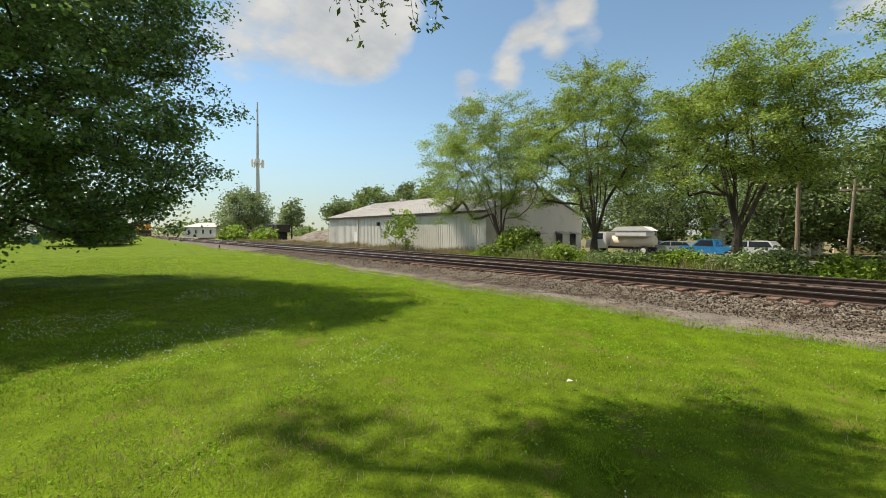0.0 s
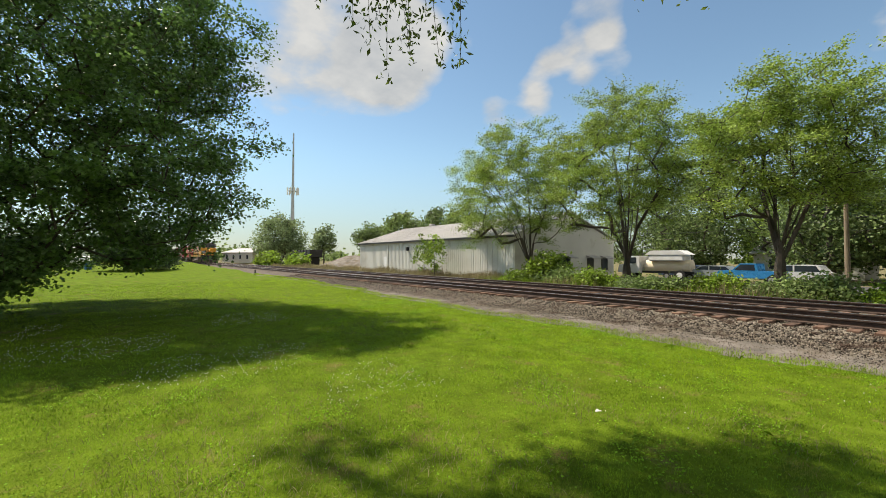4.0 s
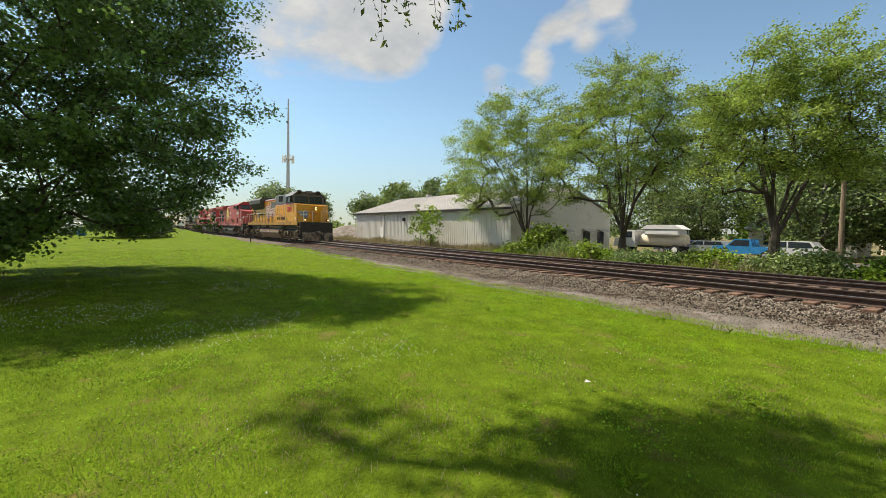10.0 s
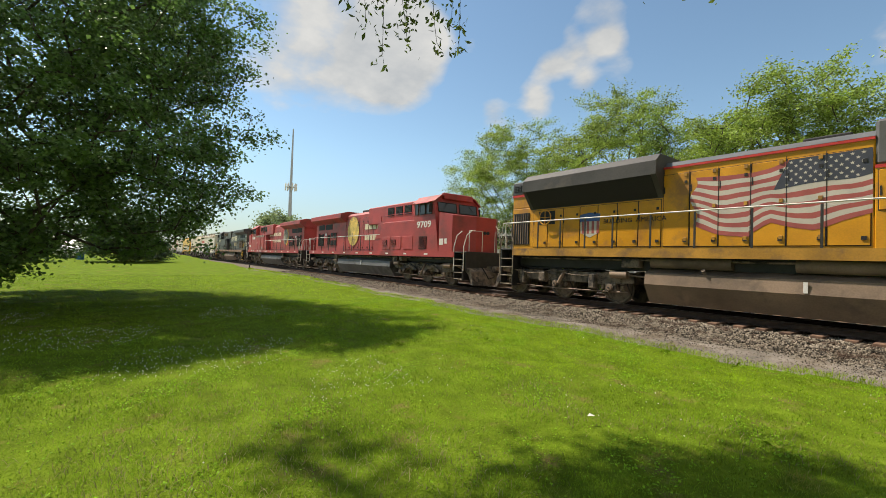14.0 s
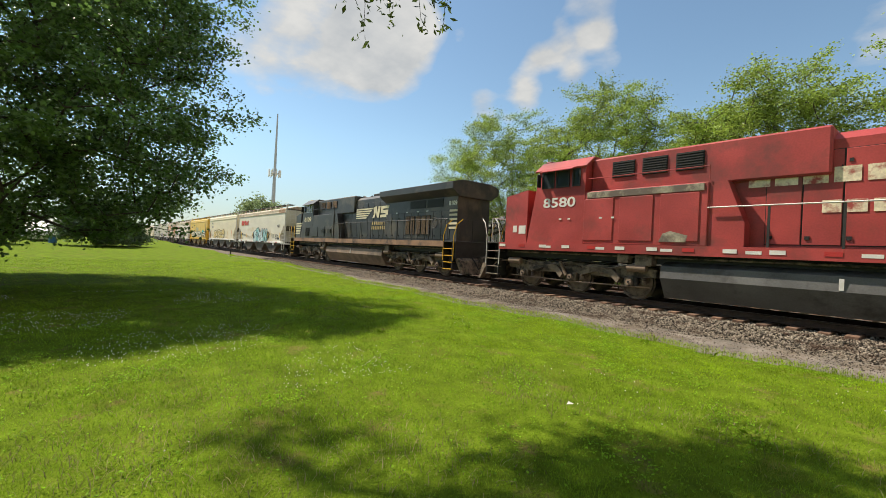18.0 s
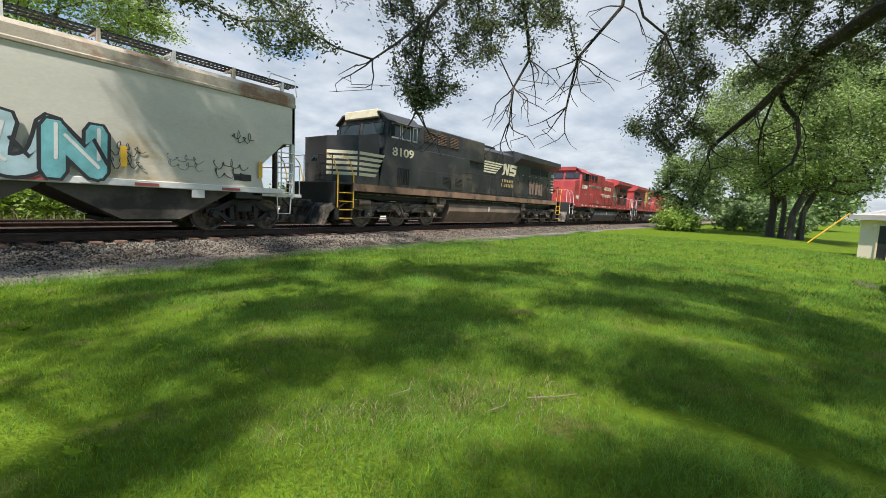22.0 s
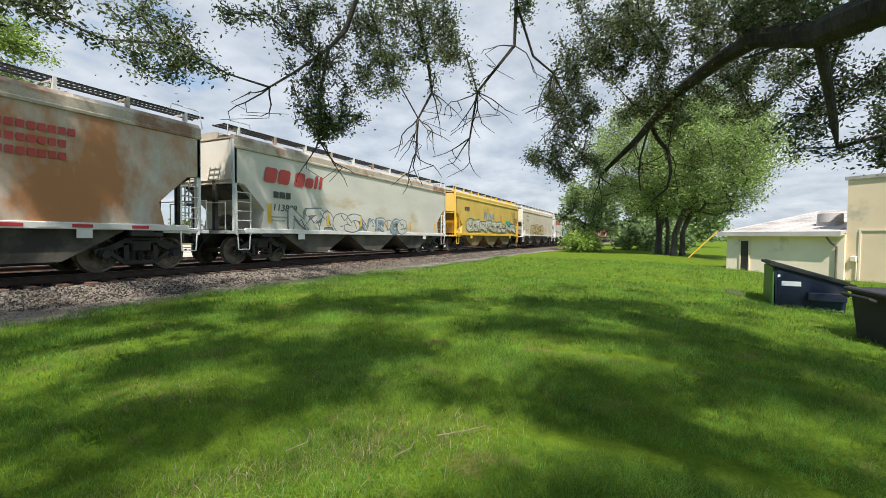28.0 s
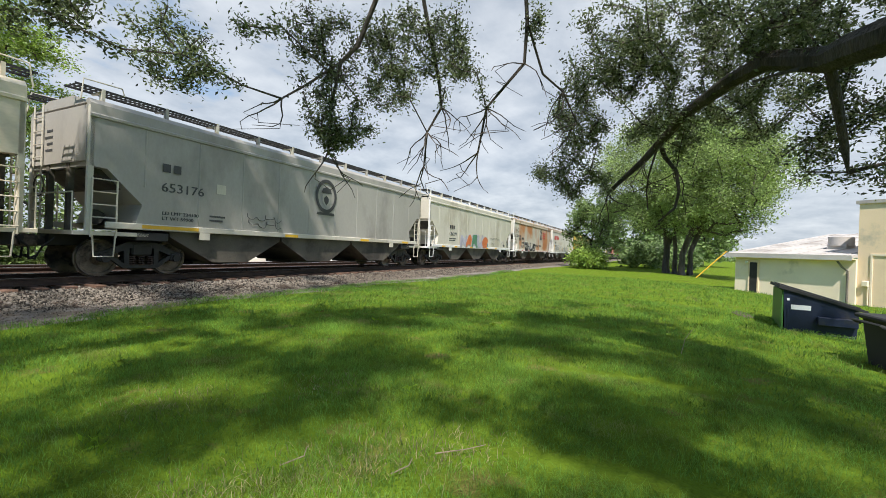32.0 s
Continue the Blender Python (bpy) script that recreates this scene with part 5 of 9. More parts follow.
def build_overhead_tree():
    rng = np.random.default_rng(77)
    ob = thing("shade_tree", "old spreading tree with dark drooping limbs over the lawn", "tree")
    trunk = [(4.5, -3.6, -0.7), (4.6, -3.4, 0.6), (4.75, -3.1, 1.7), (4.95, -2.6, 2.4)]
    limb = [(5.3, -1.9, 2.8), (5.68, -1.2, 2.97), (6.04, -1.03, 3.02), (6.3, -0.9, 3.04), (6.72, -0.51, 3.27), (7.21, -0.2, 3.26), (7.74, 0.26, 3.05), (8.18, 0.77, 2.53), (8.53, 1.33, 2.06)]
    drop = [(6.4, -0.98, 2.8), (6.5, -1.06, 2.55), (6.62, -1.15, 2.2), (6.7, -1.21, 1.97)]
    side = [(8.33, 0.57, 2.82), (8.38, 0.49, 2.60), (8.37, 0.32, 2.36), (8.37, 0.27, 2.04), (8.32, 0.32, 1.78), (8.38, 0.54, 1.57)]
    fork = [(8.38, 0.64, 2.58), (8.37, 0.71, 2.29), (8.42, 0.73, 2.06), (8.48, 0.70, 1.77)]
    upper = [(7.26, -0.33, 3.71), (7.09, -0.45, 3.79), (6.75, -0.66, 3.77), (6.49, -0.88, 3.75), (6.24, -1.05, 3.74)]
    spur = [(6.34, -0.67, 2.99), (6.42, -0.51, 2.99), (6.50, -0.32, 2.97)]
    lead = [(4.5, -2.7, 3.6), (4.2, -2.4, 5.0), (3.9, -2.0, 6.4), (3.7, -1.6, 7.6)]
    arm = [(4.9, -0.8, 5.4), (5.4, 1.0, 5.6), (5.8, 2.6, 5.3)]
    left = [(3.6, 0.0, 6.3), (3.0, 2.2, 6.6), (3.2, 4.4, 6.3)]
    h0 = [(3.7, 5.5, 5.6), (3.55, 5.5, 4.7), (3.42, 5.35, 4.1), (3.3, 5.3, 3.6)]
    h0b = [(2.6, 5.5, 4.75), (2.39, 5.6, 4.38), (2.2, 5.7, 4.1), (2.02, 5.71, 3.88), (1.78, 5.8, 3.7), (1.56, 5.82, 3.48)]
    h1 = [(5.5, 3.98, 4.5), (5.51, 4.34, 3.77), (5.44, 4.57, 3.55), (5.51, 4.77, 3.05), (5.63, 4.91, 2.37)]
    h1b = [(5.23, 4.98, 3.22), (5.05, 5.26, 3.0)]
    h2 = [(6.09, 3.67, 4.6), (6.33, 3.65, 4.09), (6.59, 3.63, 3.6), (6.73, 3.64, 3.22), (6.73, 3.88, 2.85), (6.82, 3.97, 2.33)]
    h3 = [(6.5, 2.31, 4.9), (6.75, 2.32, 4.3), (6.95, 2.4, 3.8), (7.02, 3.0, 3.23), (7.15, 3.17, 2.57)]
    h3b = [(7.12, 2.16, 3.67), (7.28, 1.89, 3.43), (7.5, 1.7, 3.0)]
    roots, at = [(-1, trunk)], 4
    mark = {}
    for name, pts, start in (("limb", limb, 3), ("lead", lead, 3), ("drop", drop, "limb+3"), ("side", side, "limb+6"), ("fork", fork, "side+0"), ("upper", upper, "limb+4"), ("spur", spur, "limb+3"), ("arm", arm, "lead+2"), ("left", left, "lead+2"), ("h0", h0, "left+2"), ("h0b", h0b, "left+2"), ("h1", h1, "arm+2"), ("h1b", h1b, "h1+2"), ("h2", h2, "arm+2"), ("h3", h3, "arm+1"), ("h3b", h3b, "h3+1")):
        s = start if isinstance(start, int) else mark[start.split("+")[0]] + int(start.split("+")[1])
        roots.append((s, pts))
        mark[name] = at
        at += len(pts)
    low = [((5.33, 5.01, 3.99), (0.36, 0.36, 0.34), 16), ((5.47, 4.87, 3.51), (0.40, 0.40, 0.26), 12), ((5.66, 4.64, 4.12), (0.36, 0.36, 0.31), 14), ((5.60, 4.71, 2.70), (0.46, 0.46, 0.34), 30),
           ((5.47, 4.86, 3.04), (0.36, 0.36, 0.35), 8), ((5.82, 4.45, 3.26), (0.36, 0.36, 0.53), 9), ((5.94, 4.30, 4.01), (0.36, 0.36, 0.44), 16), ((6.15, 3.99, 3.63), (0.44, 0.44, 0.32), 22),
           ((6.14, 4.00, 4.29), (0.36, 0.36, 0.28), 14), ((6.51, 3.34, 3.84), (0.42, 0.42, 0.42), 26), ((6.43, 3.50, 4.33), (0.36, 0.36, 0.28), 14), ((6.11, 4.05, 3.22), (0.36, 0.36, 0.12), 6),
           ((6.92, 2.27, 4.38), (0.36, 0.36, 0.26), 6), ((3.65, 5.43, 3.20), (0.47, 0.47, 0.47), 14), ((3.88, 5.29, 3.03), (0.36, 0.36, 0.28), 9), ((2.63, 5.47, 2.97), (0.44, 0.44, 0.25), 8),
           ((4.29, 5.00, 3.70), (0.36, 0.36, 0.17), 5), ((0.03, 5.87, 4.06), (0.5, 0.3, 0.12), 14), ((0.6, 5.9, 3.94), (0.35, 0.3, 0.15), 10), ((1.17, 5.87, 3.82), (0.3, 0.3, 0.32), 18), ((1.65, 5.8, 3.76), (0.3, 0.3, 0.38), 20), ((2.12, 5.69, 4.0), (0.3, 0.3, 0.25), 12), ((2.66, 5.5, 3.31), (0.28, 0.28, 0.24), 10), ((7.95, 1.75, 3.2), (0.6, 0.55, 0.85), 54), ((8.2, 2.2, 2.35), (0.45, 0.4, 0.4), 16), ((8.0, 1.6, 2.2), (0.5, 0.5, 0.3), 12),
           ((7.3, 1.1, 3.85), (0.8, 0.8, 0.7), 74), ((7.3, 0.0, 3.95), (1.2, 1.3, 0.6), 110), ((6.7, -1.0, 3.65), (0.95, 0.95, 0.4), 66), ((7.0, -1.25, 2.6), (0.6, 0.7, 0.7), 44),
           ((6.8, -1.5, 2.0), (0.35, 0.4, 0.45), 10), ((8.2, 0.4, 3.2), (0.8, 0.8, 0.55), 50), ((8.5, -0.6, 3.5), (0.9, 0.9, 0.65), 70)]
    goals = np.concatenate([blob(c, r, n, rng) for c, r, n in low])
    high = canopy_goals(rng)
    nodes, par, rad = grow(roots, np.concatenate([goals, high]), step=0.45, tip=0.0042, power=2.25, wiggle=0.06, rng=rng)
    rad = 0.36 * (rad / rad[1]) ** 1.35
    grown = np.arange(len(rad)) >= at
    rad[grown] = np.minimum(rad[grown], np.where(nodes[grown, 2] > 4.4, 0.03, 0.010))
    for j, r in enumerate((0.20, 0.17, 0.155, 0.135, 0.11, 0.092, 0.074, 0.052, 0.03)):
        rad[mark["limb"] + j] = r
    for nm, r in (("drop", 0.052), ("side", 0.042), ("fork", 0.022), ("upper", 0.06), ("spur", 0.022), ("h1", 0.036), ("h1b", 0.018), ("h2", 0.034), ("h3", 0.034), ("h3b", 0.02), ("arm", 0.06), ("left", 0.045), ("h0", 0.015), ("h0b", 0.022)):
        for j in range(len({"drop": drop, "side": side, "fork": fork, "upper": upper, "spur": spur, "h1": h1, "h1b": h1b, "h2": h2, "h3": h3, "h3b": h3b, "arm": arm, "left": left, "h0": h0, "h0b": h0b}[nm])):
            rad[mark[nm] + j] = r * (1 - 0.13 * j)
    w = new("trunk", wood_mesh("trunk", nodes, par, rad, "bark", 8, 0.42, 0.0035))
    w.parent = ob
    # leaves strung along the thin twigs, and loose sprays at their ends
    lo = np.array([i for i in np.nonzero(grown)[0] if nodes[i, 2] < 4.9])
    a, b = nodes[np.array(par)[lo]], nodes[lo]
    gap = np.array([np.min(np.linalg.norm(goals - q, axis=1)) for q in (a + b) / 2])
    run = np.linalg.norm(b - a, axis=1) * np.where(gap < 0.3, 1.0, 0.0)
    k = rng.choice(len(lo), 56000, p=run / run.sum())
    strung = a[k] + (b[k] - a[k]) * rng.random((len(k), 1)) + rng.normal(size=(len(k), 3)) * np.array([0.055, 0.055, 0.05]) - np.array([0, 0, 0.03])
    loose = np.repeat(goals, 46, axis=0)
    loose = loose + rng.normal(size=loose.shape) * 0.095
    new("foliage", leaf_mesh("foliage", np.concatenate([strung, loose]), 0.0215, "shade_leaf", 2.4, 0.35, rng)).parent = ob
    leafy(ob, "crown", high, 125, 0.066, "shade_leaf", np.array([0.24, 0.24, 0.22]), 6)
    # bare dead twigs hanging into the sky
    rng2 = np.random.default_rng(3)
    ends = [h2[3], h2[4], h2[5], h3[2], h3[3], h3[4], h3b[1], h3b[2], h1[4], h1b[1], limb[8], limb[7], side[2], h3[3], h2[4]]
    for k, e in enumerate(ends * 3):
        p, tw = Vector(e), Shape()
        d = Vector((rng2.normal() * 0.5, rng2.normal() * 0.5, -0.55 - 0.5 * rng2.random())).normalized()
        pts, r = [p.copy()], [0.013]
        for j in range(6):
            d = (d + Vector((rng2.normal() * 0.3, rng2.normal() * 0.3, rng2.normal() * 0.2))).normalized()
            p = p + d * 0.13
            pts.append(p.copy())
            r.append(0.011 - j * 0.0014)
        tw.tube(pts, r, 4)
        q = pts[3]
        tw.tube([q, q + Vector((rng2.normal() * 0.15, rng2.normal() * 0.15, -0.08)), q + Vector((rng2.normal() * 0.25, rng2.normal() * 0.25, -0.22))], [0.007, 0.006, 0.004], 4)
        part("dead_twig", tw, "bark", ob)


def build_west_overhang():
    """The tree behind the path whose drooping twigs reach into the northern view and shade the lawn there."""
    rng = np.random.default_rng(78)
    ob = thing("overhanging_tree", "leafy tree whose twigs droop over the mown lawn", "tree")
    trunk = [(-4.6, -5.4, -0.6), (-4.6, -5.2, 1.4), (-4.7, -4.8, 3.0), (-4.9, -4.0, 4.6), (-5.2, -2.8, 6.0), (-5.5, -1.2, 6.9), (-5.6, 0.4, 7.2)]
    body = np.concatenate([blob((-6.2, 1.2, 7.0), (2.4, 2.5, 0.9), 95, rng), blob((-4.6, 2.6, 6.9), (1.4, 1.4, 0.6), 34, rng), blob((-5.4, -3.0, 7.2), (3.4, 2.4, 1.4), 60, rng), blob((-3.3, 5.6, 7.0), (1.0, 0.8, 0.5), 18, rng)])
    body = np.concatenate([body, blob((-7.0, 0.8, 7.2), (3.2, 3.0, 1.0), 190, rng), blob((-10.3, -1.8, 10.2), (0.7, 0.55, 0.4), 11, rng)])
    # its shade lies in two patches on the lawn, the rest falls behind the path
    h = body[:, 2] + 0.42
    sx, sy = body[:, 0] + FALL_X * h, body[:, 1] + FALL_Y * h
    u, w = (sx + 2.5) * 0.70 + (sy - 2.6) * 0.72, (sx + 2.5) * 0.72 - (sy - 2.6) * 0.70
    shade = ((u / 2.1) ** 2 + (w / 0.85) ** 2 < 1) | (((sx + 1.0) / 0.6) ** 2 + ((sy - 4.1) / 1.2) ** 2 < 1) | (sy < -0.9)
    flat = np.hypot(body[:, 0], body[:, 1])
    body = body[shade & (body[:, 2] > 1.5 + 0.80 * flat * 0.98)]
    nodes, par, rad = grow([(-1, trunk)], body, step=0.4, tip=0.0035, power=2.3, wiggle=0.05, rng=rng)
    rad = 0.24 * (rad / rad[1]) ** 1.3
    w = new("trunk", wood_mesh("trunk", nodes, par, rad, "bark", 7, 0.3, 0.003))
    w.parent = ob
    leafy(ob, "crown", body, 38, 0.08, "willow_leaf", np.array([0.28, 0.28, 0.16]), 7)
    # thin drooping twig ends with a few leaves
    tips = []
    for k, (x, y, z) in enumerate(((-4.75, 1.9, 4.72), (-4.68, 2.5, 4.35), (-4.66, 2.86, 3.98), (-4.5, 2.7, 4.5), (-4.22, 3.3, 4.2), (-4.35, 3.05, 4.45), (-2.75, 5.5, 4.95), (-2.45, 5.75, 4.9), (-2.25, 5.85, 4.85), (-2.05, 5.9, 5.0), (-1.8, 6.0, 5.0), (-4.9, 1.6, 4.9), (-4.45, 2.9, 4.1), (-4.3, 3.2, 3.95), (-2.2, 5.3, 5.2), (-5.0, 1.75, 4.55), (-4.85, 2.15, 4.3), (-4.72, 2.65, 3.75), (-4.6, 2.4, 4.05), (-2.5, 4.95, 4.55), (-2.32, 5.1, 4.5), (-2.15, 5.2, 4.48), (-2.0, 5.3, 4.55), (-4.1, 3.35, 3.85))):
        top = Vector((x + 0.15 * math.sin(k), y - 0.3, 6.9))
        end = Vector((x, y, z))
        pts = [top.lerp(end, t) + Vector((0.06 * math.sin(5 * t + k), 0.06 * math.cos(4 * t + k), 0)) for t in (0, 0.2, 0.4, 0.6, 0.75, 0.9, 1.0)]
        part("drooping_twig", Shape().tube(pts, [0.008, 0.007, 0.006, 0.005, 0.004, 0.0035, 0.003], 4), "bark", ob)
        tips += [tuple(p) for p in pts[2:]]
    leafy(ob, "foliage", np.array(tips), 16, 0.038, "willow_leaf", np.array([0.07, 0.07, 0.09]), 8, 2.2, 0.8)


def build_yard():
    # trees standing beside the line in the east
    g = "trees in the eastern yard"
    tree("willow_tree", "grey-green willow with several dark trunks", (45.6, -0.45, -0.5), 16, (45.0, 0.4, 8.2), (6.4, 6.4, 5.6), 330, 54000, 0.10, "yard_leaf", 0.27, 2.4, seed=120, spread=0.5, group=g, hollow=0.45, skirt=3.2, taper=1.15)
    tree("willow_tree", "grey-green willow with a forked trunk", (43.2, -1.6, -0.5), 16, (43.0, -3.4, 8.3), (5.8, 5.4, 5.6), 300, 48000, 0.10, "yard_leaf", 0.24, 1.8, seed=121, spread=0.5, group=g, hollow=0.45, skirt=3.2, taper=1.15)
    tree("willow_tree", "slender leaning willow among the others", (44.4, -2.3, -0.5), 14, (46.6, -5.0, 8.6), (5.0, 4.6, 4.6), 180, 26000, 0.11, "locust_leaf", 0.2, 2.1, seed=129, spread=0.5, group=g, hollow=0.45, skirt=3.6, taper=1.15)
    tree("willow_tree", "thin upright willow stem beside the trunks", (44.6, -1.1, -0.5), 12, (44.4, -0.8, 7.0), (3.2, 3.2, 3.4), 90, 11000, 0.10, "yard_leaf", 0.17, 2.6, seed=130, spread=0.45, group=g, hollow=0.4, skirt=3.4, taper=1.15)
    tree("young_tree", "slender dark green tree near the line", (51.5, 7.0, -0.4), 9, (51.5, 7.0, 4.0), (2.6, 2.6, 4.0), 80, 7000, 0.17, "far_leaf", 0.13, 1.2, seed=122, spread=0.45, group=g)
    shrub("wild_shrub", "pale green shrub beside the gravel and line", (46.4, 6.6, 0.5), (2.2, 1.7, 1.0), 90, 6500, 0.14, "locust_leaf", 123, "shrub", g, 0.3)
    shrub("wild_shrub", "dark green shrub under the yard trees", (60, 1.6, 0.9), (4.6, 3.0, 1.6), 80, 5200, 0.25, "dark_leaf", 124, "shrub", g, 0.4)
    shrub("wild_shrub", "dark green hedge behind the yard trees", (74, -2.0, 1.3), (9.0, 3.2, 2.1), 100, 6000, 0.34, "dark_leaf", 125, "shrub", g, 0.5)
    tree("background_tree", "dark green tree far down the line", (92, 4.5, -0.5), 14, (92, 4.5, 6.6), (7, 6, 6.6), 100, 5000, 0.5, "dark_leaf", 0.25, 1.6, seed=126, spread=0.9, group=g)
    tree("background_tree", "dark green tree far down the line", (112, -9, -0.5), 15, (112, -9, 7.4), (10, 7, 7.4), 110, 5000, 0.6, "far_leaf", 0.25, 1.6, seed=127, spread=1.1, group=g)
    gw = thing("guy_wire_guard", "yellow plastic guard on a slanting guy wire", "wire guard")
    part("sleeve", Shape().tube([(39.4, -2.4, -0.5), (39.4, -4.35, 1.65)], 0.045, 8), "safety_yellow", gw)
    part("wire", Shape().tube([(39.4, -2.4, -0.5), (39.4, -12.0, 10.1)], 0.010, 4), "galv", gw)
    # low pale block building with a flat roof, its wall running away eastwards
    b = thing("block_building", "low pale painted block building with a silver roof", "building")
    part("wall", Shape().box(-5.3, 0, -0.25, 0, -1.5, 1.12), "cream_pale", b)
    part("wall", Shape().box(-0.25, 0, -9, -0.25, -1.5, 1.12), "cream_pale", b)
    part("roof", Shape().prism([(0.3, 1.12), (0.3, 1.25), (-9.2, 2.75), (-9.2, 2.55)], "x", -5.3, 0.3), "flat_roof", b)
    part("fascia", Shape().box(-5.3, 0.32, 0.3, 0.35, 1.03, 1.26), "flat_roof", b)
    part("soffit", Shape().box(-5.3, 0.28, -0.1, 0.29, 1.08, 1.118), "cream_pale", b)
    d = part("door", Shape().box(-1.2, -0.8, 0.0, 0.04, -1.3, 0.78), "dark", b, "narrow dark door")
    for x in (-1.27, -0.8):
        part("door_frame", Shape().box(x, x + 0.07, 0.0, 0.06, -1.3, 0.86), "cream", d)
    part("wall_lamp", Shape().box(-0.72, -0.6, 0.0, 0.14, 0.7, 0.84, 0.02), "white", b)
    part("downpipe", Shape().tube([(-5.05, 0.08, -1.3), (-5.05, 0.08, 0.55), (-4.9, 0.2, 0.72), (-4.75, 0.28, 1.0)], 0.045, 8), "bark_pale", b)
    part("roof_unit", Shape().cyl((-3.7, -2.2, 1.75), (-3.7, -2.2, 2.2), 0.5, n=16), "flat_roof", b)
    part("roof_unit", Shape().box(-4.1, -3.3, -2.6, -1.8, 1.4, 1.85, 0.03), "flat_roof", b)
    for q in range(6):
        part("roof_seam", Shape().prism([(0.31, 1.248), (0.31, 1.268), (-9.2, 2.785), (-9.2, 2.74)], "x", -5.0 + q * 0.95, -4.96 + q * 0.95), "flat_roof", b)
    b.matrix_basis = pose(29.4, -3.5, 0.14, 0, 0, 48)
    # taller cream building beside it
    c = thing("cream_building", "taller cream stuccoed building with a framed panel", "building")
    part("wall", Shape().box(-16, -5.3, -0.45, -0.12, -1.5, 3.7), "cream", c)
    part("wall", Shape().box(-5.6, -5.3, -9, -0.45, -1.5, 3.7), "cream", c)
    part("roof", Shape().box(-16.1, -5.2, -9, -0.05, 3.7, 3.85), "flat_roof", c)
    part("panel_joint", Shape().box(-15.8, -5.75, -0.12, -0.08, 1.42, 1.49), "cream_pale", c)
    part("panel_joint", Shape().box(-5.82, -5.75, -0.12, -0.08, -1.2, 1.42), "cream_pale", c)
    part("conduit", Shape().tube([(-5.7, -0.07, -1.0), (-5.7, -0.07, 0.2), (-5.68, -0.05, 0.28)], 0.025, 6), "cream_pale", c)
    part("meter_box", Shape().box(-5.72, -5.5, -0.12, 0.02, 0.05, 0.3, 0.02), "cream_pale", c)
    c.matrix_basis = pose(29.4, -3.5, 0, 0, 0, 48)
    # dumpster: high back, sloping black lid
    navy = surf("navy_dumpster_paint", (0.008, 0.014, 0.034), 0.5, 0.1, var=0.3, scale=2, fine=30, bump=0.1, stain=(0.05, 0.045, 0.04), amount=0.2)
    green = surf("green_dumpster_side", (0.05, 0.14, 0.03), 0.5, 0.1, var=0.3, scale=2, fine=30, bump=0.1)
    D = thing("dumpster", "dark blue steel dumpster with a sloping black lid", "dumpster")
    part("body", Shape().prism([(-0.62, 0.0), (0.62, 0.0), (0.66, 0.74), (-0.66, 1.14)], "y", -0.9, 0.9), navy, D)
    part("side_panel", Shape().prism([(-0.57, 0.06), (0.57, 0.06), (0.6, 0.68), (-0.6, 1.05)], "y", -0.915, -0.9), navy, D)
    part("back_panel", Shape().box(-0.69, -0.655, -0.88, 0.88, 0.06, 1.09), green, D, "grass-green painted back panel")
    lid = part("lid", Shape().prism([(-0.76, 1.15), (0.78, 0.70), (0.80, 0.75), (-0.74, 1.22)], "y", -0.96, 0.96), "rubber", D, "sloping black plastic lid")
    for y in (-0.6, -0.2, 0.2, 0.6):
        part("lid_rib", Shape().prism([(-0.7, 1.20), (0.74, 0.76), (0.74, 0.79), (-0.7, 1.23)], "y", y - 0.04, y + 0.04), "rubber", lid)
    for y in (-1.08, 0.9):
        part("fork_pocket", Shape().box(-0.05, 0.62, y, y + 0.18, 0.36, 0.54, 0.01), navy, D)
        part("rib", Shape().box(-0.05, 0.6, y + 0.1, y + 0.18, 0.1, 0.15, 0.01), navy, D)
    part("notice", Shape().box(-0.52, -0.16, -0.925, -0.915, 0.66, 0.77), "white", D)
    part("notice", Shape().box(-0.6, -0.55, -0.925, -0.915, 0.86, 0.92), "white", D)
    for x in (-0.5, 0.5):
        for y in (-0.8, 0.8):
            part("caster", Shape().cyl((x, y - 0.05, -0.07), (x, y + 0.05, -0.07), 0.09, n=10), "rubber", D)
    D.matrix_basis = pose(14.3, -2.95, -0.76, 0, 0, -96)
    n = 22
    rim = [(15.6 + (0.75 + 0.2 * math.sin(k * 1.9)) * math.cos(2 * math.pi * k / n), -1.75 + (0.22 + 0.06 * math.sin(k * 2.7)) * math.sin(2 * math.pi * k / n)) for k in range(n)]
    vs = [(x, y, float(lawn_z(np.array(x), np.array(y))) + 0.012) for x, y in rim] + [(15.6, -1.75, float(lawn_z(np.array(15.6), np.array(-1.75))) + 0.03)]
    solid("bare_patch", Shape().add(vs, [(k, (k + 1) % n, n) for k in range(n)]), "dirt", "bare dirt worn round the dumpster", "dirt", kind="structure")
    E = thing("refuse_bin", "black plastic refuse bin with a flat lid", "bin")
    part("body", Shape().prism([(-0.5, 0.0), (0.5, 0.0), (0.62, 0.85), (-0.62, 0.9)], "y", -0.55, 0.55), "rubber", E)
    part("lid", Shape().box(-0.7, 0.7, -0.62, 0.62, 0.88, 0.95, 0.02), "rubber", E)
    part("handle", Shape().tube([(-0.7, -0.4, 0.8), (-0.8, -0.4, 0.85), (-0.8, 0.4, 0.85), (-0.7, 0.4, 0.8)], 0.025, 6), "rubber", E)
    for y in (-0.5, 0.5):
        part("wheel", Shape().cyl((-0.5, y - 0.04, 0.02), (-0.5, y + 0.04, 0.02), 0.13, n=12), "rubber", E)
    E.matrix_basis = pose(9.75, -3.2, -0.74, 0, 0, -85)
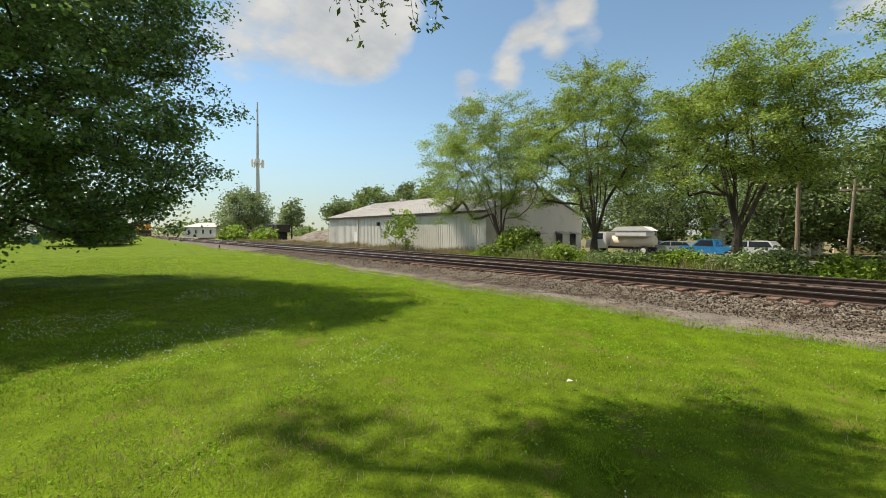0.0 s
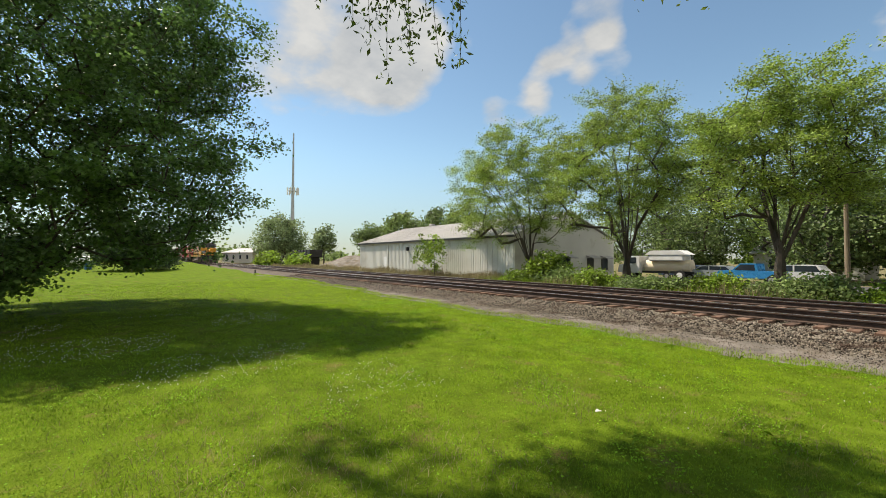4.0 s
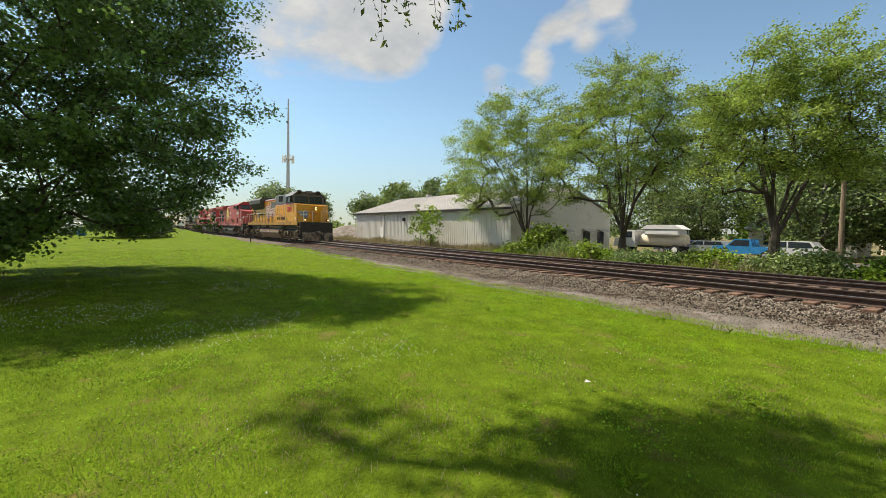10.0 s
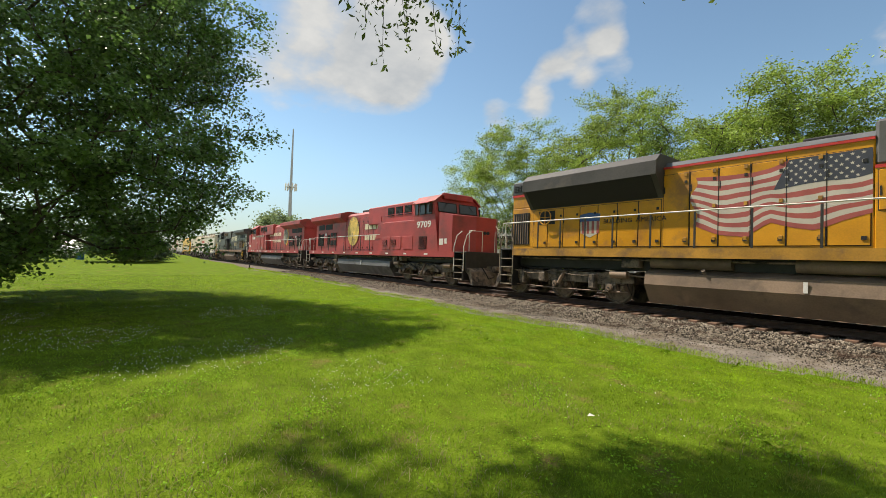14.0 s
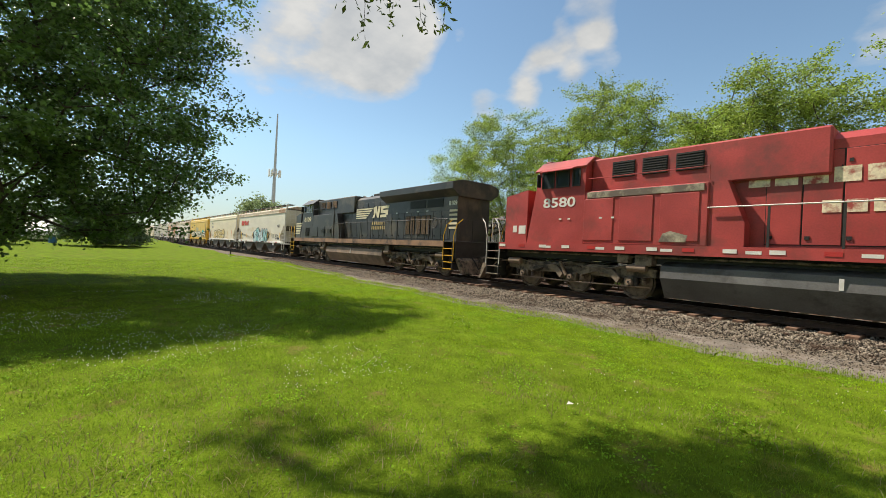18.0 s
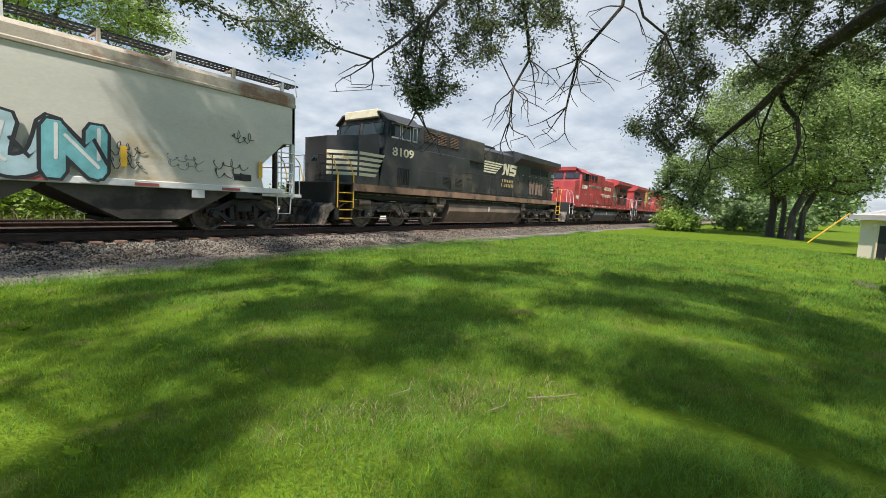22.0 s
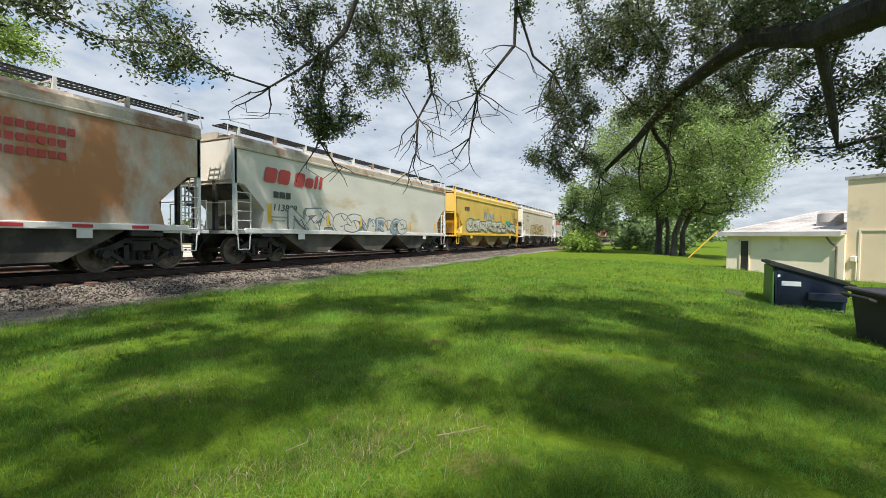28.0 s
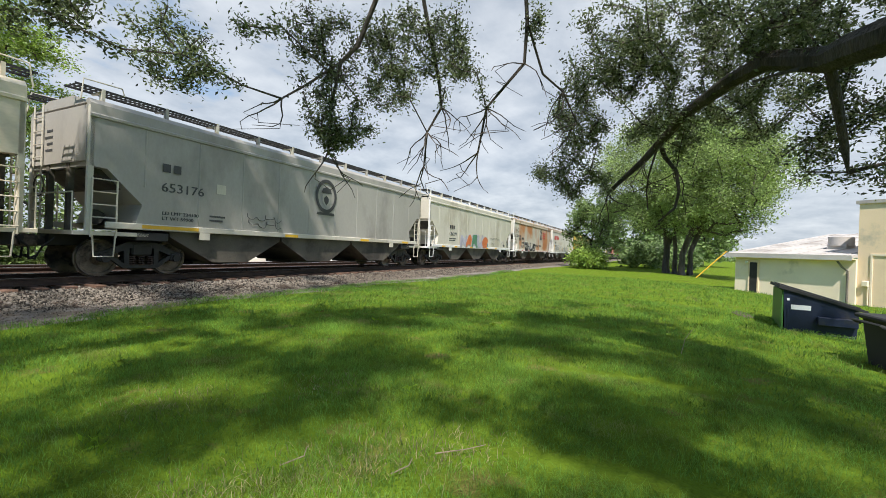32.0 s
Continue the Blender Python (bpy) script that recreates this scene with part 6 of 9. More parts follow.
    # fallen twigs on the grass
    for k, pts in enumerate((((3.36, 1.84), (3.5, 1.68), (3.62, 1.58)), ((3.0, 1.95), (3.12, 1.9), (3.2, 1.92)), ((8.17, 0.17), (8.6, 0.1), (9.0, -0.05)), ((2.75, 2.6), (2.9, 2.55), (3.0, 2.62)))):
        z = 0.035
        st = [(x, y, float(lawn_z(np.array(x), np.array(y))) + z + (0.16 * j if k == 2 else 0.008 * j)) for j, (x, y) in enumerate(pts)]
        solid("fallen_twig", Shape().tube(st, [0.0045, 0.004, 0.0025], 6), "wood_pole", "pale bare fallen twig lying on the grass", "twig", "fallen twigs")
    lf = Shape().add([(-2.61, 4.02, -0.33), (-2.57, 4.05, -0.32), (-2.57, 4.1, -0.33), (-2.62, 4.07, -0.31)], [(0, 1, 2, 3)])
    solid("fallen_leaf", lf, "rail_white", "pale dry leaf lying on the lawn", "leaf")


build_overhead_tree()
build_west_overhang()
build_yard()


# ---- the train: four locomotives and a string of covered hoppers ----
SPEED, GAIN = 11.245, 0.01218


def run(t):
    """How far the train has gone at t seconds."""
    return SPEED * t + 0.5 * GAIN * (t - 13) ** 2


CONSIST, WHEELS = [], []
WHEEL_MESH = {}


def wheelset(parent, x, r, z=0.0):
    """Two flanged wheels on an axle, turning about y."""
    if r not in WHEEL_MESH:
        sh = Shape()
        for s in (-1, 1):
            y = s * (GAUGE / 2 + 0.035)
            prof = [(0.13, y - s * 0.07), (r + 0.028, y - s * 0.07), (r + 0.028, y - s * 0.045), (r, y - s * 0.03), (r - 0.004, y + s * 0.065), (r - 0.07, y + s * 0.065), (r - 0.085, y + s * 0.02), (0.17, y + s * 0.005), (0.16, y + s * 0.075), (0.0, y + s * 0.075)]
            n = 28
            vs = [(a * math.cos(2 * math.pi * k / n), b, a * math.sin(2 * math.pi * k / n)) for a, b in prof for k in range(n)]
            fs = [(i * n + k, i * n + (k + 1) % n, (i + 1) * n + (k + 1) % n, (i + 1) * n + k) for i in range(len(prof) - 1) for k in range(n)]
            sh.add(vs, fs)
            for k in range(3):
                a = 2 * math.pi * k / 3
                sh.cyl((0.10 * math.cos(a), y + s * 0.07, 0.10 * math.sin(a)), (0.10 * math.cos(a), y + s * 0.1, 0.10 * math.sin(a)), 0.022, n=6)
        sh.cyl((0, -0.75, 0), (0, 0.75, 0), 0.08, n=10)
        me = sh.mesh("wheelset", MAT["running_gear"])
        me.materials.append(MAT["wheel_tread"])
        for p in me.polygons:
            c = p.center
            if r - 0.01 < math.hypot(c.x, c.z) < r + 0.01:
                p.material_index = 1
        WHEEL_MESH[r] = me
    ob = new("wheelset", WHEEL_MESH[r])
    ob.parent, ob.location = parent, (x, 0, r + z)
    WHEELS.append((ob, x, r))
    return ob


def loco_truck(parent, xs, style, flip):
    """A three-axle truck: side frames, journals, springs, brake gear; its wheelsets turn."""
    x0, x1 = min(xs), max(xs)
    mid = sum(xs) / 3
    q = new("truck", None)
    sh = Shape(flip)
    for s in (-1, 1):
        y0, y1 = s * 0.98, s * 1.16
        top = [(x0 - 0.75, 0.92), (x0 - 0.3, 0.98), (mid - 0.7, 0.98), (mid - 0.3, 0.86), (mid + 0.3, 0.86), (mid + 0.7, 0.98), (x1 + 0.3, 0.98), (x1 + 0.75, 0.92)]
        low = [(x1 + 0.75, 0.70), (x1 + 0.3, 0.66), (x1 - 0.4, 0.60), (mid + 0.5, 0.64), (mid - 0.5, 0.64), (x0 + 0.4, 0.60), (x0 - 0.3, 0.66), (x0 - 0.75, 0.70)]
        sh.prism(top + low, "y", y0, y1)
        for x in xs:
            sh.box(x - 0.2, x + 0.2, s * 1.0, s * 1.22, 0.38, 0.68, 0.03)
            sh.cyl((x, s * 1.0, 0.52), (x, s * 1.27, 0.52), 0.13, n=12)
            for dx in (-0.34, 0.34):
                sh.cyl((x + dx, s * 1.08, 0.45), (x + dx, s * 1.08, 0.78), 0.07, n=8)
        if style == "ge":
            for a, b in ((xs[0], mid), (mid, xs[-1])):
                m2 = (a + b) / 2
                sh.prism([(m2 - 0.75, 0.62), (m2 - 0.5, 0.86), (m2 + 0.1, 0.94), (m2 + 0.65, 0.70), (m2 + 0.6, 0.60), (m2 + 0.05, 0.78), (m2 - 0.4, 0.70), (m2 - 0.65, 0.46)], "y", s * 1.18, s * 1.30)
        else:
            for x in (xs[0] - 0.62, xs[-1] + 0.62):
                sh.box(x - 0.12, x + 0.12, s * 1.1, s * 1.34, 0.45, 0.95, 0.03)
            sh.box(mid - 0.7, mid - 0.4, s * 1.12, s * 1.36, 0.55, 0.92, 0.04)
    sh.box(mid - 0.5, mid + 0.5, -1.0, 1.0, 0.7, 1.05, 0.05)
    me = sh.mesh("truck", MAT["running_gear"])
    q.name = "truck"
    ob = new("truck", me)
    bpy.data.objects.remove(q)
    ob.parent = parent
    tagged(ob, "dusty cast steel three-axle truck")
    for s in (-1, 1):
        for x in (xs[0] + 0.35, xs[-1] - 0.25):
            bc = Shape(flip)
            bc.cyl((x - 0.28, s * 1.3, 0.95), (x + 0.28, s * 1.3, 0.95), 0.115, n=12)
            bc.tube([(x + 0.3, s * 1.3, 0.95), (x + 0.9, s * 1.28, 0.9), (x + 1.2, s * 1.25, 0.7)], 0.025, 6)
            part("brake_cylinder", bc, "tank_dust", ob)
    # journal caps, snubbers, sand pipes and a safety chain
    for s in (-1, 1):
        for x in xs:
            jc = part("journal_cap", Shape(flip).cyl((x, s * 1.26, 0.52), (x, s * 1.31, 0.52), 0.10, 0.085, n=12), "tank_dust", ob)
            part("cap_bolt", Shape(flip).cyl((x, s * 1.31, 0.52), (x, s * 1.335, 0.52), 0.03, n=6), "black", jc)
            for dx in (-0.34, 0.34):
                part("coil_spring", Shape(flip).tube([(x + dx + 0.075 * math.cos(k * 0.9), s * 1.08 + 0.075 * math.sin(k * 0.9), 0.56 + 0.3 * k / 34) for k in range(35)], 0.02, 5), "rail_side", ob)
            part("sand_pipe", Shape(flip).tube([(x + 0.45, s * 1.12, 1.05), (x + 0.5, s * 1.05, 0.6), (x + 0.56, s * 0.8, 0.2)], 0.02, 6), "dark", ob)
        part("brake_rod", Shape(flip).tube([(x0 - 0.6, s * 1.2, 0.40), (mid, s * 1.2, 0.36), (x1 + 0.6, s * 1.2, 0.40)], 0.022, 6), "tank_dust", ob)
        part("snubber", Shape(flip).cyl((mid + 0.15, s * 1.27, 0.55), (mid + 0.42, s * 1.27, 1.0), 0.055, n=10), "tank_dust", ob)
        part("chain", Shape(flip).tube([(x0 + (x1 - x0) * k / 14, s * 1.33, 1.02 - 0.16 * math.sin(math.pi * ((k % 7) / 7.0))) for k in range(15)], 0.016, 5), "running_gear", ob)
        part("cable_loom", Shape(flip).tube([(x0 + 0.3, s * 1.0, 1.16), (x0 + 0.9, s * 1.15, 1.02), (mid - 0.2, s * 1.12, 1.08), (mid + 0.6, s * 1.15, 1.0), (x1, s * 1.0, 1.14)], 0.03, 6), "rubber", ob)
    for x in xs:
        wheelset(ob, -x if flip else x, 0.51)
    return ob


def stanchion_rail(parent, pts_low, heights, y, material, flip, rail_mat="rail_white"):
    """A handrail along a walkway: the rail as one part, and each stanchion."""
    part("handrail", Shape(flip).tube([(x, y, z) for x, z in heights], 0.019, 6), rail_mat, parent)
    for x, z0, z1 in pts_low:
        part("stanchion", Shape(flip).box(x - 0.025, x + 0.025, y - 0.012, y + 0.012, z0, z1), material, parent)


def corner_steps(parent, x, y, flip, deck, material, rail_mat, d=1):
    """Four treads in a well at one corner of the deck, with grab rails."""
    s = 1 if y > 0 else -1
    sh = Shape(flip)
    w = 0.62
    sh.box(x, x + 0.035, y, y - s * 0.45, 0.32, deck)
    sh.box(x + w * d, x + w * d + 0.035, y, y - s * 0.45, 0.32, deck)
    sh.box(x, x + w * d, y - s * 0.46, y - s * 0.43, 0.32, deck)
    st = part("step_well", sh, material, parent)
    for k in range(4):
        z = 0.36 + k * (deck - 0.36) / 4.2
        part("tread", Shape(flip).box(x, x + w * d, y + s * 0.005, y - s * (0.12 + 0.08 * k), z, z + 0.03), {"rail_white": "grimy_rail"}.get(rail_mat, rail_mat), st)
    for xx in (x - 0.03 * d, x + (w + 0.06) * d):
        part("grab_rail", Shape(flip).tube([(xx, y, 0.75), (xx, y, deck + 0.25), (xx + 0.16 * d, y - s * 0.03, deck + 0.75), (xx + 0.42 * d, y - s * 0.12, deck + 0.95)], 0.02, 6), rail_mat, parent)


def coupler(parent, x, flip, d=1):
    sh = Shape(flip)
    sh.box(x - 0.35 * d, x + 0.45 * d, -0.12, 0.12, 0.72, 0.98, 0.03)
    sh.box(x + 0.35 * d, x + 0.66 * d, -0.17, 0.10, 0.70, 1.0, 0.05)
    part("coupler", sh, "running_gear", parent)
    for y in (-0.55, 0.5):
        part("air_hose", Shape(flip).tube([(x + 0.1 * d, y, 0.95), (x + 0.35 * d, y, 0.72), (x + 0.42 * d, y * 0.7, 0.42), (x + 0.6 * d, y * 0.45, 0.5)], 0.025, 6), "rubber", parent)


def grille(parent, x0, x1, y, z0, z1, flip, n=8, upright=True, frame_mat="dark", slat_mat="dark"):
    """A louvred opening: dark backing in a frame, with raised slats."""
    s = -1 if y < 0 else 1
    g = part("grille", Shape(flip).box(x0, x1, y, y + s * 0.02, z0, z1), "black", parent)
    sh = Shape(flip)
    for k in range(n):
        if upright:
            a = x0 + (k + 0.5) * (x1 - x0) / n
            sh.box(a - 0.012, a + 0.012, y + s * 0.02, y + s * 0.04, z0 + 0.02, z1 - 0.02)
        else:
            a = z0 + (k + 0.5) * (z1 - z0) / n
            sh.box(x0 + 0.02, x1 - 0.02, y + s * 0.02, y + s * 0.045, a - 0.014, a + 0.014)
    part("slat", sh, slat_mat, g)
    return g


def pane(parent, x0, x1, y, z0, z1, flip, trim):
    """A side window: a rim and a pane set back in it."""
    s = -1 if y < 0 else 1
    w = Shape(flip)
    b = 0.05
    for q in ((x0, x1, z0, z0 + b), (x0, x1, z1 - b, z1), (x0, x0 + b, z0 + b, z1 - b), (x1 - b, x1, z0 + b, z1 - b)):
        w.box(q[0], q[1], y - s * 0.02, y + s * 0.025, q[2], q[3])
    f = part("window_frame", w, trim, parent)
    part("pane", Shape(flip).box(x0 + b, x1 - b, y - s * 0.01, y + s * 0.008, z0 + b, z1 - b), "glass", f)


def loco_base(ob, flip, body, deck, tank, tank_mat, axles, style, sill_mat, end0, end1, rail_mat, step_mat="dark"):
    """Frame, deck, fuel tank, trucks, steps, plates, couplers: what both makes have in common."""
    part("frame", Shape(flip).box(end0 + 0.35, end1 - 0.35, -1.05, 1.05, 1.08, deck - 0.2, 0.03), "dark", ob)
    part("deck", Shape(flip).box(end0 + 0.1, end1 - 0.1, -1.50, 1.50, deck - 0.05, deck, 0.01), "dark", ob)
    for s in (-1, 1):
        part("side_sill", Shape(flip).box(end0 + 0.75, end1 - 0.75, s * 1.46, s * 1.52, deck - 0.26, deck + 0.004), sill_mat, ob)
    t0, t1 = tank
    sec = [(-1.05, 1.18), (1.05, 1.18), (1.36, 1.05), (1.40, 0.72), (1.05, 0.17), (-1.05, 0.17), (-1.40, 0.72), (-1.36, 1.05)]
    part("fuel_tank", Shape(flip).prism(sec, "x", t0, t1), tank_mat, ob, "long angular fuel tank caked with dust")
    loco_truck(ob, axles[:3], style, flip)
    loco_truck(ob, axles[3:], style, flip)
    for s in (-1, 1):
        for x, w, z in ((t1 + 0.25, 0.5, 0.3), (t1 + 0.95, 0.35, 0.24), (t0 - 0.75, 0.55, 0.28)):
            part("equipment_box", Shape(flip).box(x, x + w, s * 1.05, s * 1.38, deck - 0.3 - z, deck - 0.28, 0.02), "running_gear", ob)
        part("train_pipe", Shape(flip).tube([(end0 + 1.0, s * 1.2, deck - 0.34), (end1 - 1.0, s * 1.2, deck - 0.34)], 0.03, 6), "running_gear", ob)
        part("tank_filler", Shape(flip).cyl((t0 + 1.6, s * 1.3, 1.08), (t0 + 1.6, s * 1.42, 1.18), 0.05, n=8), "running_gear", ob)
        part("tank_gauge", Shape(flip).box((t0 + t1) / 2, (t0 + t1) / 2 + 0.08, s * 1.395, s * 1.415, 0.75, 1.0), "rail_white", ob)
    for x, d in ((end1 - 0.74, 1), (end0 + 0.74, -1)):
        for s in (-1, 1):
            corner_steps(ob, x, s * 1.5, flip, deck, step_mat, rail_mat, d)
    for x, d in ((end1, 1), (end0, -1)):
        part("end_plate", Shape(flip).box(x - 0.12 * d, x, -1.42, 1.42, 0.85, deck + 0.02, 0.02), step_mat, ob)
        coupler(ob, x + 0.02 * d, flip, d)
    part("plow", Shape(flip).prism([(end1 - 0.1, 0.95), (end1 + 0.28, 0.75), (end1 + 0.48, 0.14), (end1 + 0.40, 0.12), (end1 + 0.12, 0.6), (end1 - 0.1, 0.75)], "y", -1.35, 1.35), "running_gear", ob)
    part("plow", Shape(flip).prism([(end0 + 0.1, 0.95), (end0 - 0.22, 0.75), (end0 - 0.38, 0.2), (end0 - 0.30, 0.18), (end0, 0.6), (end0 + 0.1, 0.75)], "y", -1.3, 1.3), "running_gear", ob)


def nose_and_cab(ob, flip, xf, xc, xr, xn, zr, zn0, zn1, body, roof_mat, win_z, rake=0.35):
    """A wide nose with a sloped top, a cab with raked windscreen, and its windows. xn: nose front, xf: windscreen foot, xc: roof front, xr: cab rear."""
    n = Shape(flip)
    y1, y2 = 1.46, 0.62
    a = [(xf, -y1, 1.5), (xf, y1, 1.5), (xf, y1, zn1), (xf, -y1, zn1)]
    m = [(xn - 0.75, -y1, 1.5), (xn - 0.75, y1, 1.5), (xn - 0.75, y1, zn0 + 0.08), (xn - 0.75, -y1, zn0 + 0.08)]
    f = [(xn, -y2, 1.55), (xn, y2, 1.55), (xn, y2, zn0), (xn, -y2, zn0)]
    fs = [(0, 1, 5, 4), (1, 2, 6, 5), (2, 3, 7, 6), (3, 0, 4, 7), (4, 5, 9, 8), (5, 6, 10, 9), (6, 7, 11, 10), (7, 4, 8, 11), (8, 9, 10, 11), (0, 3, 2, 1)]
    n.add(a + m + f, fs)
    part("nose", n, body, ob)
    c = Shape(flip)
    y3, zt = 1.05, zr
    ze = win_z[1] + 0.06
    sec_r = [(xr, -y1, 1.5), (xr, y1, 1.5), (xr, y1, ze), (xr, y3, zt - 0.06), (xr, -y3, zt - 0.06), (xr, -y1, ze)]
    sec_f = [(xf, -y1, 1.5), (xf, y1, 1.5), (xc, y1, ze), (xc, y3, zt - 0.06), (xc, -y3, zt - 0.06), (xc, -y1, ze)]
    fs = [(0, 1, 7, 6), (1, 2, 8, 7), (2, 3, 9, 8), (3, 4, 10, 9), (4, 5, 11, 10), (5, 0, 6, 11), (0, 5, 4, 3, 2, 1), (6, 7, 8, 9, 10, 11)]
    if roof_mat == "up_gray":
        zc = 3.5
        xm = xf + (xc - xf) * (zc - 1.5) / (ze - 1.5)
        part("cab", Shape(flip).prism([(xr, 1.5), (xf, 1.5), (xm, zc), (xr, zc)], "y", -y1, y1), body, ob)
        sec_r = [(xr, -y1, zc), (xr, y1, zc)] + sec_r[2:]
        sec_f = [(xm, -y1, zc), (xm, y1, zc)] + sec_f[2:]
        c.add(sec_r + sec_f, fs)
        part("cab_upper", c, roof_mat, ob)
    else:
        c.add(sec_r + sec_f, fs)
        part("cab", c, body, ob)
    r = Shape(flip)
    r.prism([(-1.53, ze - 0.02), (-1.08, zt), (1.08, zt), (1.53, ze - 0.02), (1.50, ze - 0.07), (1.06, zt - 0.055), (-1.06, zt - 0.055), (-1.50, ze - 0.07)], "x", xr - 0.05, xc + 0.16)
    part("cab_roof", r, roof_mat, ob)
    # windscreens lie in the raked front
    for s in (-1, 1):
        z0, z1 = zn1 + 0.1, ze - 0.06
        def at(z):
            return xf + (xc - xf) * (z - 1.5) / (ze - 1.5) + 0.02
        ws = Shape(flip)
        ws.add([(at(z0), s * 0.12, z0), (at(z0), s * 1.25, z0), (at(z1), s * 1.25, z1), (at(z1), s * 0.12, z1),
                (at(z0) + 0.03, s * 0.12, z0), (at(z0) + 0.03, s * 1.25, z0), (at(z1) + 0.03, s * 1.25, z1), (at(z1) + 0.03, s * 0.12, z1)],
               [(0, 1, 2, 3), (4, 5, 6, 7), (0, 1, 5, 4), (1, 2, 6, 5), (2, 3, 7, 6), (3, 0, 4, 7)])
        part("windscreen", ws, "glass", ob)
        rim = Shape(flip)
        rim.tube([(at(z0) + 0.03, s * 0.1, z0), (at(z0) + 0.03, s * 1.28, z0), (at(z1) + 0.03, s * 1.28, z1), (at(z1) + 0.03, s * 0.1, z1), (at(z0) + 0.03, s * 0.1, z0)], 0.022, 5)
        part("windscreen_rim", rim, "black", ob)
        part("wiper", Shape(flip).tube([(at(z1) + 0.06, s * 0.7, z1), (at(z0) + 0.07, s * 0.95, z0 + 0.15)], 0.012, 4), "black", ob)
        w0 = xr + 0.18
        w1 = xc - 0.12
        cut = [(w0, w0 + (w1 - w0) * 0.2), (w0 + (w1 - w0) * 0.27, w0 + (w1 - w0) * 0.62), (w0 + (w1 - w0) * 0.66, w1)]
        for p, q in cut:
            pane(ob, p, q, s * 1.465, win_z[0], win_z[1], flip, {"up_gray": "black", "ns_black": "galv"}.get(roof_mat, "dark"))
        part("awning", Shape(flip).prism([(s * 1.47, ze + 0.01), (s * 1.72, ze - 0.10), (s * 1.72, ze - 0.12), (s * 1.47, ze - 0.03)], "x", w0 + 0.2, w1 - 0.05), roof_mat, ob)
        part("mirror", Shape(flip).box(w1 + 0.02, w1 + 0.06, s * 1.5, s * 1.7, win_z[0] + 0.05, win_z[1] - 0.1, 0.01), "black", ob)


def hood_doors(ob, flip, x0, x1, y, z0, z1, n, body, latch=True):
    """A row of hood doors, each a raised panel with a latch."""
    w = (x1 - x0) / n
    for s in (-1, 1):
        part("door_seam", Shape(flip).box(x0, x1, s * (y - 0.01), s * (y + 0.006), z0 - 0.015, z1 + 0.015), "black", ob)
    for k in range(n):
        a, b = x0 + k * w + 0.016, x0 + (k + 1) * w - 0.016
        for s in (-1, 1):
            d = part("hood_door", Shape(flip).box(a, b, s * y, s * (y + 0.022), z0, z1, 0.008), body, ob)
            if latch and s < 0:
                part("latch", Shape(flip).box(b - 0.14, b - 0.05, s * (y + 0.022), s * (y + 0.045), z0 + 0.12, z0 + 0.2), "black", d)
                part("latch", Shape(flip).box(b - 0.12, b - 0.05, s * (y + 0.022), s * (y + 0.04), z1 - 0.3, z1 - 0.22), "black", d)
                part("hinge", Shape(flip).box(a + 0.01, a + 0.04, s * (y + 0.022), s * (y + 0.032), z1 - 0.55, z1 - 0.35), "black", d)


def lamp_pair(ob, flip, x, y, z, r, material, d=1):
    for yy in (y - r * 1.2, y + r * 1.2):
        part("headlight", Shape(flip).cyl((x, yy, z), (x + 0.05 * d, yy, z), r, n=14), material, ob)


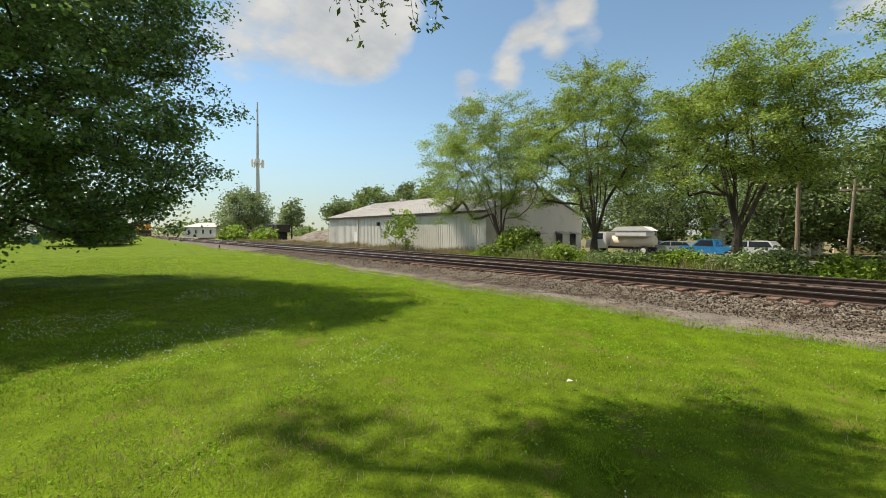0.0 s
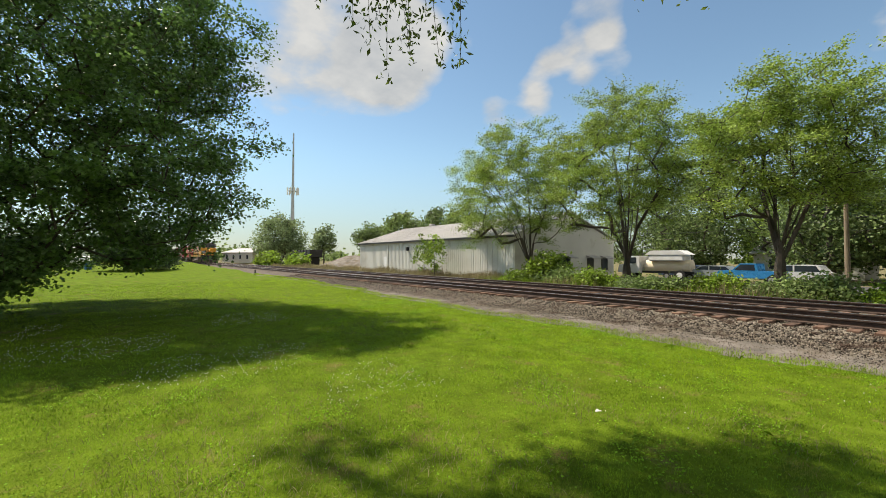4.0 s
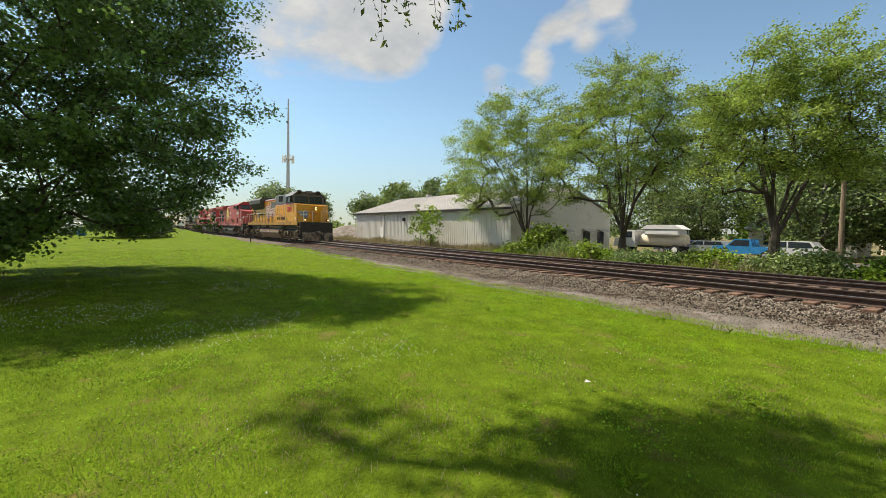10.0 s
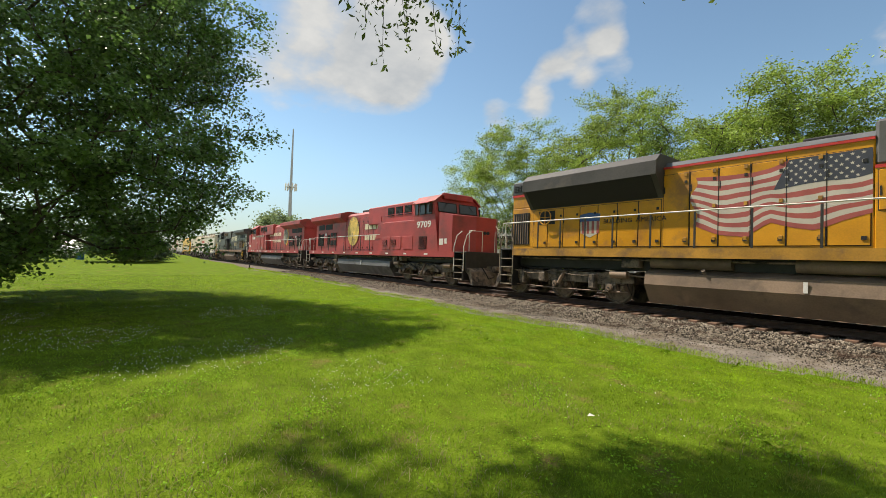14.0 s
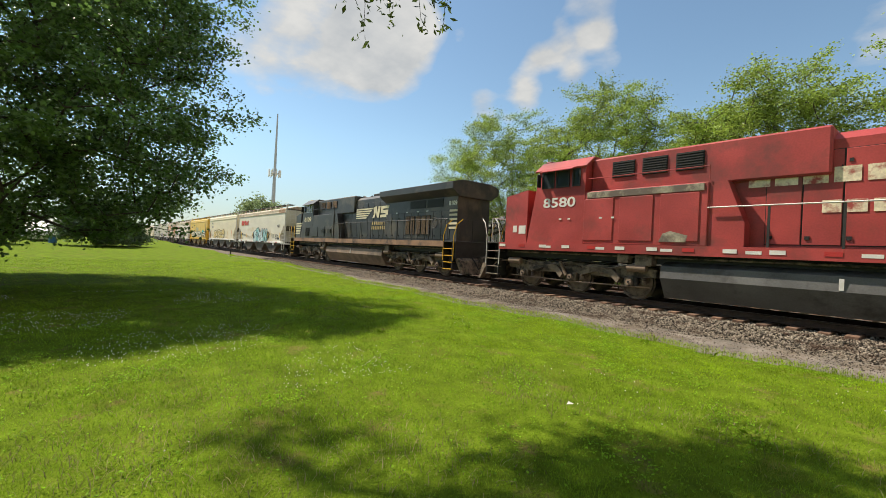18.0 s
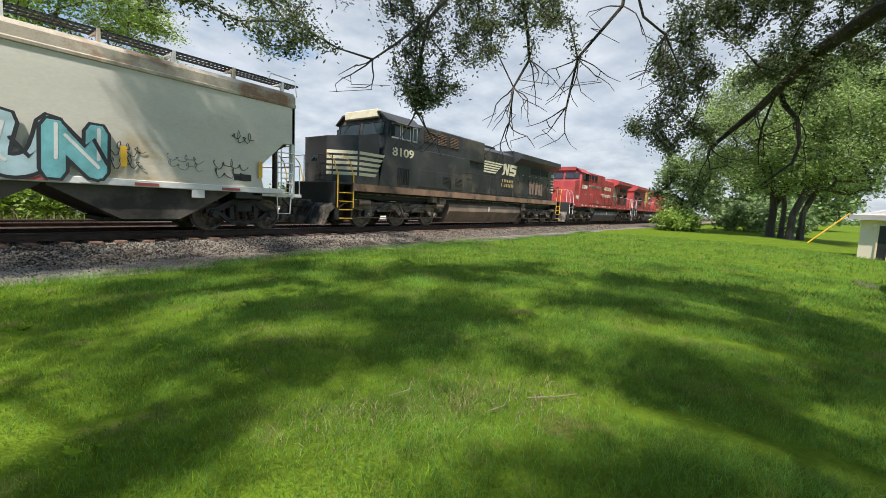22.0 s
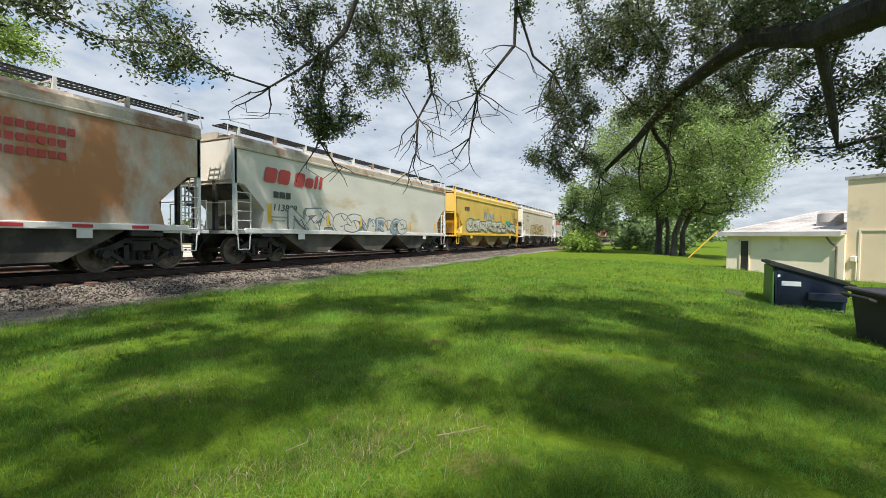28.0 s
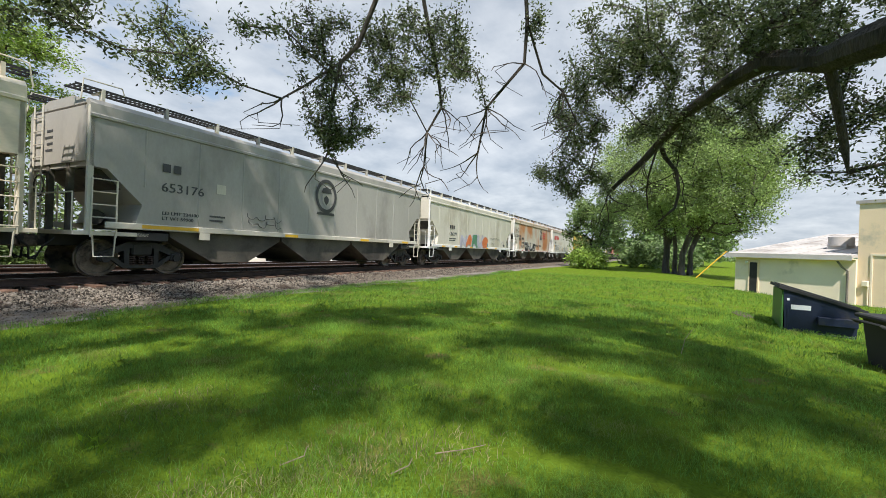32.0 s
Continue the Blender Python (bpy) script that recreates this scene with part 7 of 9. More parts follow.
def emd_loco(label):
    """The yellow and grey leader, cab first."""
    ob = thing("locomotive", label, "locomotive", "locomotives of the train")
    F = False
    deck, Y = 1.76, "up_yellow"
    end0, end1 = -10.3, 9.98
    loco_base(ob, F, Y, deck, (-4.3, 3.05), "tank_dust", (8.6, 6.45, 4.3, -5.5, -7.65, -9.8), "emd", "up_sill", end0, end1, "grimy_rail")
    nose_and_cab(ob, F, 7.95, 7.75, 5.72, 9.62, 4.62, 3.30, 3.50, Y, "up_gray", (3.56, 4.18))
    for s in (-1, 1):
        part("cab_panel", Shape().box(5.95, 8.9, s * 1.46, s * 1.478, 1.84, 2.62, 0.006), Y, ob)
        part("nose_panel", Shape().box(8.05, 8.85, s * 1.46, s * 1.476, 2.72, 3.2, 0.006), Y, ob)
        part("notice_plate", Shape().box(8.45, 8.68, s * 1.478, s * 1.483, 2.0, 2.18), "rail_white", ob)
        part("red_stripe", Shape().box(5.72, 7.9, s * 1.462, s * 1.476, 3.42, 3.49), "red_line", ob)
        part("grab_iron", Shape().tube([(5.85, s * 1.47, 1.95), (5.85, s * 1.53, 2.0), (5.85, s * 1.53, 3.3), (5.85, s * 1.47, 3.35)], 0.015, 5), "rail_white", ob)
    # equipment hood behind the cab, yellow below and grey above
    part("hood", Shape().box(0.45, 5.72, -0.98, 0.98, 1.76, 3.56, 0.02), Y, ob)
    part("hood_top", Shape().box(0.45, 5.72, -0.98, 0.98, 3.56, 4.55, 0.06), "up_gray", ob)
    part("equipment_cabinet", Shape().prism([(2.3, 1.76), (5.72, 1.76), (5.72, 2.5), (2.75, 2.5), (2.3, 2.25)], "y", -1.44, -0.9), Y, ob)
    for x in (2.75, 3.4, 4.2, 4.85):
        grille(ob, x, x + 0.42, -1.442, 2.0, 2.3, F, 4, False, Y, "up_sill")
    hood_doors(ob, F, 0.5, 5.6, 0.98, 2.6, 3.46, 7, Y)
    grille(ob, 1.75, 3.05, -0.98, 3.88, 4.45, F, 9, True)
    part("hatch", Shape().box(3.4, 4.2, -1.0, -0.97, 3.75, 4.42, 0.01), "up_gray", ob)
    part("hatch", Shape().box(4.5, 5.4, -1.0, -0.97, 3.65, 4.3, 0.01), "dark", ob)
    part("hood", Shape().box(-10.12, 0.45, -0.95, 0.95, 1.76, 3.4, 0.02), Y, ob)
    part("hood_top", Shape().box(-4.0, 0.45, -0.95, 0.95, 3.4, 4.22, 0.03), Y, ob)
    part("hood_roof", Shape().prism([(-0.97, 4.2), (-0.75, 4.36), (0.75, 4.36), (0.97, 4.2)], "x", -4.0, 0.45), "up_gray", ob)
    part("exhaust_silencer", Shape().box(-0.9, 0.0, -0.4, 0.4, 4.36, 4.52, 0.03), "black", ob)
    part("hood_top", Shape().box(-10.12, -9.15, -0.95, 0.95, 3.4, 4.45, 0.03), Y, ob)
    part("rear_band", Shape().box(-10.14, -9.15, -0.97, 0.97, 3.95, 4.47, 0.03), "up_gray", ob)
    for k in range(6):
        grille(ob, -10.05 + k * 0.15, -10.05 + k * 0.15 + 0.11, -0.97, 4.08, 4.34, F, 4, False, "up_gray", "up_gray")
    # flared radiators
    sec = [(-0.95, 3.3), (-1.45, 3.95), (-1.45, 4.35), (-1.2, 4.58), (1.2, 4.58), (1.45, 4.35), (1.45, 3.95), (0.95, 3.3)]
    part("radiator", Shape().prism(sec, "x", -9.15, -4.0), "sooty_steel", ob)
    for s in (-1, 1):
        part("radiator_core", Shape().add([(-9.0, s * 0.97, 3.32), (-4.15, s * 0.97, 3.32), (-4.15, s * 1.455, 3.94), (-9.0, s * 1.455, 3.94), (-9.0, s * 0.93, 3.33), (-4.15, s * 0.93, 3.33), (-4.15, s * 1.42, 3.97), (-9.0, s * 1.42, 3.97)], [(0, 1, 2, 3), (4, 5, 6, 7), (0, 1, 5, 4), (1, 2, 6, 5), (2, 3, 7, 6), (3, 0, 4, 7)]), "black", ob)
    for k in range(3):
        part("radiator_fan", Shape().cyl((-8.3 + k * 1.7, 0, 4.56), (-8.3 + k * 1.7, 0, 4.68), 0.62, n=20), "up_gray", ob)
    hood_doors(ob, F, -9.0, -4.05, 0.95, 1.85, 3.25, 7, Y)
    hood_doors(ob, F, -4.0, 0.4, 0.95, 1.85, 3.95, 6, Y)
    grille(ob, -10.05, -9.2, -0.95, 1.95, 3.2, F, 7, True, Y, "tank_dust")
    part("red_stripe", Shape().box(-4.0, 0.45, -0.985, -0.95, 4.13, 4.19), "red_line", ob)
    part("red_stripe", Shape().box(0.45, 5.7, -0.995, -0.97, 3.50, 3.57), "red_line", ob)
    part("red_stripe", Shape().box(-10.13, -9.15, -0.985, -0.95, 3.87, 3.95), "red_line", ob)
    # hand brake wheel on the rear hood
    part("brake_recess", Shape().box(-8.7, -7.95, -0.985, -0.97, 2.7, 3.2), "black", ob)
    hb = part("brake_wheel", Shape().tube([(-8.3 + 0.27 * math.cos(a), -1.12, 2.95 + 0.27 * math.sin(a)) for a in [k * math.pi / 8 for k in range(17)]], 0.02, 6), Y, ob)
    part("spoke", Shape().box(-8.56, -8.04, -1.13, -1.11, 2.94, 2.96).box(-8.31, -8.29, -1.13, -1.11, 2.69, 3.21), Y, hb)
    # waving flag painted over the hood doors
    def cloth(u, v):
        foot = float(np.interp(u, (0, 0.17, 0.37, 0.43, 0.5, 0.62, 0.74, 0.88, 1.0), (2.43, 2.15, 2.07, 2.30, 2.42, 2.28, 2.2, 2.42, 2.55)))
        head = float(np.interp(u, (0, 0.25, 0.4, 0.5, 0.6, 1.0), (3.77, 3.72, 3.72, 3.78, 3.92, 3.95)))
        wave = 0.05 * math.sin(u * 17.0 + v * 2.5) * math.sin(math.pi * v)
        return -3.15 + 3.57 * u + 0.10 * math.sin(v * 9.0) * max(0.0, 1 - 6 * u), foot + (head - foot) * v + wave

    def canton_edge(v):
        return 0.51 + 0.22 * (v - 0.6)

    for k in range(13):
        n, sh, vs = 22, Shape(), []
        for i in range(n + 1):
            for e in (0, 1):
                v = (k + e) / 13
                x, z = cloth((canton_edge(v) if k >= 8 else 1.0) * i / n, v)
                vs.append((x, -0.978, z))
        part("flag_stripe", sh.add(vs, [(2 * i, 2 * i + 2, 2 * i + 3, 2 * i + 1) for i in range(n)]), "flag_red" if k % 2 == 0 else "flag_white", ob)
    sh, vs, n = Shape(), [], 12
    for i in range(n + 1):
        for v in (8 / 13, 1.0):
            e = canton_edge(v)
            x, z = cloth(e + (1 - e) * i / n, v)
            vs.append((x, -0.980, z))
    part("flag_canton", sh.add(vs, [(2 * i, 2 * i + 2, 2 * i + 3, 2 * i + 1) for i in range(n)]), "flag_blue", ob)
    st = Shape()
    for r in range(6):
        for c in range(8):
            x, z = cloth(0.585 + 0.05 * c + 0.025 * (r % 2), 0.655 + 0.06 * r)
            ring = [(x + q * math.sin(a), -0.983, z + q * math.cos(a)) for a, q in ((m * math.pi / 5, 0.042 if m % 2 == 0 else 0.018) for m in range(10))]
            st.add([(x, -0.983, z)] + ring, [(0, 1 + m, 1 + (m + 1) % 10) for m in range(10)])
    part("flag_stars", st, "flag_white", ob)
    for k in range(1, 6):
        x = -4.0 + 4.4 * k / 6
        part("door_seam", Shape().box(x - 0.005, x + 0.005, -0.986, -0.97, 1.9, 4.02), "black", ob)
        for z in (2.0, 2.9, 3.85):
            part("door_latch", Shape().box(x - 0.14, x - 0.06, -0.998, -0.97, z, z + 0.1, 0.006), "up_sill", ob)
    # shield emblem and the readable word on the hood
    sh = Shape().prism([(-6.82, 2.32), (-6.47, 2.16), (-6.12, 2.32), (-6.09, 2.72), (-6.85, 2.72)], "y", -0.979, -0.972)
    part("emblem", sh, "flag_white", ob)
    for k in range(4):
        part("emblem_stripe", Shape().box(-6.77 + k * 0.19, -6.68 + k * 0.19, -0.984, -0.975, 2.3, 2.72), "flag_red", ob)
    part("emblem_top", Shape().prism([(-6.85, 2.72), (-6.09, 2.72), (-6.07, 2.96), (-6.47, 3.02), (-6.87, 2.96)], "y", -0.984, -0.974), "emblem_blue", ob)
    lettering("BUILDING", -5.95, -0.982, 2.62, 0.14, "dark", ob, 0.98)
    lettering("AMERICA", -4.83, -0.982, 2.62, 0.14, "dark", ob, 0.95)
    lettering("8821", 6.2, -1.485, 2.76, 0.46, "red_line", ob, 1.36, 0.012)
    part("number_board", Shape().box(7.55, 7.95, -1.05, -0.72, 4.42, 4.72, 0.02), "black", ob)
    lettering("8821", 7.6, -1.056, 4.50, 0.15, "white", ob, 0.3)
    part("number_board", Shape().box(7.55, 7.95, 0.72, 1.05, 4.42, 4.72, 0.02), "black", ob)
    # winged emblem on the nose
    part("nose_badge", Shape().add([(8.9, -1.445, 2.78), (9.6, -0.66, 2.78), (9.6, -0.66, 2.2), (9.3, -1.0, 2.2)], [(0, 1, 2, 3)]), "emblem_blue", ob)
    for k in range(4):
        part("nose_wing", Shape().add([(8.96 + 0.07 * k, -1.40 + 0.078 * k, 2.66 - 0.12 * k), (9.58, -0.70, 2.66 - 0.12 * k), (9.58, -0.70, 2.72 - 0.12 * k), (8.96 + 0.07 * k, -1.40 + 0.078 * k, 2.72 - 0.12 * k)], [(0, 1, 2, 3)]), "flag_white", ob)
    part("nose_door", Shape().box(9.61, 9.65, -0.45, 0.3, 1.8, 3.15, 0.01), Y, ob)
    for z in (2.93, 3.1):
        part("headlight", Shape().cyl((9.655, 0.0, z), (9.70, 0.0, z), 0.075, n=14), "headlight", ob)
    part("headlight_case", Shape().box(9.62, 9.66, -0.11, 0.11, 2.82, 3.21, 0.01), "black", ob)
    part("headlight_box", Shape().box(7.5, 7.94, -0.3, 0.3, 4.42, 4.7, 0.03), "up_gray", ob)
    for s in (-1, 1):
        part("ditch_light", Shape().cyl((9.92, s * 1.05, 1.98), (10.0, s * 1.05, 1.98), 0.08, n=14), "ditch_light", ob)
        part("ditch_light_can", Shape().cyl((9.72, s * 1.05, 1.98), (9.93, s * 1.05, 1.98), 0.12, n=14), "black", ob)
        stan = [(x, 1.76, 2.75) for x in (-9.6, -8.3, -7.3, -6.3, -5.3, -4.1, -2.9, -1.6, -0.3, 1.2)]
        stanchion_rail(ob, stan, [(-10.2, 2.2), (-10.1, 2.78), (1.2, 2.78), (2.6, 3.42), (5.75, 3.42)], s * 1.49, "dark", F)
        part("end_rail", Shape().tube([(9.93, s * 1.2, 1.8), (9.93, s * 1.2, 2.75), (9.93, s * 0.4, 2.75), (9.93, s * 0.4, 1.8)], 0.02, 6), "rail_white", ob)
        part("end_rail", Shape().tube([(-10.25, s * 1.2, 1.8), (-10.25, s * 1.2, 2.75), (-10.25, s * 0.4, 2.75), (-10.25, s * 0.4, 1.8)], 0.02, 6), "rail_white", ob)
    part("air_reservoir", Shape().cyl((-4.2, -1.12, 1.36), (-2.1, -1.12, 1.36), 0.17, n=12), "tank_dust", ob)
    part("air_reservoir", Shape().cyl((-0.8, -1.12, 1.36), (3.0, -1.12, 1.36), 0.17, n=12), "tank_dust", ob)
    return ob


def ge_loco(label, flip, body, top, number, style):
    """A wide-cab road locomotive with winged radiators; flip turns it round."""
    ob = thing("locomotive", label, "locomotive", "locomotives of the train")
    F, deck = flip, 1.62
    end0, end1 = -10.75, 10.0
    red = style == "red"
    sill = "rail_white" if red else "dust_sill"
    rails = "rail_white" if red else "safety_yellow"
    loco_base(ob, F, body, deck, (-4.4, 3.15), "tank_grey" if red else "tank_dust", (8.2, 6.15, 4.1, -5.2, -7.25, -9.3), "ge", body if red else "dust_sill", end0, end1, rails)
    nose_and_cab(ob, F, 7.95, 7.45, 5.6, 9.75, 4.52, 3.28, 3.55, body, body if red else "ns_black", (3.52, 4.12))
    part("number_board", Shape(F).box(7.35, 7.62, -0.95, 0.95, 4.3, 4.62, 0.03), "ns_stripe" if not red else body, ob)
    part("roof_dust", Shape(F).box(5.75, 7.4, -1.0, 1.0, 4.515, 4.535, 0.004), "dusty_roof", ob)
    # full-width cabinets behind the cab, louvred deck above
    part("cabinet", Shape(F).box(2.0, 5.6, -1.45, 1.45, deck, 3.3, 0.02), body, ob)
    part("hood", Shape(F).box(-0.3, 5.6, -1.12, 1.12, 3.3, 4.40, 0.05), body, ob)
    for k in range(3):
        grille(ob, 2.25 + k * 0.95, 2.25 + k * 0.95 + 0.72, -1.12, 3.72, 4.22, F, 7, False, body, "dust_sill" if not red else "dark")
        grille(ob, 2.25 + k * 0.95, 2.25 + k * 0.95 + 0.72, 1.12, 3.72, 4.22, F, 7, False, body, "dark")
    part("cabinet_rail", Shape(F).tube([(2.0, -1.43, 3.35), (2.0, -1.43, 3.72), (5.5, -1.43, 3.72)], 0.017, 5), body, ob)
    for x in (2.2, 3.4, 4.6):
        part("cabinet_door", Shape(F).box(x, x + 1.0, -1.475, -1.45, deck + 0.12, 3.05 if number == "8580" else 2.45, 0.01), body, ob)
    plain_side = number == "8580"
    if not plain_side:
        for x in (2.3, 3.3):
            grille(ob, x, x + 0.55, -1.478, 1.98, 2.28, F, 5, False, body, body)
        grille(ob, 6.2, 6.9, -1.462, 1.75, 2.4, F, 7, True, body, body)
    part("hood", Shape(F).box(-4.0, 2.0, -0.98, 0.98, deck, 3.4, 0.02), body, ob)
    part("hood_roof", Shape(F).prism([(-0.98, 3.4), (-0.98, 4.08), (-0.72, 4.28), (0.72, 4.28), (0.98, 4.08), (0.98, 3.4)], "x", -4.0, -0.3), body, ob)
    part("blower_duct", Shape(F).prism([(1.2, deck), (2.0, deck), (2.0, 3.3), (1.6, 3.3), (1.2, 2.2)], "y", -1.4, -0.95), body, ob)
    hood_doors(ob, F, -4.0, 0.9, 0.98, deck + 0.1, 3.85, 7, body)
    part("exhaust_silencer", Shape(F).box(-2.6, -1.5, -0.45, 0.45, 4.28, 4.5, 0.04), "black", ob)
    hn = part("horn", Shape(F).cyl((0.2, 0, 4.45), (0.55, 0, 4.5), 0.03, 0.09, n=10).cyl((0.2, 0.2, 4.45), (-0.2, 0.2, 4.5), 0.03, 0.08, n=10).box(0.1, 0.3, -0.1, 0.3, 4.38, 4.45), "dark", ob)
    # radiator cab: narrow below, wings above
    rear = -9.85 if red else -10.3
    part("radiator_cab", Shape(F).box(rear, -4.0, -1.02, 1.02, deck, 3.85, 0.02), body, ob)
    sec = [(-1.02, 3.7), (-1.47, 4.0), (-1.47, 4.3), (-0.9, 4.46), (0.9, 4.46), (1.47, 4.3), (1.47, 4.0), (1.02, 3.7)]
    part("radiator_wing", Shape(F).prism(sec, "x", rear - 0.12, -4.0), body, ob)
    for s in (-1, 1):
        for a, b in ((-9.24, -8.0), (-7.85, -6.5)):
            part("radiator_screen", Shape(F).box(a, b, s * 1.02, s * 1.045, 3.26, 3.66), "black", ob)
    if red:
        for x0, x1, z0, z1 in ((-6.11, -5.62, 2.57, 2.98), (-6.7, -6.22, 2.57, 2.98), (-6.11, -5.66, 2.04, 2.42), (-6.7, -6.22, 2.04, 2.42), (-7.27, -6.88, 2.1, 2.82), (-8.44, -8.12, 1.98, 2.94), (-8.82, -8.52, 2.02, 2.88), (-9.27, -8.91, 2.02, 3.0)):
            d = part("hood_door", Shape(F).box(x0 - 0.06, x1 + 0.06, -1.045, -1.02, min(z0 - 0.08, 2.0) if z1 - z0 > 0.6 else z0 - 0.05, z1 + 0.06, 0.01), body, ob)
            grille(d, x0, x1, -1.046, z0, z1, F, 5, z1 - z0 > 0.6, body, "dark")
        part("fan_door", Shape(F).box(-8.02, -7.4, -1.05, -1.02, 1.9, 3.05, 0.01), body, ob)
        part("notice_plate", Shape(F).box(-7.85, -7.55, -1.056, -1.05, 2.82, 2.98), "rail_white", ob)
        part("brake_wheel", Shape(F).tube([(-7.7 + 0.2 * math.cos(a), -1.12, 2.5 + 0.2 * math.sin(a)) for a in [k * math.pi / 8 for k in range(17)]], 0.02, 6), "cp_red", ob)
    else:
        hood_doors(ob, F, -9.8, -4.1, 1.02, deck + 0.1, 3.05, 9, body)
        for x0, x1 in ((-6.54, -6.17), (-6.98, -6.65), (-7.51, -7.14), (-7.95, -7.62), (-8.3, -8.04)):
            grille(ob, x0, x1, -1.046, 1.92, 2.9, F, 6, True, body, "tank_dust")
        for x in (-5.3, -6.3, -7.3, -8.1):
            part("notice_plate", Shape(F).box(x, x + 0.16, -1.05, -1.044, 3.08, 3.12), "rail_white", ob)
        hw = part("brake_wheel", Shape(F).tube([(-8.78 + 0.26 * math.cos(a), -1.16, 2.5 + 0.26 * math.sin(a)) for a in [k * math.pi / 8 for k in range(17)]], 0.018, 6), "ns_black", ob)
        part("spoke", Shape(F).box(-9.02, -8.54, -1.165, -1.15, 2.49, 2.51), "ns_black", hw)
        part("side_box", Shape(F).box(0.3, 0.85, -1.06, -0.97, 3.55, 4.1, 0.02), body, ob)
    # rails and lamps
    for s in (-1, 1):
        stan = [(x, deck, 2.6) for x in (-10.0, -8.8, -7.4, -6.0, -4.6, -3.2, -1.9, -0.6, 0.7)]
        stanchion_rail(ob, stan, [(-10.25, 1.7), (-10.2, 2.62), (0.75, 2.62), (2.0, 2.62)], s * 1.49, "dark", F, "rail_white" if red else "dark")
        for x in (end1 - 0.05, end0 + 0.05):
            part("end_rail", Shape(F).tube([(x, s * 1.2, 1.65), (x, s * 1.2, 2.6), (x, s * 0.4, 2.6), (x, s * 0.4, 1.65)], 0.02, 6), rails if red else "dark", ob)
        if red:
            for k in range(9):
                part("sill_reflector", Shape(F).box(-9.2 + k * 2.0, -8.88 + k * 2.0, s * 1.521, s * 1.526, deck - 0.17, deck - 0.09), "rail_white", ob)
    lamp_pair(ob, F, 9.76, 0, 2.55, 0.08, "glass")
    sx = -1 if flip else 1
    def put(text, x0, x1, z, h, m, y=-1.482, bold=0.008):
        a, b = sorted((sx * x0, sx * x1))
        lettering(text, a, y, z, h, m, ob, b - a, bold)
    def bars(x0, x1, y, z, h, m, n):
        a, b = sorted((sx * x0, sx * x1))
        w = (b - a) / n
        for k in range(n):
            part("emblem_bar", Shape().box(a + k * w + 0.04, a + (k + 1) * w - 0.05, y - 0.004, y, z, z + h, 0.001), m, ob)
    put(number, 5.95, 7.25, 2.86, 0.32, "rail_white" if red else "ns_stripe", -1.466)
    if red:
        # worn company name as plain bars and a round emblem
        bars(-1.0, 3.4, -1.012, 3.05, 0.36, "ns_stripe", 8) if number == "9709" else bars(1.3, -2.94, -1.012, 3.12, 0.34, "worn_name", 8)
        bars(-1.0, 1.6, -1.012, 2.35, 0.30, "ns_stripe", 7) if number == "9709" else bars(-0.11, -2.99, -1.012, 2.45, 0.28, "worn_name", 7)
        disc, gold = Shape(), Shape()
        cx = sx * (-2.75 if number == "9709" else -4.5)
        for a in range(20):
            t0, t1 = 2 * math.pi * a / 20, 2 * math.pi * (a + 1) / 20
            disc.add([(cx, -1.034, 3.0), (cx + 0.72 * math.cos(t0), -1.034, 3.0 + 0.82 * math.sin(t0)), (cx + 0.72 * math.cos(t1), -1.034, 3.0 + 0.82 * math.sin(t1))], [(0, 1, 2)])
            if number == "9709" or a < 5 or a > 15:
                gold.add([(cx + r * k * math.cos(t), -1.038, 3.0 + r * 1.13 * k * math.sin(t)) for t, k, r in ((t0, 0.80, 0.9), (t0, 1.0, 0.9), (t1, 1.0, 0.9), (t1, 0.80, 0.9))], [(0, 1, 2, 3)])
        part("emblem_disc", disc, "beaver_gold" if number == "9709" else "worn_decal", ob)
        part("emblem_ring", gold, "safety_yellow" if number != "9709" else "beaver_gold", ob)
        part("data_plate", Shape(F).box(8.0, 8.32, -1.47, -1.463, 1.95, 2.25), "rail_white", ob)
        part("data_plate", Shape(F).box(8.42, 8.6, -1.47, -1.463, 2.0, 2.25), "rail_white", ob)
        if plain_side:
            part("worn_strip", Shape(F).box(2.1, 5.5, -1.479, -1.45, 3.08, 3.27, 0.005), "worn_decal", ob, "strip of bare grey metal")
            part("worn_patch", Shape(F).prism([(2.5, 1.72), (3.2, 1.72), (3.1, 1.95), (2.9, 2.02), (2.45, 1.9)], "y", -1.479, -1.45), "worn_decal", ob)
            for k in range(11):
                part("sill_reflector", Shape(F).box(-0.6 + k * 0.95, -0.3 + k * 0.95, -1.532, -1.526, deck - 0.16, deck - 0.06), "rail_white" if k % 3 else "reflector_red", ob)
            for x in (4.55, 4.95, 6.1, 6.45):
                part("notice_plate", Shape(F).box(x, x + 0.1, -1.483, -1.477, 2.42, 2.47), "rail_white", ob)
    else:
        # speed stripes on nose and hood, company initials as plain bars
        for k in range(5):
            part("nose_stripe", Shape(F).add([(8.95, -1.462, 1.92 + 0.19 * k), (8.95, -1.468, 2.03 + 0.19 * k), (8.05 + 0.10 * k * -1, -1.468, 2.03 + 0.19 * k), (8.15 - 0.10 * k, -1.468, 1.92 + 0.19 * k)], [(0, 1, 2, 3)]), "ns_stripe", ob)
            part("nose_stripe", Shape(F).add([(9.02, -1.44, 1.92 + 0.19 * k), (9.75, -0.63, 1.92 + 0.19 * k), (9.75, -0.63, 2.03 + 0.19 * k), (9.02, -1.44, 2.03 + 0.19 * k)], [(0, 1, 2, 3)]), "ns_stripe", ob)
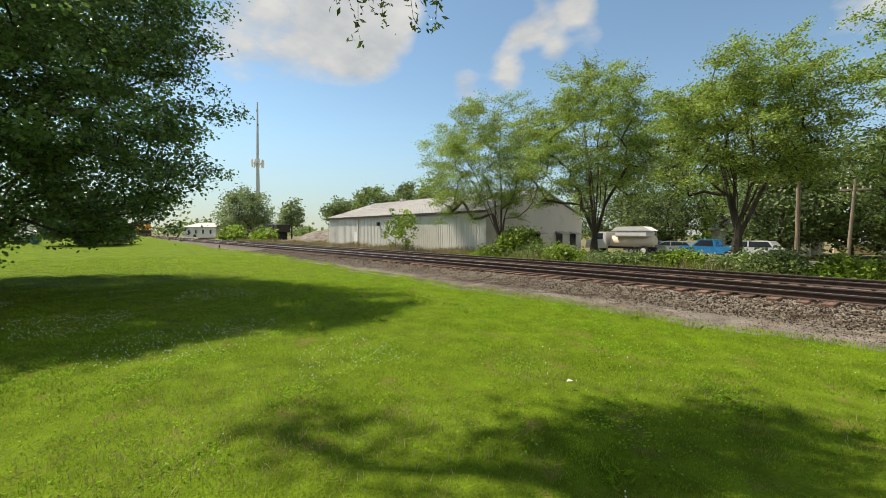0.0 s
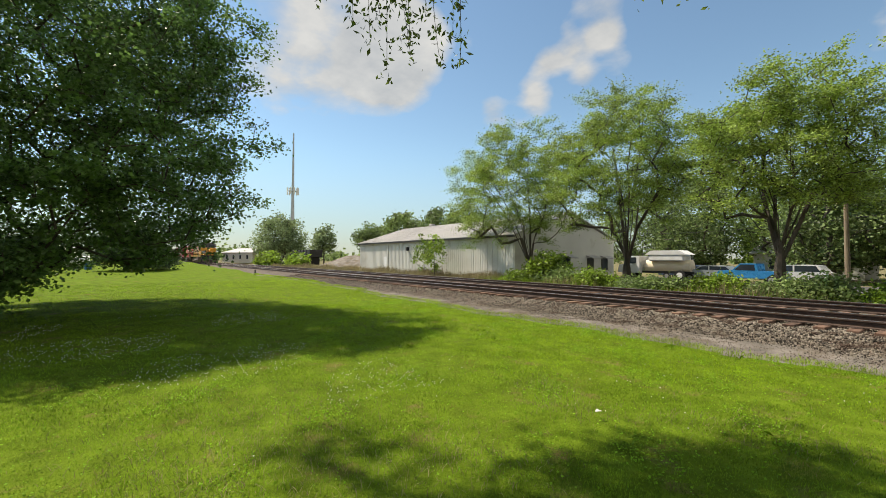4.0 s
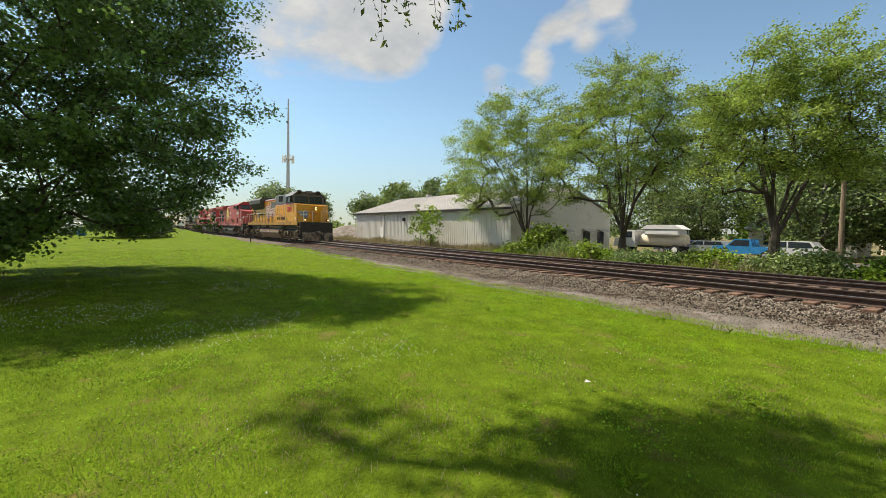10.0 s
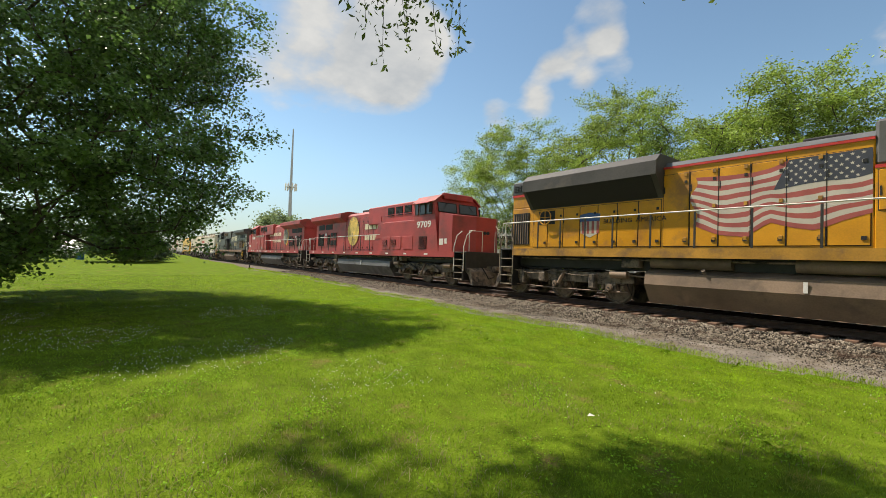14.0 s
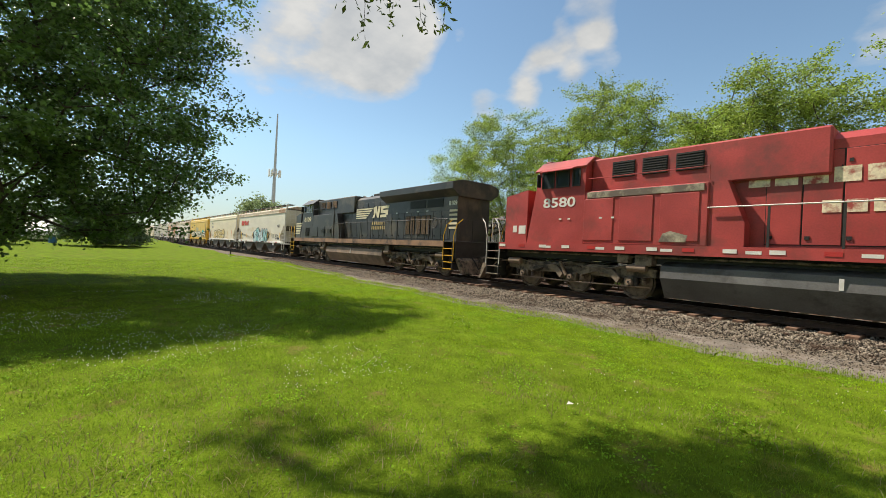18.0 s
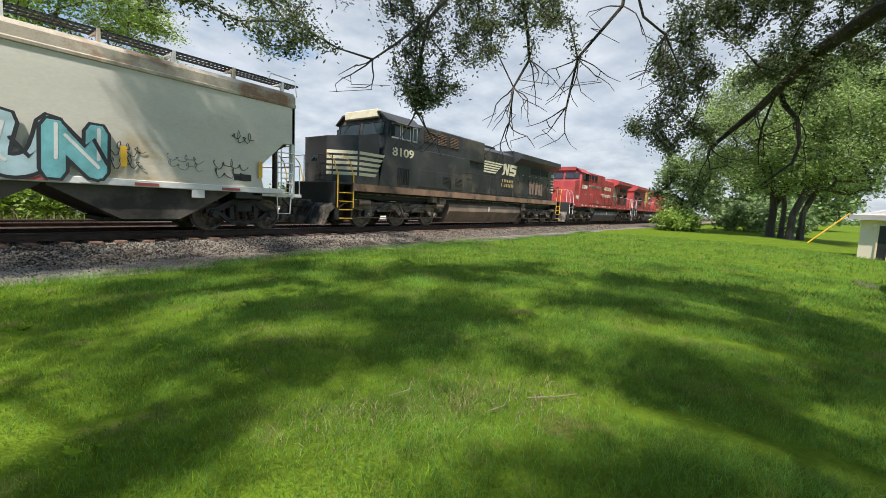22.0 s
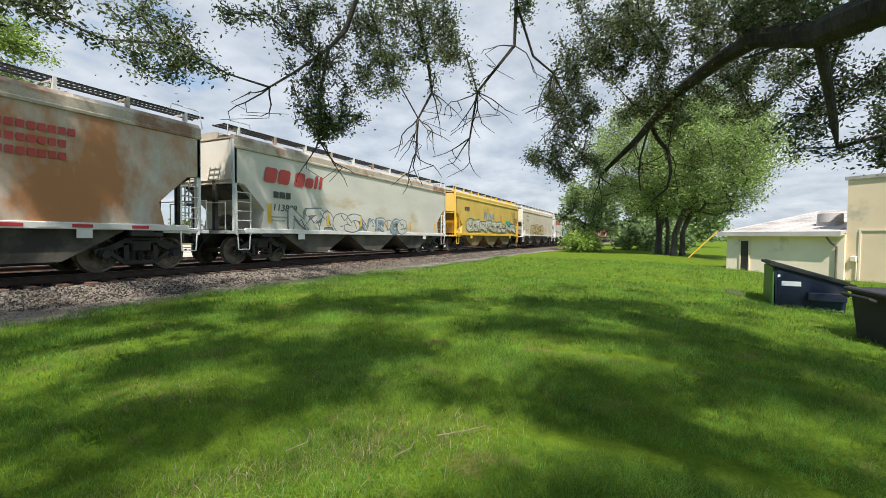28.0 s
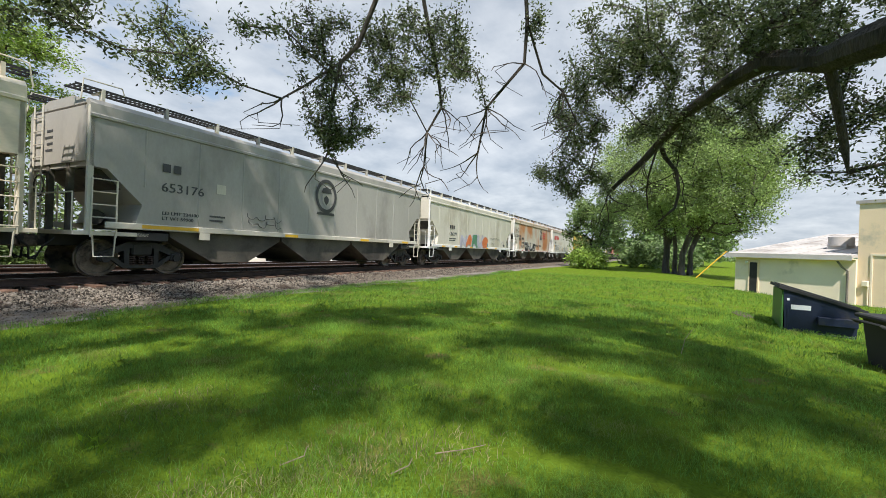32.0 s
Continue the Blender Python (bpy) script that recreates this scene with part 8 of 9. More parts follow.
            part("hood_stripe", Shape(F).add([(-0.42 - 0.01 * k, -1.034, 2.9 + 0.135 * k), (-1.75 - 0.19 * k, -1.034, 2.9 + 0.135 * k), (-1.85 - 0.19 * k, -1.034, 2.98 + 0.135 * k), (-0.43 - 0.01 * k, -1.034, 2.98 + 0.135 * k)], [(0, 1, 2, 3)]), "ns_stripe", ob)
            part("rear_stripe", Shape(F).box(-10.31, -9.75, -1.045, -1.035, 2.2 + 0.2 * k, 2.3 + 0.2 * k), "ns_stripe", ob)
        sw = [(-2.62, 3.52), (-2.95, 3.6), (-3.12, 3.2), (-3.2, 3.58), (-3.42, 3.58), (-3.26, 2.92), (-3.06, 2.92), (-2.9, 3.28), (-2.8, 2.95), (-2.5, 2.9), (-2.68, 3.1)]
        part("emblem_shape", Shape(F).prism(sw, "y", -1.038, -1.03), "ns_stripe", ob)
        ss = [(-3.5, 3.58), (-4.4, 3.58), (-4.36, 3.42), (-3.72, 3.42), (-3.7, 3.34), (-4.3, 3.34), (-4.22, 2.92), (-3.4, 2.92), (-3.42, 3.08), (-4.0, 3.08), (-4.02, 3.16), (-3.46, 3.16)]
        part("emblem_shape", Shape(F).prism(ss, "y", -1.038, -1.03), "ns_stripe", ob)
        bars(-2.48, -4.0, -1.034, 2.5, 0.2, "ns_gold", 7)
        bars(-2.44, -4.05, -1.034, 2.22, 0.2, "ns_gold", 8)
        put(number, -10.28, -9.7, 3.3, 0.2, "rail_white", -1.05)
    return ob


def add_to_train(ob, x):
    CONSIST.append((ob, x))


add_to_train(emd_loco("yellow and grey diesel locomotive leading the train"), -159.6)
add_to_train(ge_loco("dusty red diesel locomotive with faded gold lettering", False, "cp_red", "cp_red", "9709", "red"), -182.1)
add_to_train(ge_loco("faded red diesel locomotive running long hood first", True, "cp_red", "cp_red", "8580", "red"), -204.9)
add_to_train(ge_loco("dusty black diesel locomotive running long hood first", True, "ns_black", "ns_black", "8109", "black"), -227.6)


# ---- covered hoppers ----
SPRING = {}


def car_truck(parent, x):
    """A two-axle freight truck with cast side frames and coil springs."""
    sh = Shape()
    for s in (-1, 1):
        sh.prism([(x - 1.08, 0.60), (x - 0.8, 0.66), (x - 0.36, 0.88), (x + 0.36, 0.88), (x + 0.8, 0.66), (x + 1.08, 0.60), (x + 1.08, 0.49), (x + 0.76, 0.52), (x + 0.3, 0.72), (x - 0.3, 0.72), (x - 0.76, 0.52), (x - 1.08, 0.49)], "y", s * 0.97, s * 1.10)
        sh.prism([(x - 0.82, 0.52), (x - 0.42, 0.20), (x + 0.42, 0.20), (x + 0.82, 0.52), (x + 0.68, 0.52), (x + 0.36, 0.29), (x - 0.36, 0.29), (x - 0.68, 0.52)], "y", s * 0.97, s * 1.10)
        for dx in (-0.36, 0.36):
            sh.box(x + dx - 0.06, x + dx + 0.06, s * 0.97, s * 1.10, 0.27, 0.75)
        for dx in (-0.86, 0.86):
            sh.box(x + dx - 0.13, x + dx + 0.13, s * 0.98, s * 1.14, 0.38, 0.60, 0.03)
            sh.cyl((x + dx, s * 1.1, 0.46), (x + dx, s * 1.2, 0.46), 0.10, n=10)
    sh.box(x - 0.25, x + 0.25, -1.12, 1.12, 0.52, 0.84, 0.04)
    ob = part("truck", sh, "dark", parent, "dark cast steel two-axle truck")
    if "spring" not in SPRING:
        sp = Shape()
        sp.tube([(0.072 * math.cos(k * 0.9), 0.072 * math.sin(k * 0.9), 0.25 * k / 34) for k in range(35)], 0.018, 5)
        SPRING["spring"] = sp.mesh("spring", MAT["rail_side"])
    for s in (-1, 1):
        for dx in (-0.22, 0, 0.22):
            c = new("spring", SPRING["spring"])
            c.parent, c.location = ob, (x + dx, s * 1.06, 0.26)
    for dx in (-0.86, 0.86):
        wheelset(ob, x + dx, 0.46)


GLYPHS = ([(1, .9, .5, 1, .1, .8, .3, .55, .8, .42, .9, .15, .5, 0, 0, .1)], [(0, 0, .1, 1), (.05, .95, .8, 1, .85, .6, .1, .5), (.35, .5, 1, 0)], [(0, 0, .45, 1, .95, 0), (.2, .32, .8, .34)],
          [(.9, .9, .4, 1, .05, .6, .1, .2, .5, 0, 1, .15)], [(0, 0, .05, 1), (.05, .95, .9, .05), (.9, .05, .95, 1)], [(.95, .15, .4, 0, .05, .4, .2, .9, .7, 1, .95, .65, .1, .5)],
          [(.05, 1, .1, .2, .5, 0, .9, .25, .95, 1)], [(0, .95, .95, 1, .15, .05, 1, .1)], [(.1, 0, .05, 1, .7, 1, .85, .75, .15, .52, .85, .45, .95, .15, .1, .02)])


def ribbon(sh, pts, w, y):
    """A flat stroke along a line, with blunt rounded ends."""
    P = [Vector(p) for p in pts]
    d0, d1 = (P[0] - P[1]).normalized(), (P[-1] - P[-2]).normalized()
    P = [P[0] + d0 * w * 0.8] + P + [P[-1] + d1 * w * 0.8]
    vs, m = [], len(P)
    for i, p in enumerate(P):
        d = (P[min(i + 1, m - 1)] - P[max(i - 1, 0)]).normalized()
        k = w * (0.55 if i in (0, m - 1) else 1.0)
        vs += [(p.x - d.y * k, y - 0.0001 * i, p.y + d.x * k), (p.x + d.y * k, y - 0.0001 * i, p.y - d.x * k)]
    sh.add(vs, [(2 * i, 2 * i + 1, 2 * i + 3, 2 * i + 2) for i in range(m - 1)])


def tag_art(parent, x0, x1, z0, z1, fill, line, accent, n, seed, y=-1.502, fat=0.19, order=None, back=None, squeeze=1.12, plain=False):
    """A sprayed tag: fat interlocking strokes with dark outlines, each shape a part, not readable letters."""
    rnd = random.Random(seed)
    w, hgt = (x1 - x0) / n, z1 - z0
    if back:
        sh = Shape()
        for k in range(n * 2):
            cx, cz, r = x0 + (k + 0.5) * w / 2, z0 + hgt * rnd.uniform(0.3, 0.85), hgt * rnd.uniform(0.2, 0.34)
            sh.add([(cx + r * 1.5 * math.cos(i * math.pi / 7), y + 0.006 - 0.0003 * k, cz + r * math.sin(i * math.pi / 7)) for i in range(14)], [tuple(range(14))])
        part("tag_cloud", sh, back, parent)
    for k in range(n):
        g = GLYPHS[(order[k] if order else rnd.randrange(len(GLYPHS)))]
        lean, dz, hh = rnd.uniform(-0.08, 0.16), rnd.uniform(0, 0.1) * hgt, hgt * rnd.uniform(0.82, 0.95)
        tin, tout, shine = Shape(), Shape(), Shape()
        t = min(fat * hgt, 0.3 * w)
        for st in g:
            pts = [(x0 + (k + 0.5 + (u - 0.5) * squeeze * 0.82) * w + lean * (v - 0.5) * hgt, z0 + dz + t + v * (hh - 2 * t)) for u, v in zip(st[0::2], st[1::2])]
            fine = []
            # a smooth line through the points
            for i in range(len(pts) - 1):
                q = [Vector(pts[max(0, min(len(pts) - 1, i + j))]) for j in (-1, 0, 1, 2)]
                for u in (0.0, 0.25, 0.5, 0.75):
                    r = 0.5 * (2 * q[1] + (q[2] - q[0]) * u + (2 * q[0] - 5 * q[1] + 4 * q[2] - q[3]) * u * u + (3 * q[1] - q[0] - 3 * q[2] + q[3]) * u ** 3)
                    fine.append((r.x, r.y))
            fine.append(pts[-1])
            d = 0.0055 * k
            ribbon(tout, fine, t, y - d)
            ribbon(tin, fine, t * 0.74, y - 0.0035 - d)
            ribbon(shine, [(p + t * 0.15, q + t * 0.3) for p, q in fine[1:7]], t * 0.13, y - 0.0075 - d)
        part("tag_outline", tout, line, parent)
        part("tag_fill", tin, fill[k % len(fill)], parent)
        if plain:
            continue
        cut = Shape()
        cx, cz = x0 + (k + rnd.uniform(0.2, 0.8)) * w, z0 + hgt * rnd.uniform(0.35, 0.65)
        ribbon(cut, [(cx - 0.35 * w, cz + 0.2 * hgt), (cx - 0.05 * w, cz - 0.02 * hgt), (cx + 0.12 * w, cz + 0.1 * hgt), (cx + 0.4 * w, cz - 0.25 * hgt)], t * 0.16, y - 0.0085 - 0.0055 * k)
        part("tag_cut", cut, line, parent)
        part("tag_shine", shine, "rail_white", parent)


def scribble(parent, x0, x1, z0, z1, material, seed, y=-1.504, strokes=3):
    """Thin sprayed scrawl."""
    rnd = random.Random(seed)
    for k in range(strokes):
        pts, n, row = [], 40, (z1 - z0) / strokes
        for i in range(n):
            a = i * 0.62 + k
            size = 0.35 + 0.3 * math.sin(i * 0.37 + seed)
            pts.append((x0 + (x1 - x0) * i / n + 0.07 * math.cos(a), y, z0 + row * (k + 0.5) + row * size * math.sin(a + 0.4 * math.sin(i * 0.9))))
        part("scrawl", Shape().tube(pts, 0.009, 4), material, parent)


def name_blocks(parent, x0, z, h, material, y=-1.503):
    """A painted company name as leaning, round-cornered blocks of its letters' size."""
    for a, b, k in ((0.0, 0.53, 1.0), (0.6, 1.13, 1.0), (1.37, 1.87, 1.0), (1.93, 2.33, 0.74), (2.41, 2.57, 1.0), (2.66, 2.82, 1.0)):
        t, c, e = h * k, min(0.07, (b - a) * 0.3), 0.16 * h * k
        ring = [(a + c, 0), (b - c, 0), (b, c), (b + e, t - c), (b + e - c, t), (a + e + c, t), (a + e, t - c), (a, c)]
        part("name_block", Shape().prism([(x0 + u, z + w) for u, w in ring], "y", y, y + 0.004), material, parent)


def bars_of(parent, x0, z, h, widths, material, y=-1.503, gap=0.05, thick=0.22):
    """A company name as plain blocks of its letters' size."""
    x = x0
    for w in widths:
        part("name_bar", Shape().box(x, x + w, y, y + 0.004, z, z + h), material, parent)
        x += w + gap


def roundel(parent, cx, cz, r, dark, pale, y=-1.504):
    """A round emblem: ring, shield and ribbon as plain shapes."""
    ring = Shape()
    n = 28
    for a in range(n):
        t0, t1 = 2 * math.pi * a / n, 2 * math.pi * (a + 1) / n
        ring.add([(cx + k * r * math.cos(t), y, cz + k * r * 1.12 * math.sin(t)) for t, k in ((t0, 0.78), (t0, 1.0), (t1, 1.0), (t1, 0.78))], [(0, 1, 2, 3)])
    part("emblem_ring", ring, dark, parent)
    part("emblem_shield", Shape().prism([(cx - 0.42 * r, cz + 0.15 * r), (cx + 0.42 * r, cz + 0.15 * r), (cx + 0.38 * r, cz - 0.4 * r), (cx, cz - 0.75 * r), (cx - 0.38 * r, cz - 0.4 * r)], "y", y, y + 0.003), pale, parent)
    part("emblem_leaf", Shape().prism([(cx - 0.2 * r, cz - 0.35 * r), (cx, cz - 0.6 * r), (cx + 0.2 * r, cz - 0.35 * r), (cx + 0.24 * r, cz - 0.15 * r), (cx, cz + 0.05 * r), (cx - 0.24 * r, cz - 0.15 * r)], "y", y - 0.004, y - 0.001), dark, parent)
    part("emblem_top", Shape().prism([(cx - 0.5 * r, cz + 0.2 * r), (cx + 0.5 * r, cz + 0.2 * r), (cx + 0.4 * r, cz + 0.5 * r), (cx, cz + 0.62 * r), (cx - 0.35 * r, cz + 0.5 * r)], "y", y - 0.004, y - 0.001), dark, parent)
    part("emblem_ribbon", Shape().prism([(cx - 0.85 * r, cz - 1.25 * r), (cx + 0.85 * r, cz - 1.25 * r), (cx + 0.8 * r, cz - 1.08 * r), (cx - 0.8 * r, cz - 1.08 * r)], "y", y, y + 0.003), dark, parent)


def hopper(label, body, chord, sill, gear, ribs=False, zt=4.0, zs=1.30, roundish=False):
    ob = thing("hopper_car", label, "freight car", "covered hopper cars of the train")
    L, W = 7.75, 1.48
    side = [(-L, zt), (L, zt), (L, 2.64), (L - 0.36, 2.62), (L - 1.16, 1.84), (L - 1.02, zs), (-L + 1.02, zs), (-L + 1.16, 1.84), (-L + 0.36, 2.62), (-L, 2.64)]
    part("body", Shape().prism(side, "y", -W, W), body, ob)
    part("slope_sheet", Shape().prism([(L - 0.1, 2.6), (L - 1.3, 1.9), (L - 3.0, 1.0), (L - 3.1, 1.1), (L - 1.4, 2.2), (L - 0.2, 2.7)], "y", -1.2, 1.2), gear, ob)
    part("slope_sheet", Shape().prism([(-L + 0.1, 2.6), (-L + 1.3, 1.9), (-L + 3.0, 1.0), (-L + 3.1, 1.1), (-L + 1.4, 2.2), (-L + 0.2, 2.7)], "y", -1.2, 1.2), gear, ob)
    for s in (-1, 1):
        part("top_chord", Shape().prism([(s * (W - 0.02), zt - 0.28), (s * (W + 0.04), zt - 0.26), (s * (W + 0.045), zt - 0.20), (s * (W + 0.015), zt - 0.17), (s * (W + 0.01), zt + 0.05), (s * (W - 0.10), zt + 0.17), (s * (W - 0.2), zt + 0.14)], "x", -L - 0.02, L + 0.02), chord, ob)
        part("side_sill", Shape().box(-L + 0.35, L - 0.35, s * (W - 0.02), s * (W + 0.045), zs - 0.16, zs, 0.015), sill, ob)
    part("roof", Shape().prism([(-W + 0.05, zt + 0.08), (-0.6, zt + 0.32), (0.6, zt + 0.32), (W - 0.05, zt + 0.08)], "x", -L, L), chord, ob)
    part("hatch", Shape().box(-L + 0.6, L - 0.6, -0.35, 0.35, zt + 0.32, zt + 0.42, 0.03), body, ob)
    for s in (-1, 1):
        lo, hi = s * 0.78, s * 1.30
        rw = part("running_board", Shape().box(-L - 0.25, L + 0.25, lo, lo + s * 0.03, zt + 0.42, zt + 0.47).box(-L - 0.25, L + 0.25, hi - s * 0.03, hi, zt + 0.42, zt + 0.47).box(-L - 0.25, L + 0.25, (lo + hi) / 2 - 0.012, (lo + hi) / 2 + 0.012, zt + 0.43, zt + 0.46), "dark", ob)
        bars = Shape()
        for k in range(150):
            x = -L - 0.2 + k * (2 * L + 0.4) / 149
            bars.box(x - 0.016, x + 0.016, lo, hi, zt + 0.44, zt + 0.465)
        part("grating", bars, "dark", rw)
        for k in range(11):
            x = -L + 0.3 + k * (2 * L - 0.6) / 10
            part("bracket", Shape().prism([(s * 1.22, zt + 0.12), (s * 1.33, zt + 0.08), (s * 1.33, zt + 0.47), (s * 1.29, zt + 0.47), (s * 1.26, zt + 0.42), (s * 0.8, zt + 0.42), (s * 0.8, zt + 0.39), (s * 1.2, zt + 0.37)], "x", x - 0.035, x + 0.035), chord if k % 2 else sill, rw)
        for d in (-1, 1):
            part("roof_hoop", Shape().tube([(d * (L - 0.75), s * 1.31, zt + 0.45), (d * (L - 0.7), s * 1.31, zt + 0.62), (d * (L + 0.1), s * 1.31, zt + 0.6), (d * (L + 0.16), s * 1.36, zt + 0.1)], 0.018, 6), sill, rw)
    if ribs:
        for k in range(-4, 6):
            x = -0.75 + k * 1.45
            part("side_seam", Shape().prism([(x - 0.03, -W), (x, -W - 0.012), (x + 0.03, -W)], "z", 2.3 if abs(x) > 6 else zs, zt - 0.28), body, ob)
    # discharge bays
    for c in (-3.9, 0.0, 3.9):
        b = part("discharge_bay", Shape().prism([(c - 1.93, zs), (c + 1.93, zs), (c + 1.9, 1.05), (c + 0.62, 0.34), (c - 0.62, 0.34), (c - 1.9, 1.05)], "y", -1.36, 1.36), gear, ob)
        part("outlet_gate", Shape().box(c - 0.8, c + 0.8, -0.7, 0.7, 0.25, 0.36, 0.02), "dark", b)
    for d in (-1, 1):
        part("draft_sill", Shape().box(d * 5.3, d * (L + 0.25), -0.3, 0.3, 0.75, 1.12), "dark", ob)
    for d in (-1, 1):
        e = d * L
        part("end_platform", Shape().box(e - d * 1.35, e + d * 0.28, -W, W, 1.02, 1.12, 0.01), sill, ob)
        part("bolster", Shape().box(d * 5.9, d * 6.7, -W, W, 0.92, 1.14, 0.02), "dark", ob)
        car_truck(ob, d * 6.35)
        coupler(ob, d * (L + 0.1), False, d)
        part("end_wall", Shape().box(e - d * 0.02, e + d * 0.05, -W + 0.08, W - 0.08, 2.75, zt), body, ob)
        for y in (-0.5, 0.5):
            part("end_post", Shape().box(e - d * 0.1, e + d * 0.02, y - 0.07, y + 0.07, 1.1, 2.8), gear, ob)
        for s in (-1, 1):
            part("corner_post", Shape().box(e - d * 0.09, e + d * 0.03, s * (W - 0.10), s * W, 1.1, zt, 0.01), sill, ob)
            ld = part("ladder", Shape().tube([(e - d * 0.58, s * (W + 0.02), 0.98), (e - d * 0.58, s * (W + 0.02), 2.36)], 0.022, 6).tube([(e - d * 0.06, s * (W + 0.02), 0.98), (e - d * 0.06, s * (W + 0.02), 2.36)], 0.022, 6), sill, ob)
            for k in range(5):
                z = 1.15 + 0.3 * k
                part("rung", Shape().tube([(e - d * 0.6, s * (W + 0.03), z), (e - d * 0.04, s * (W + 0.03), z)], 0.016, 5), sill, ld)
            part("stirrup", Shape().tube([(e - d * 0.58, s * W, 1.05), (e - d * 0.55, s * W, 0.52), (e - d * 0.14, s * W, 0.52), (e - d * 0.1, s * W, 1.05)], 0.02, 6), sill, ob)
        lad = part("end_ladder", Shape().tube([(e + d * 0.09, -d * 1.1, 1.1), (e + d * 0.09, -d * 1.1, zt + 0.25)], 0.02, 6).tube([(e + d * 0.09, -d * 0.65, 1.1), (e + d * 0.09, -d * 0.65, zt + 0.25)], 0.02, 6), sill, ob)
        for k in range(9):
            part("rung", Shape().tube([(e + d * 0.1, -d * 1.12, 1.3 + k * 0.33), (e + d * 0.1, -d * 0.63, 1.3 + k * 0.33)], 0.015, 5), sill, lad)
        part("end_rail", Shape().tube([(e + d * 0.26, -W + 0.1, 1.1), (e + d * 0.26, -W + 0.1, 2.0), (e + d * 0.26, W - 0.1, 2.0), (e + d * 0.26, W - 0.1, 1.1)], 0.018, 6), sill, ob)
    part("brake_wheel", Shape().tube([(-L - 0.2, 0.45 + 0.26 * math.cos(a), 2.2 + 0.26 * math.sin(a)) for a in [k * math.pi / 8 for k in range(17)]], 0.018, 6), gear, ob)
    part("air_reservoir", Shape().cyl((-L + 0.7, -0.2, 1.5), (-L + 1.2, 0.7, 1.5), 0.2, n=12), gear, ob)
    part("bearing_plate", Shape().box(-5.05, -4.75, -W - 0.05, -W, zs - 0.36, zs - 0.16), sill, ob)
    part("bearing_plate", Shape().box(4.75, 5.05, -W - 0.05, -W, zs - 0.36, zs - 0.16), sill, ob)
    return ob


def patches(ob, xs, z0, z1, colours, w=0.5, y=-1.528):
    for k, x in enumerate(xs):
        part("reflector", Shape().box(x, x + w, y - 0.004, y, z0, z1), colours[k % len(colours)], ob)


def data_lines(ob, x, z, rows, material="dark", w=0.9):
    for k in range(rows):
        part("data_line", Shape().box(x, x + w * (1 - 0.15 * (k % 2)), -1.488, -1.483, z - k * 0.12, z - k * 0.12 + 0.055), material, ob)


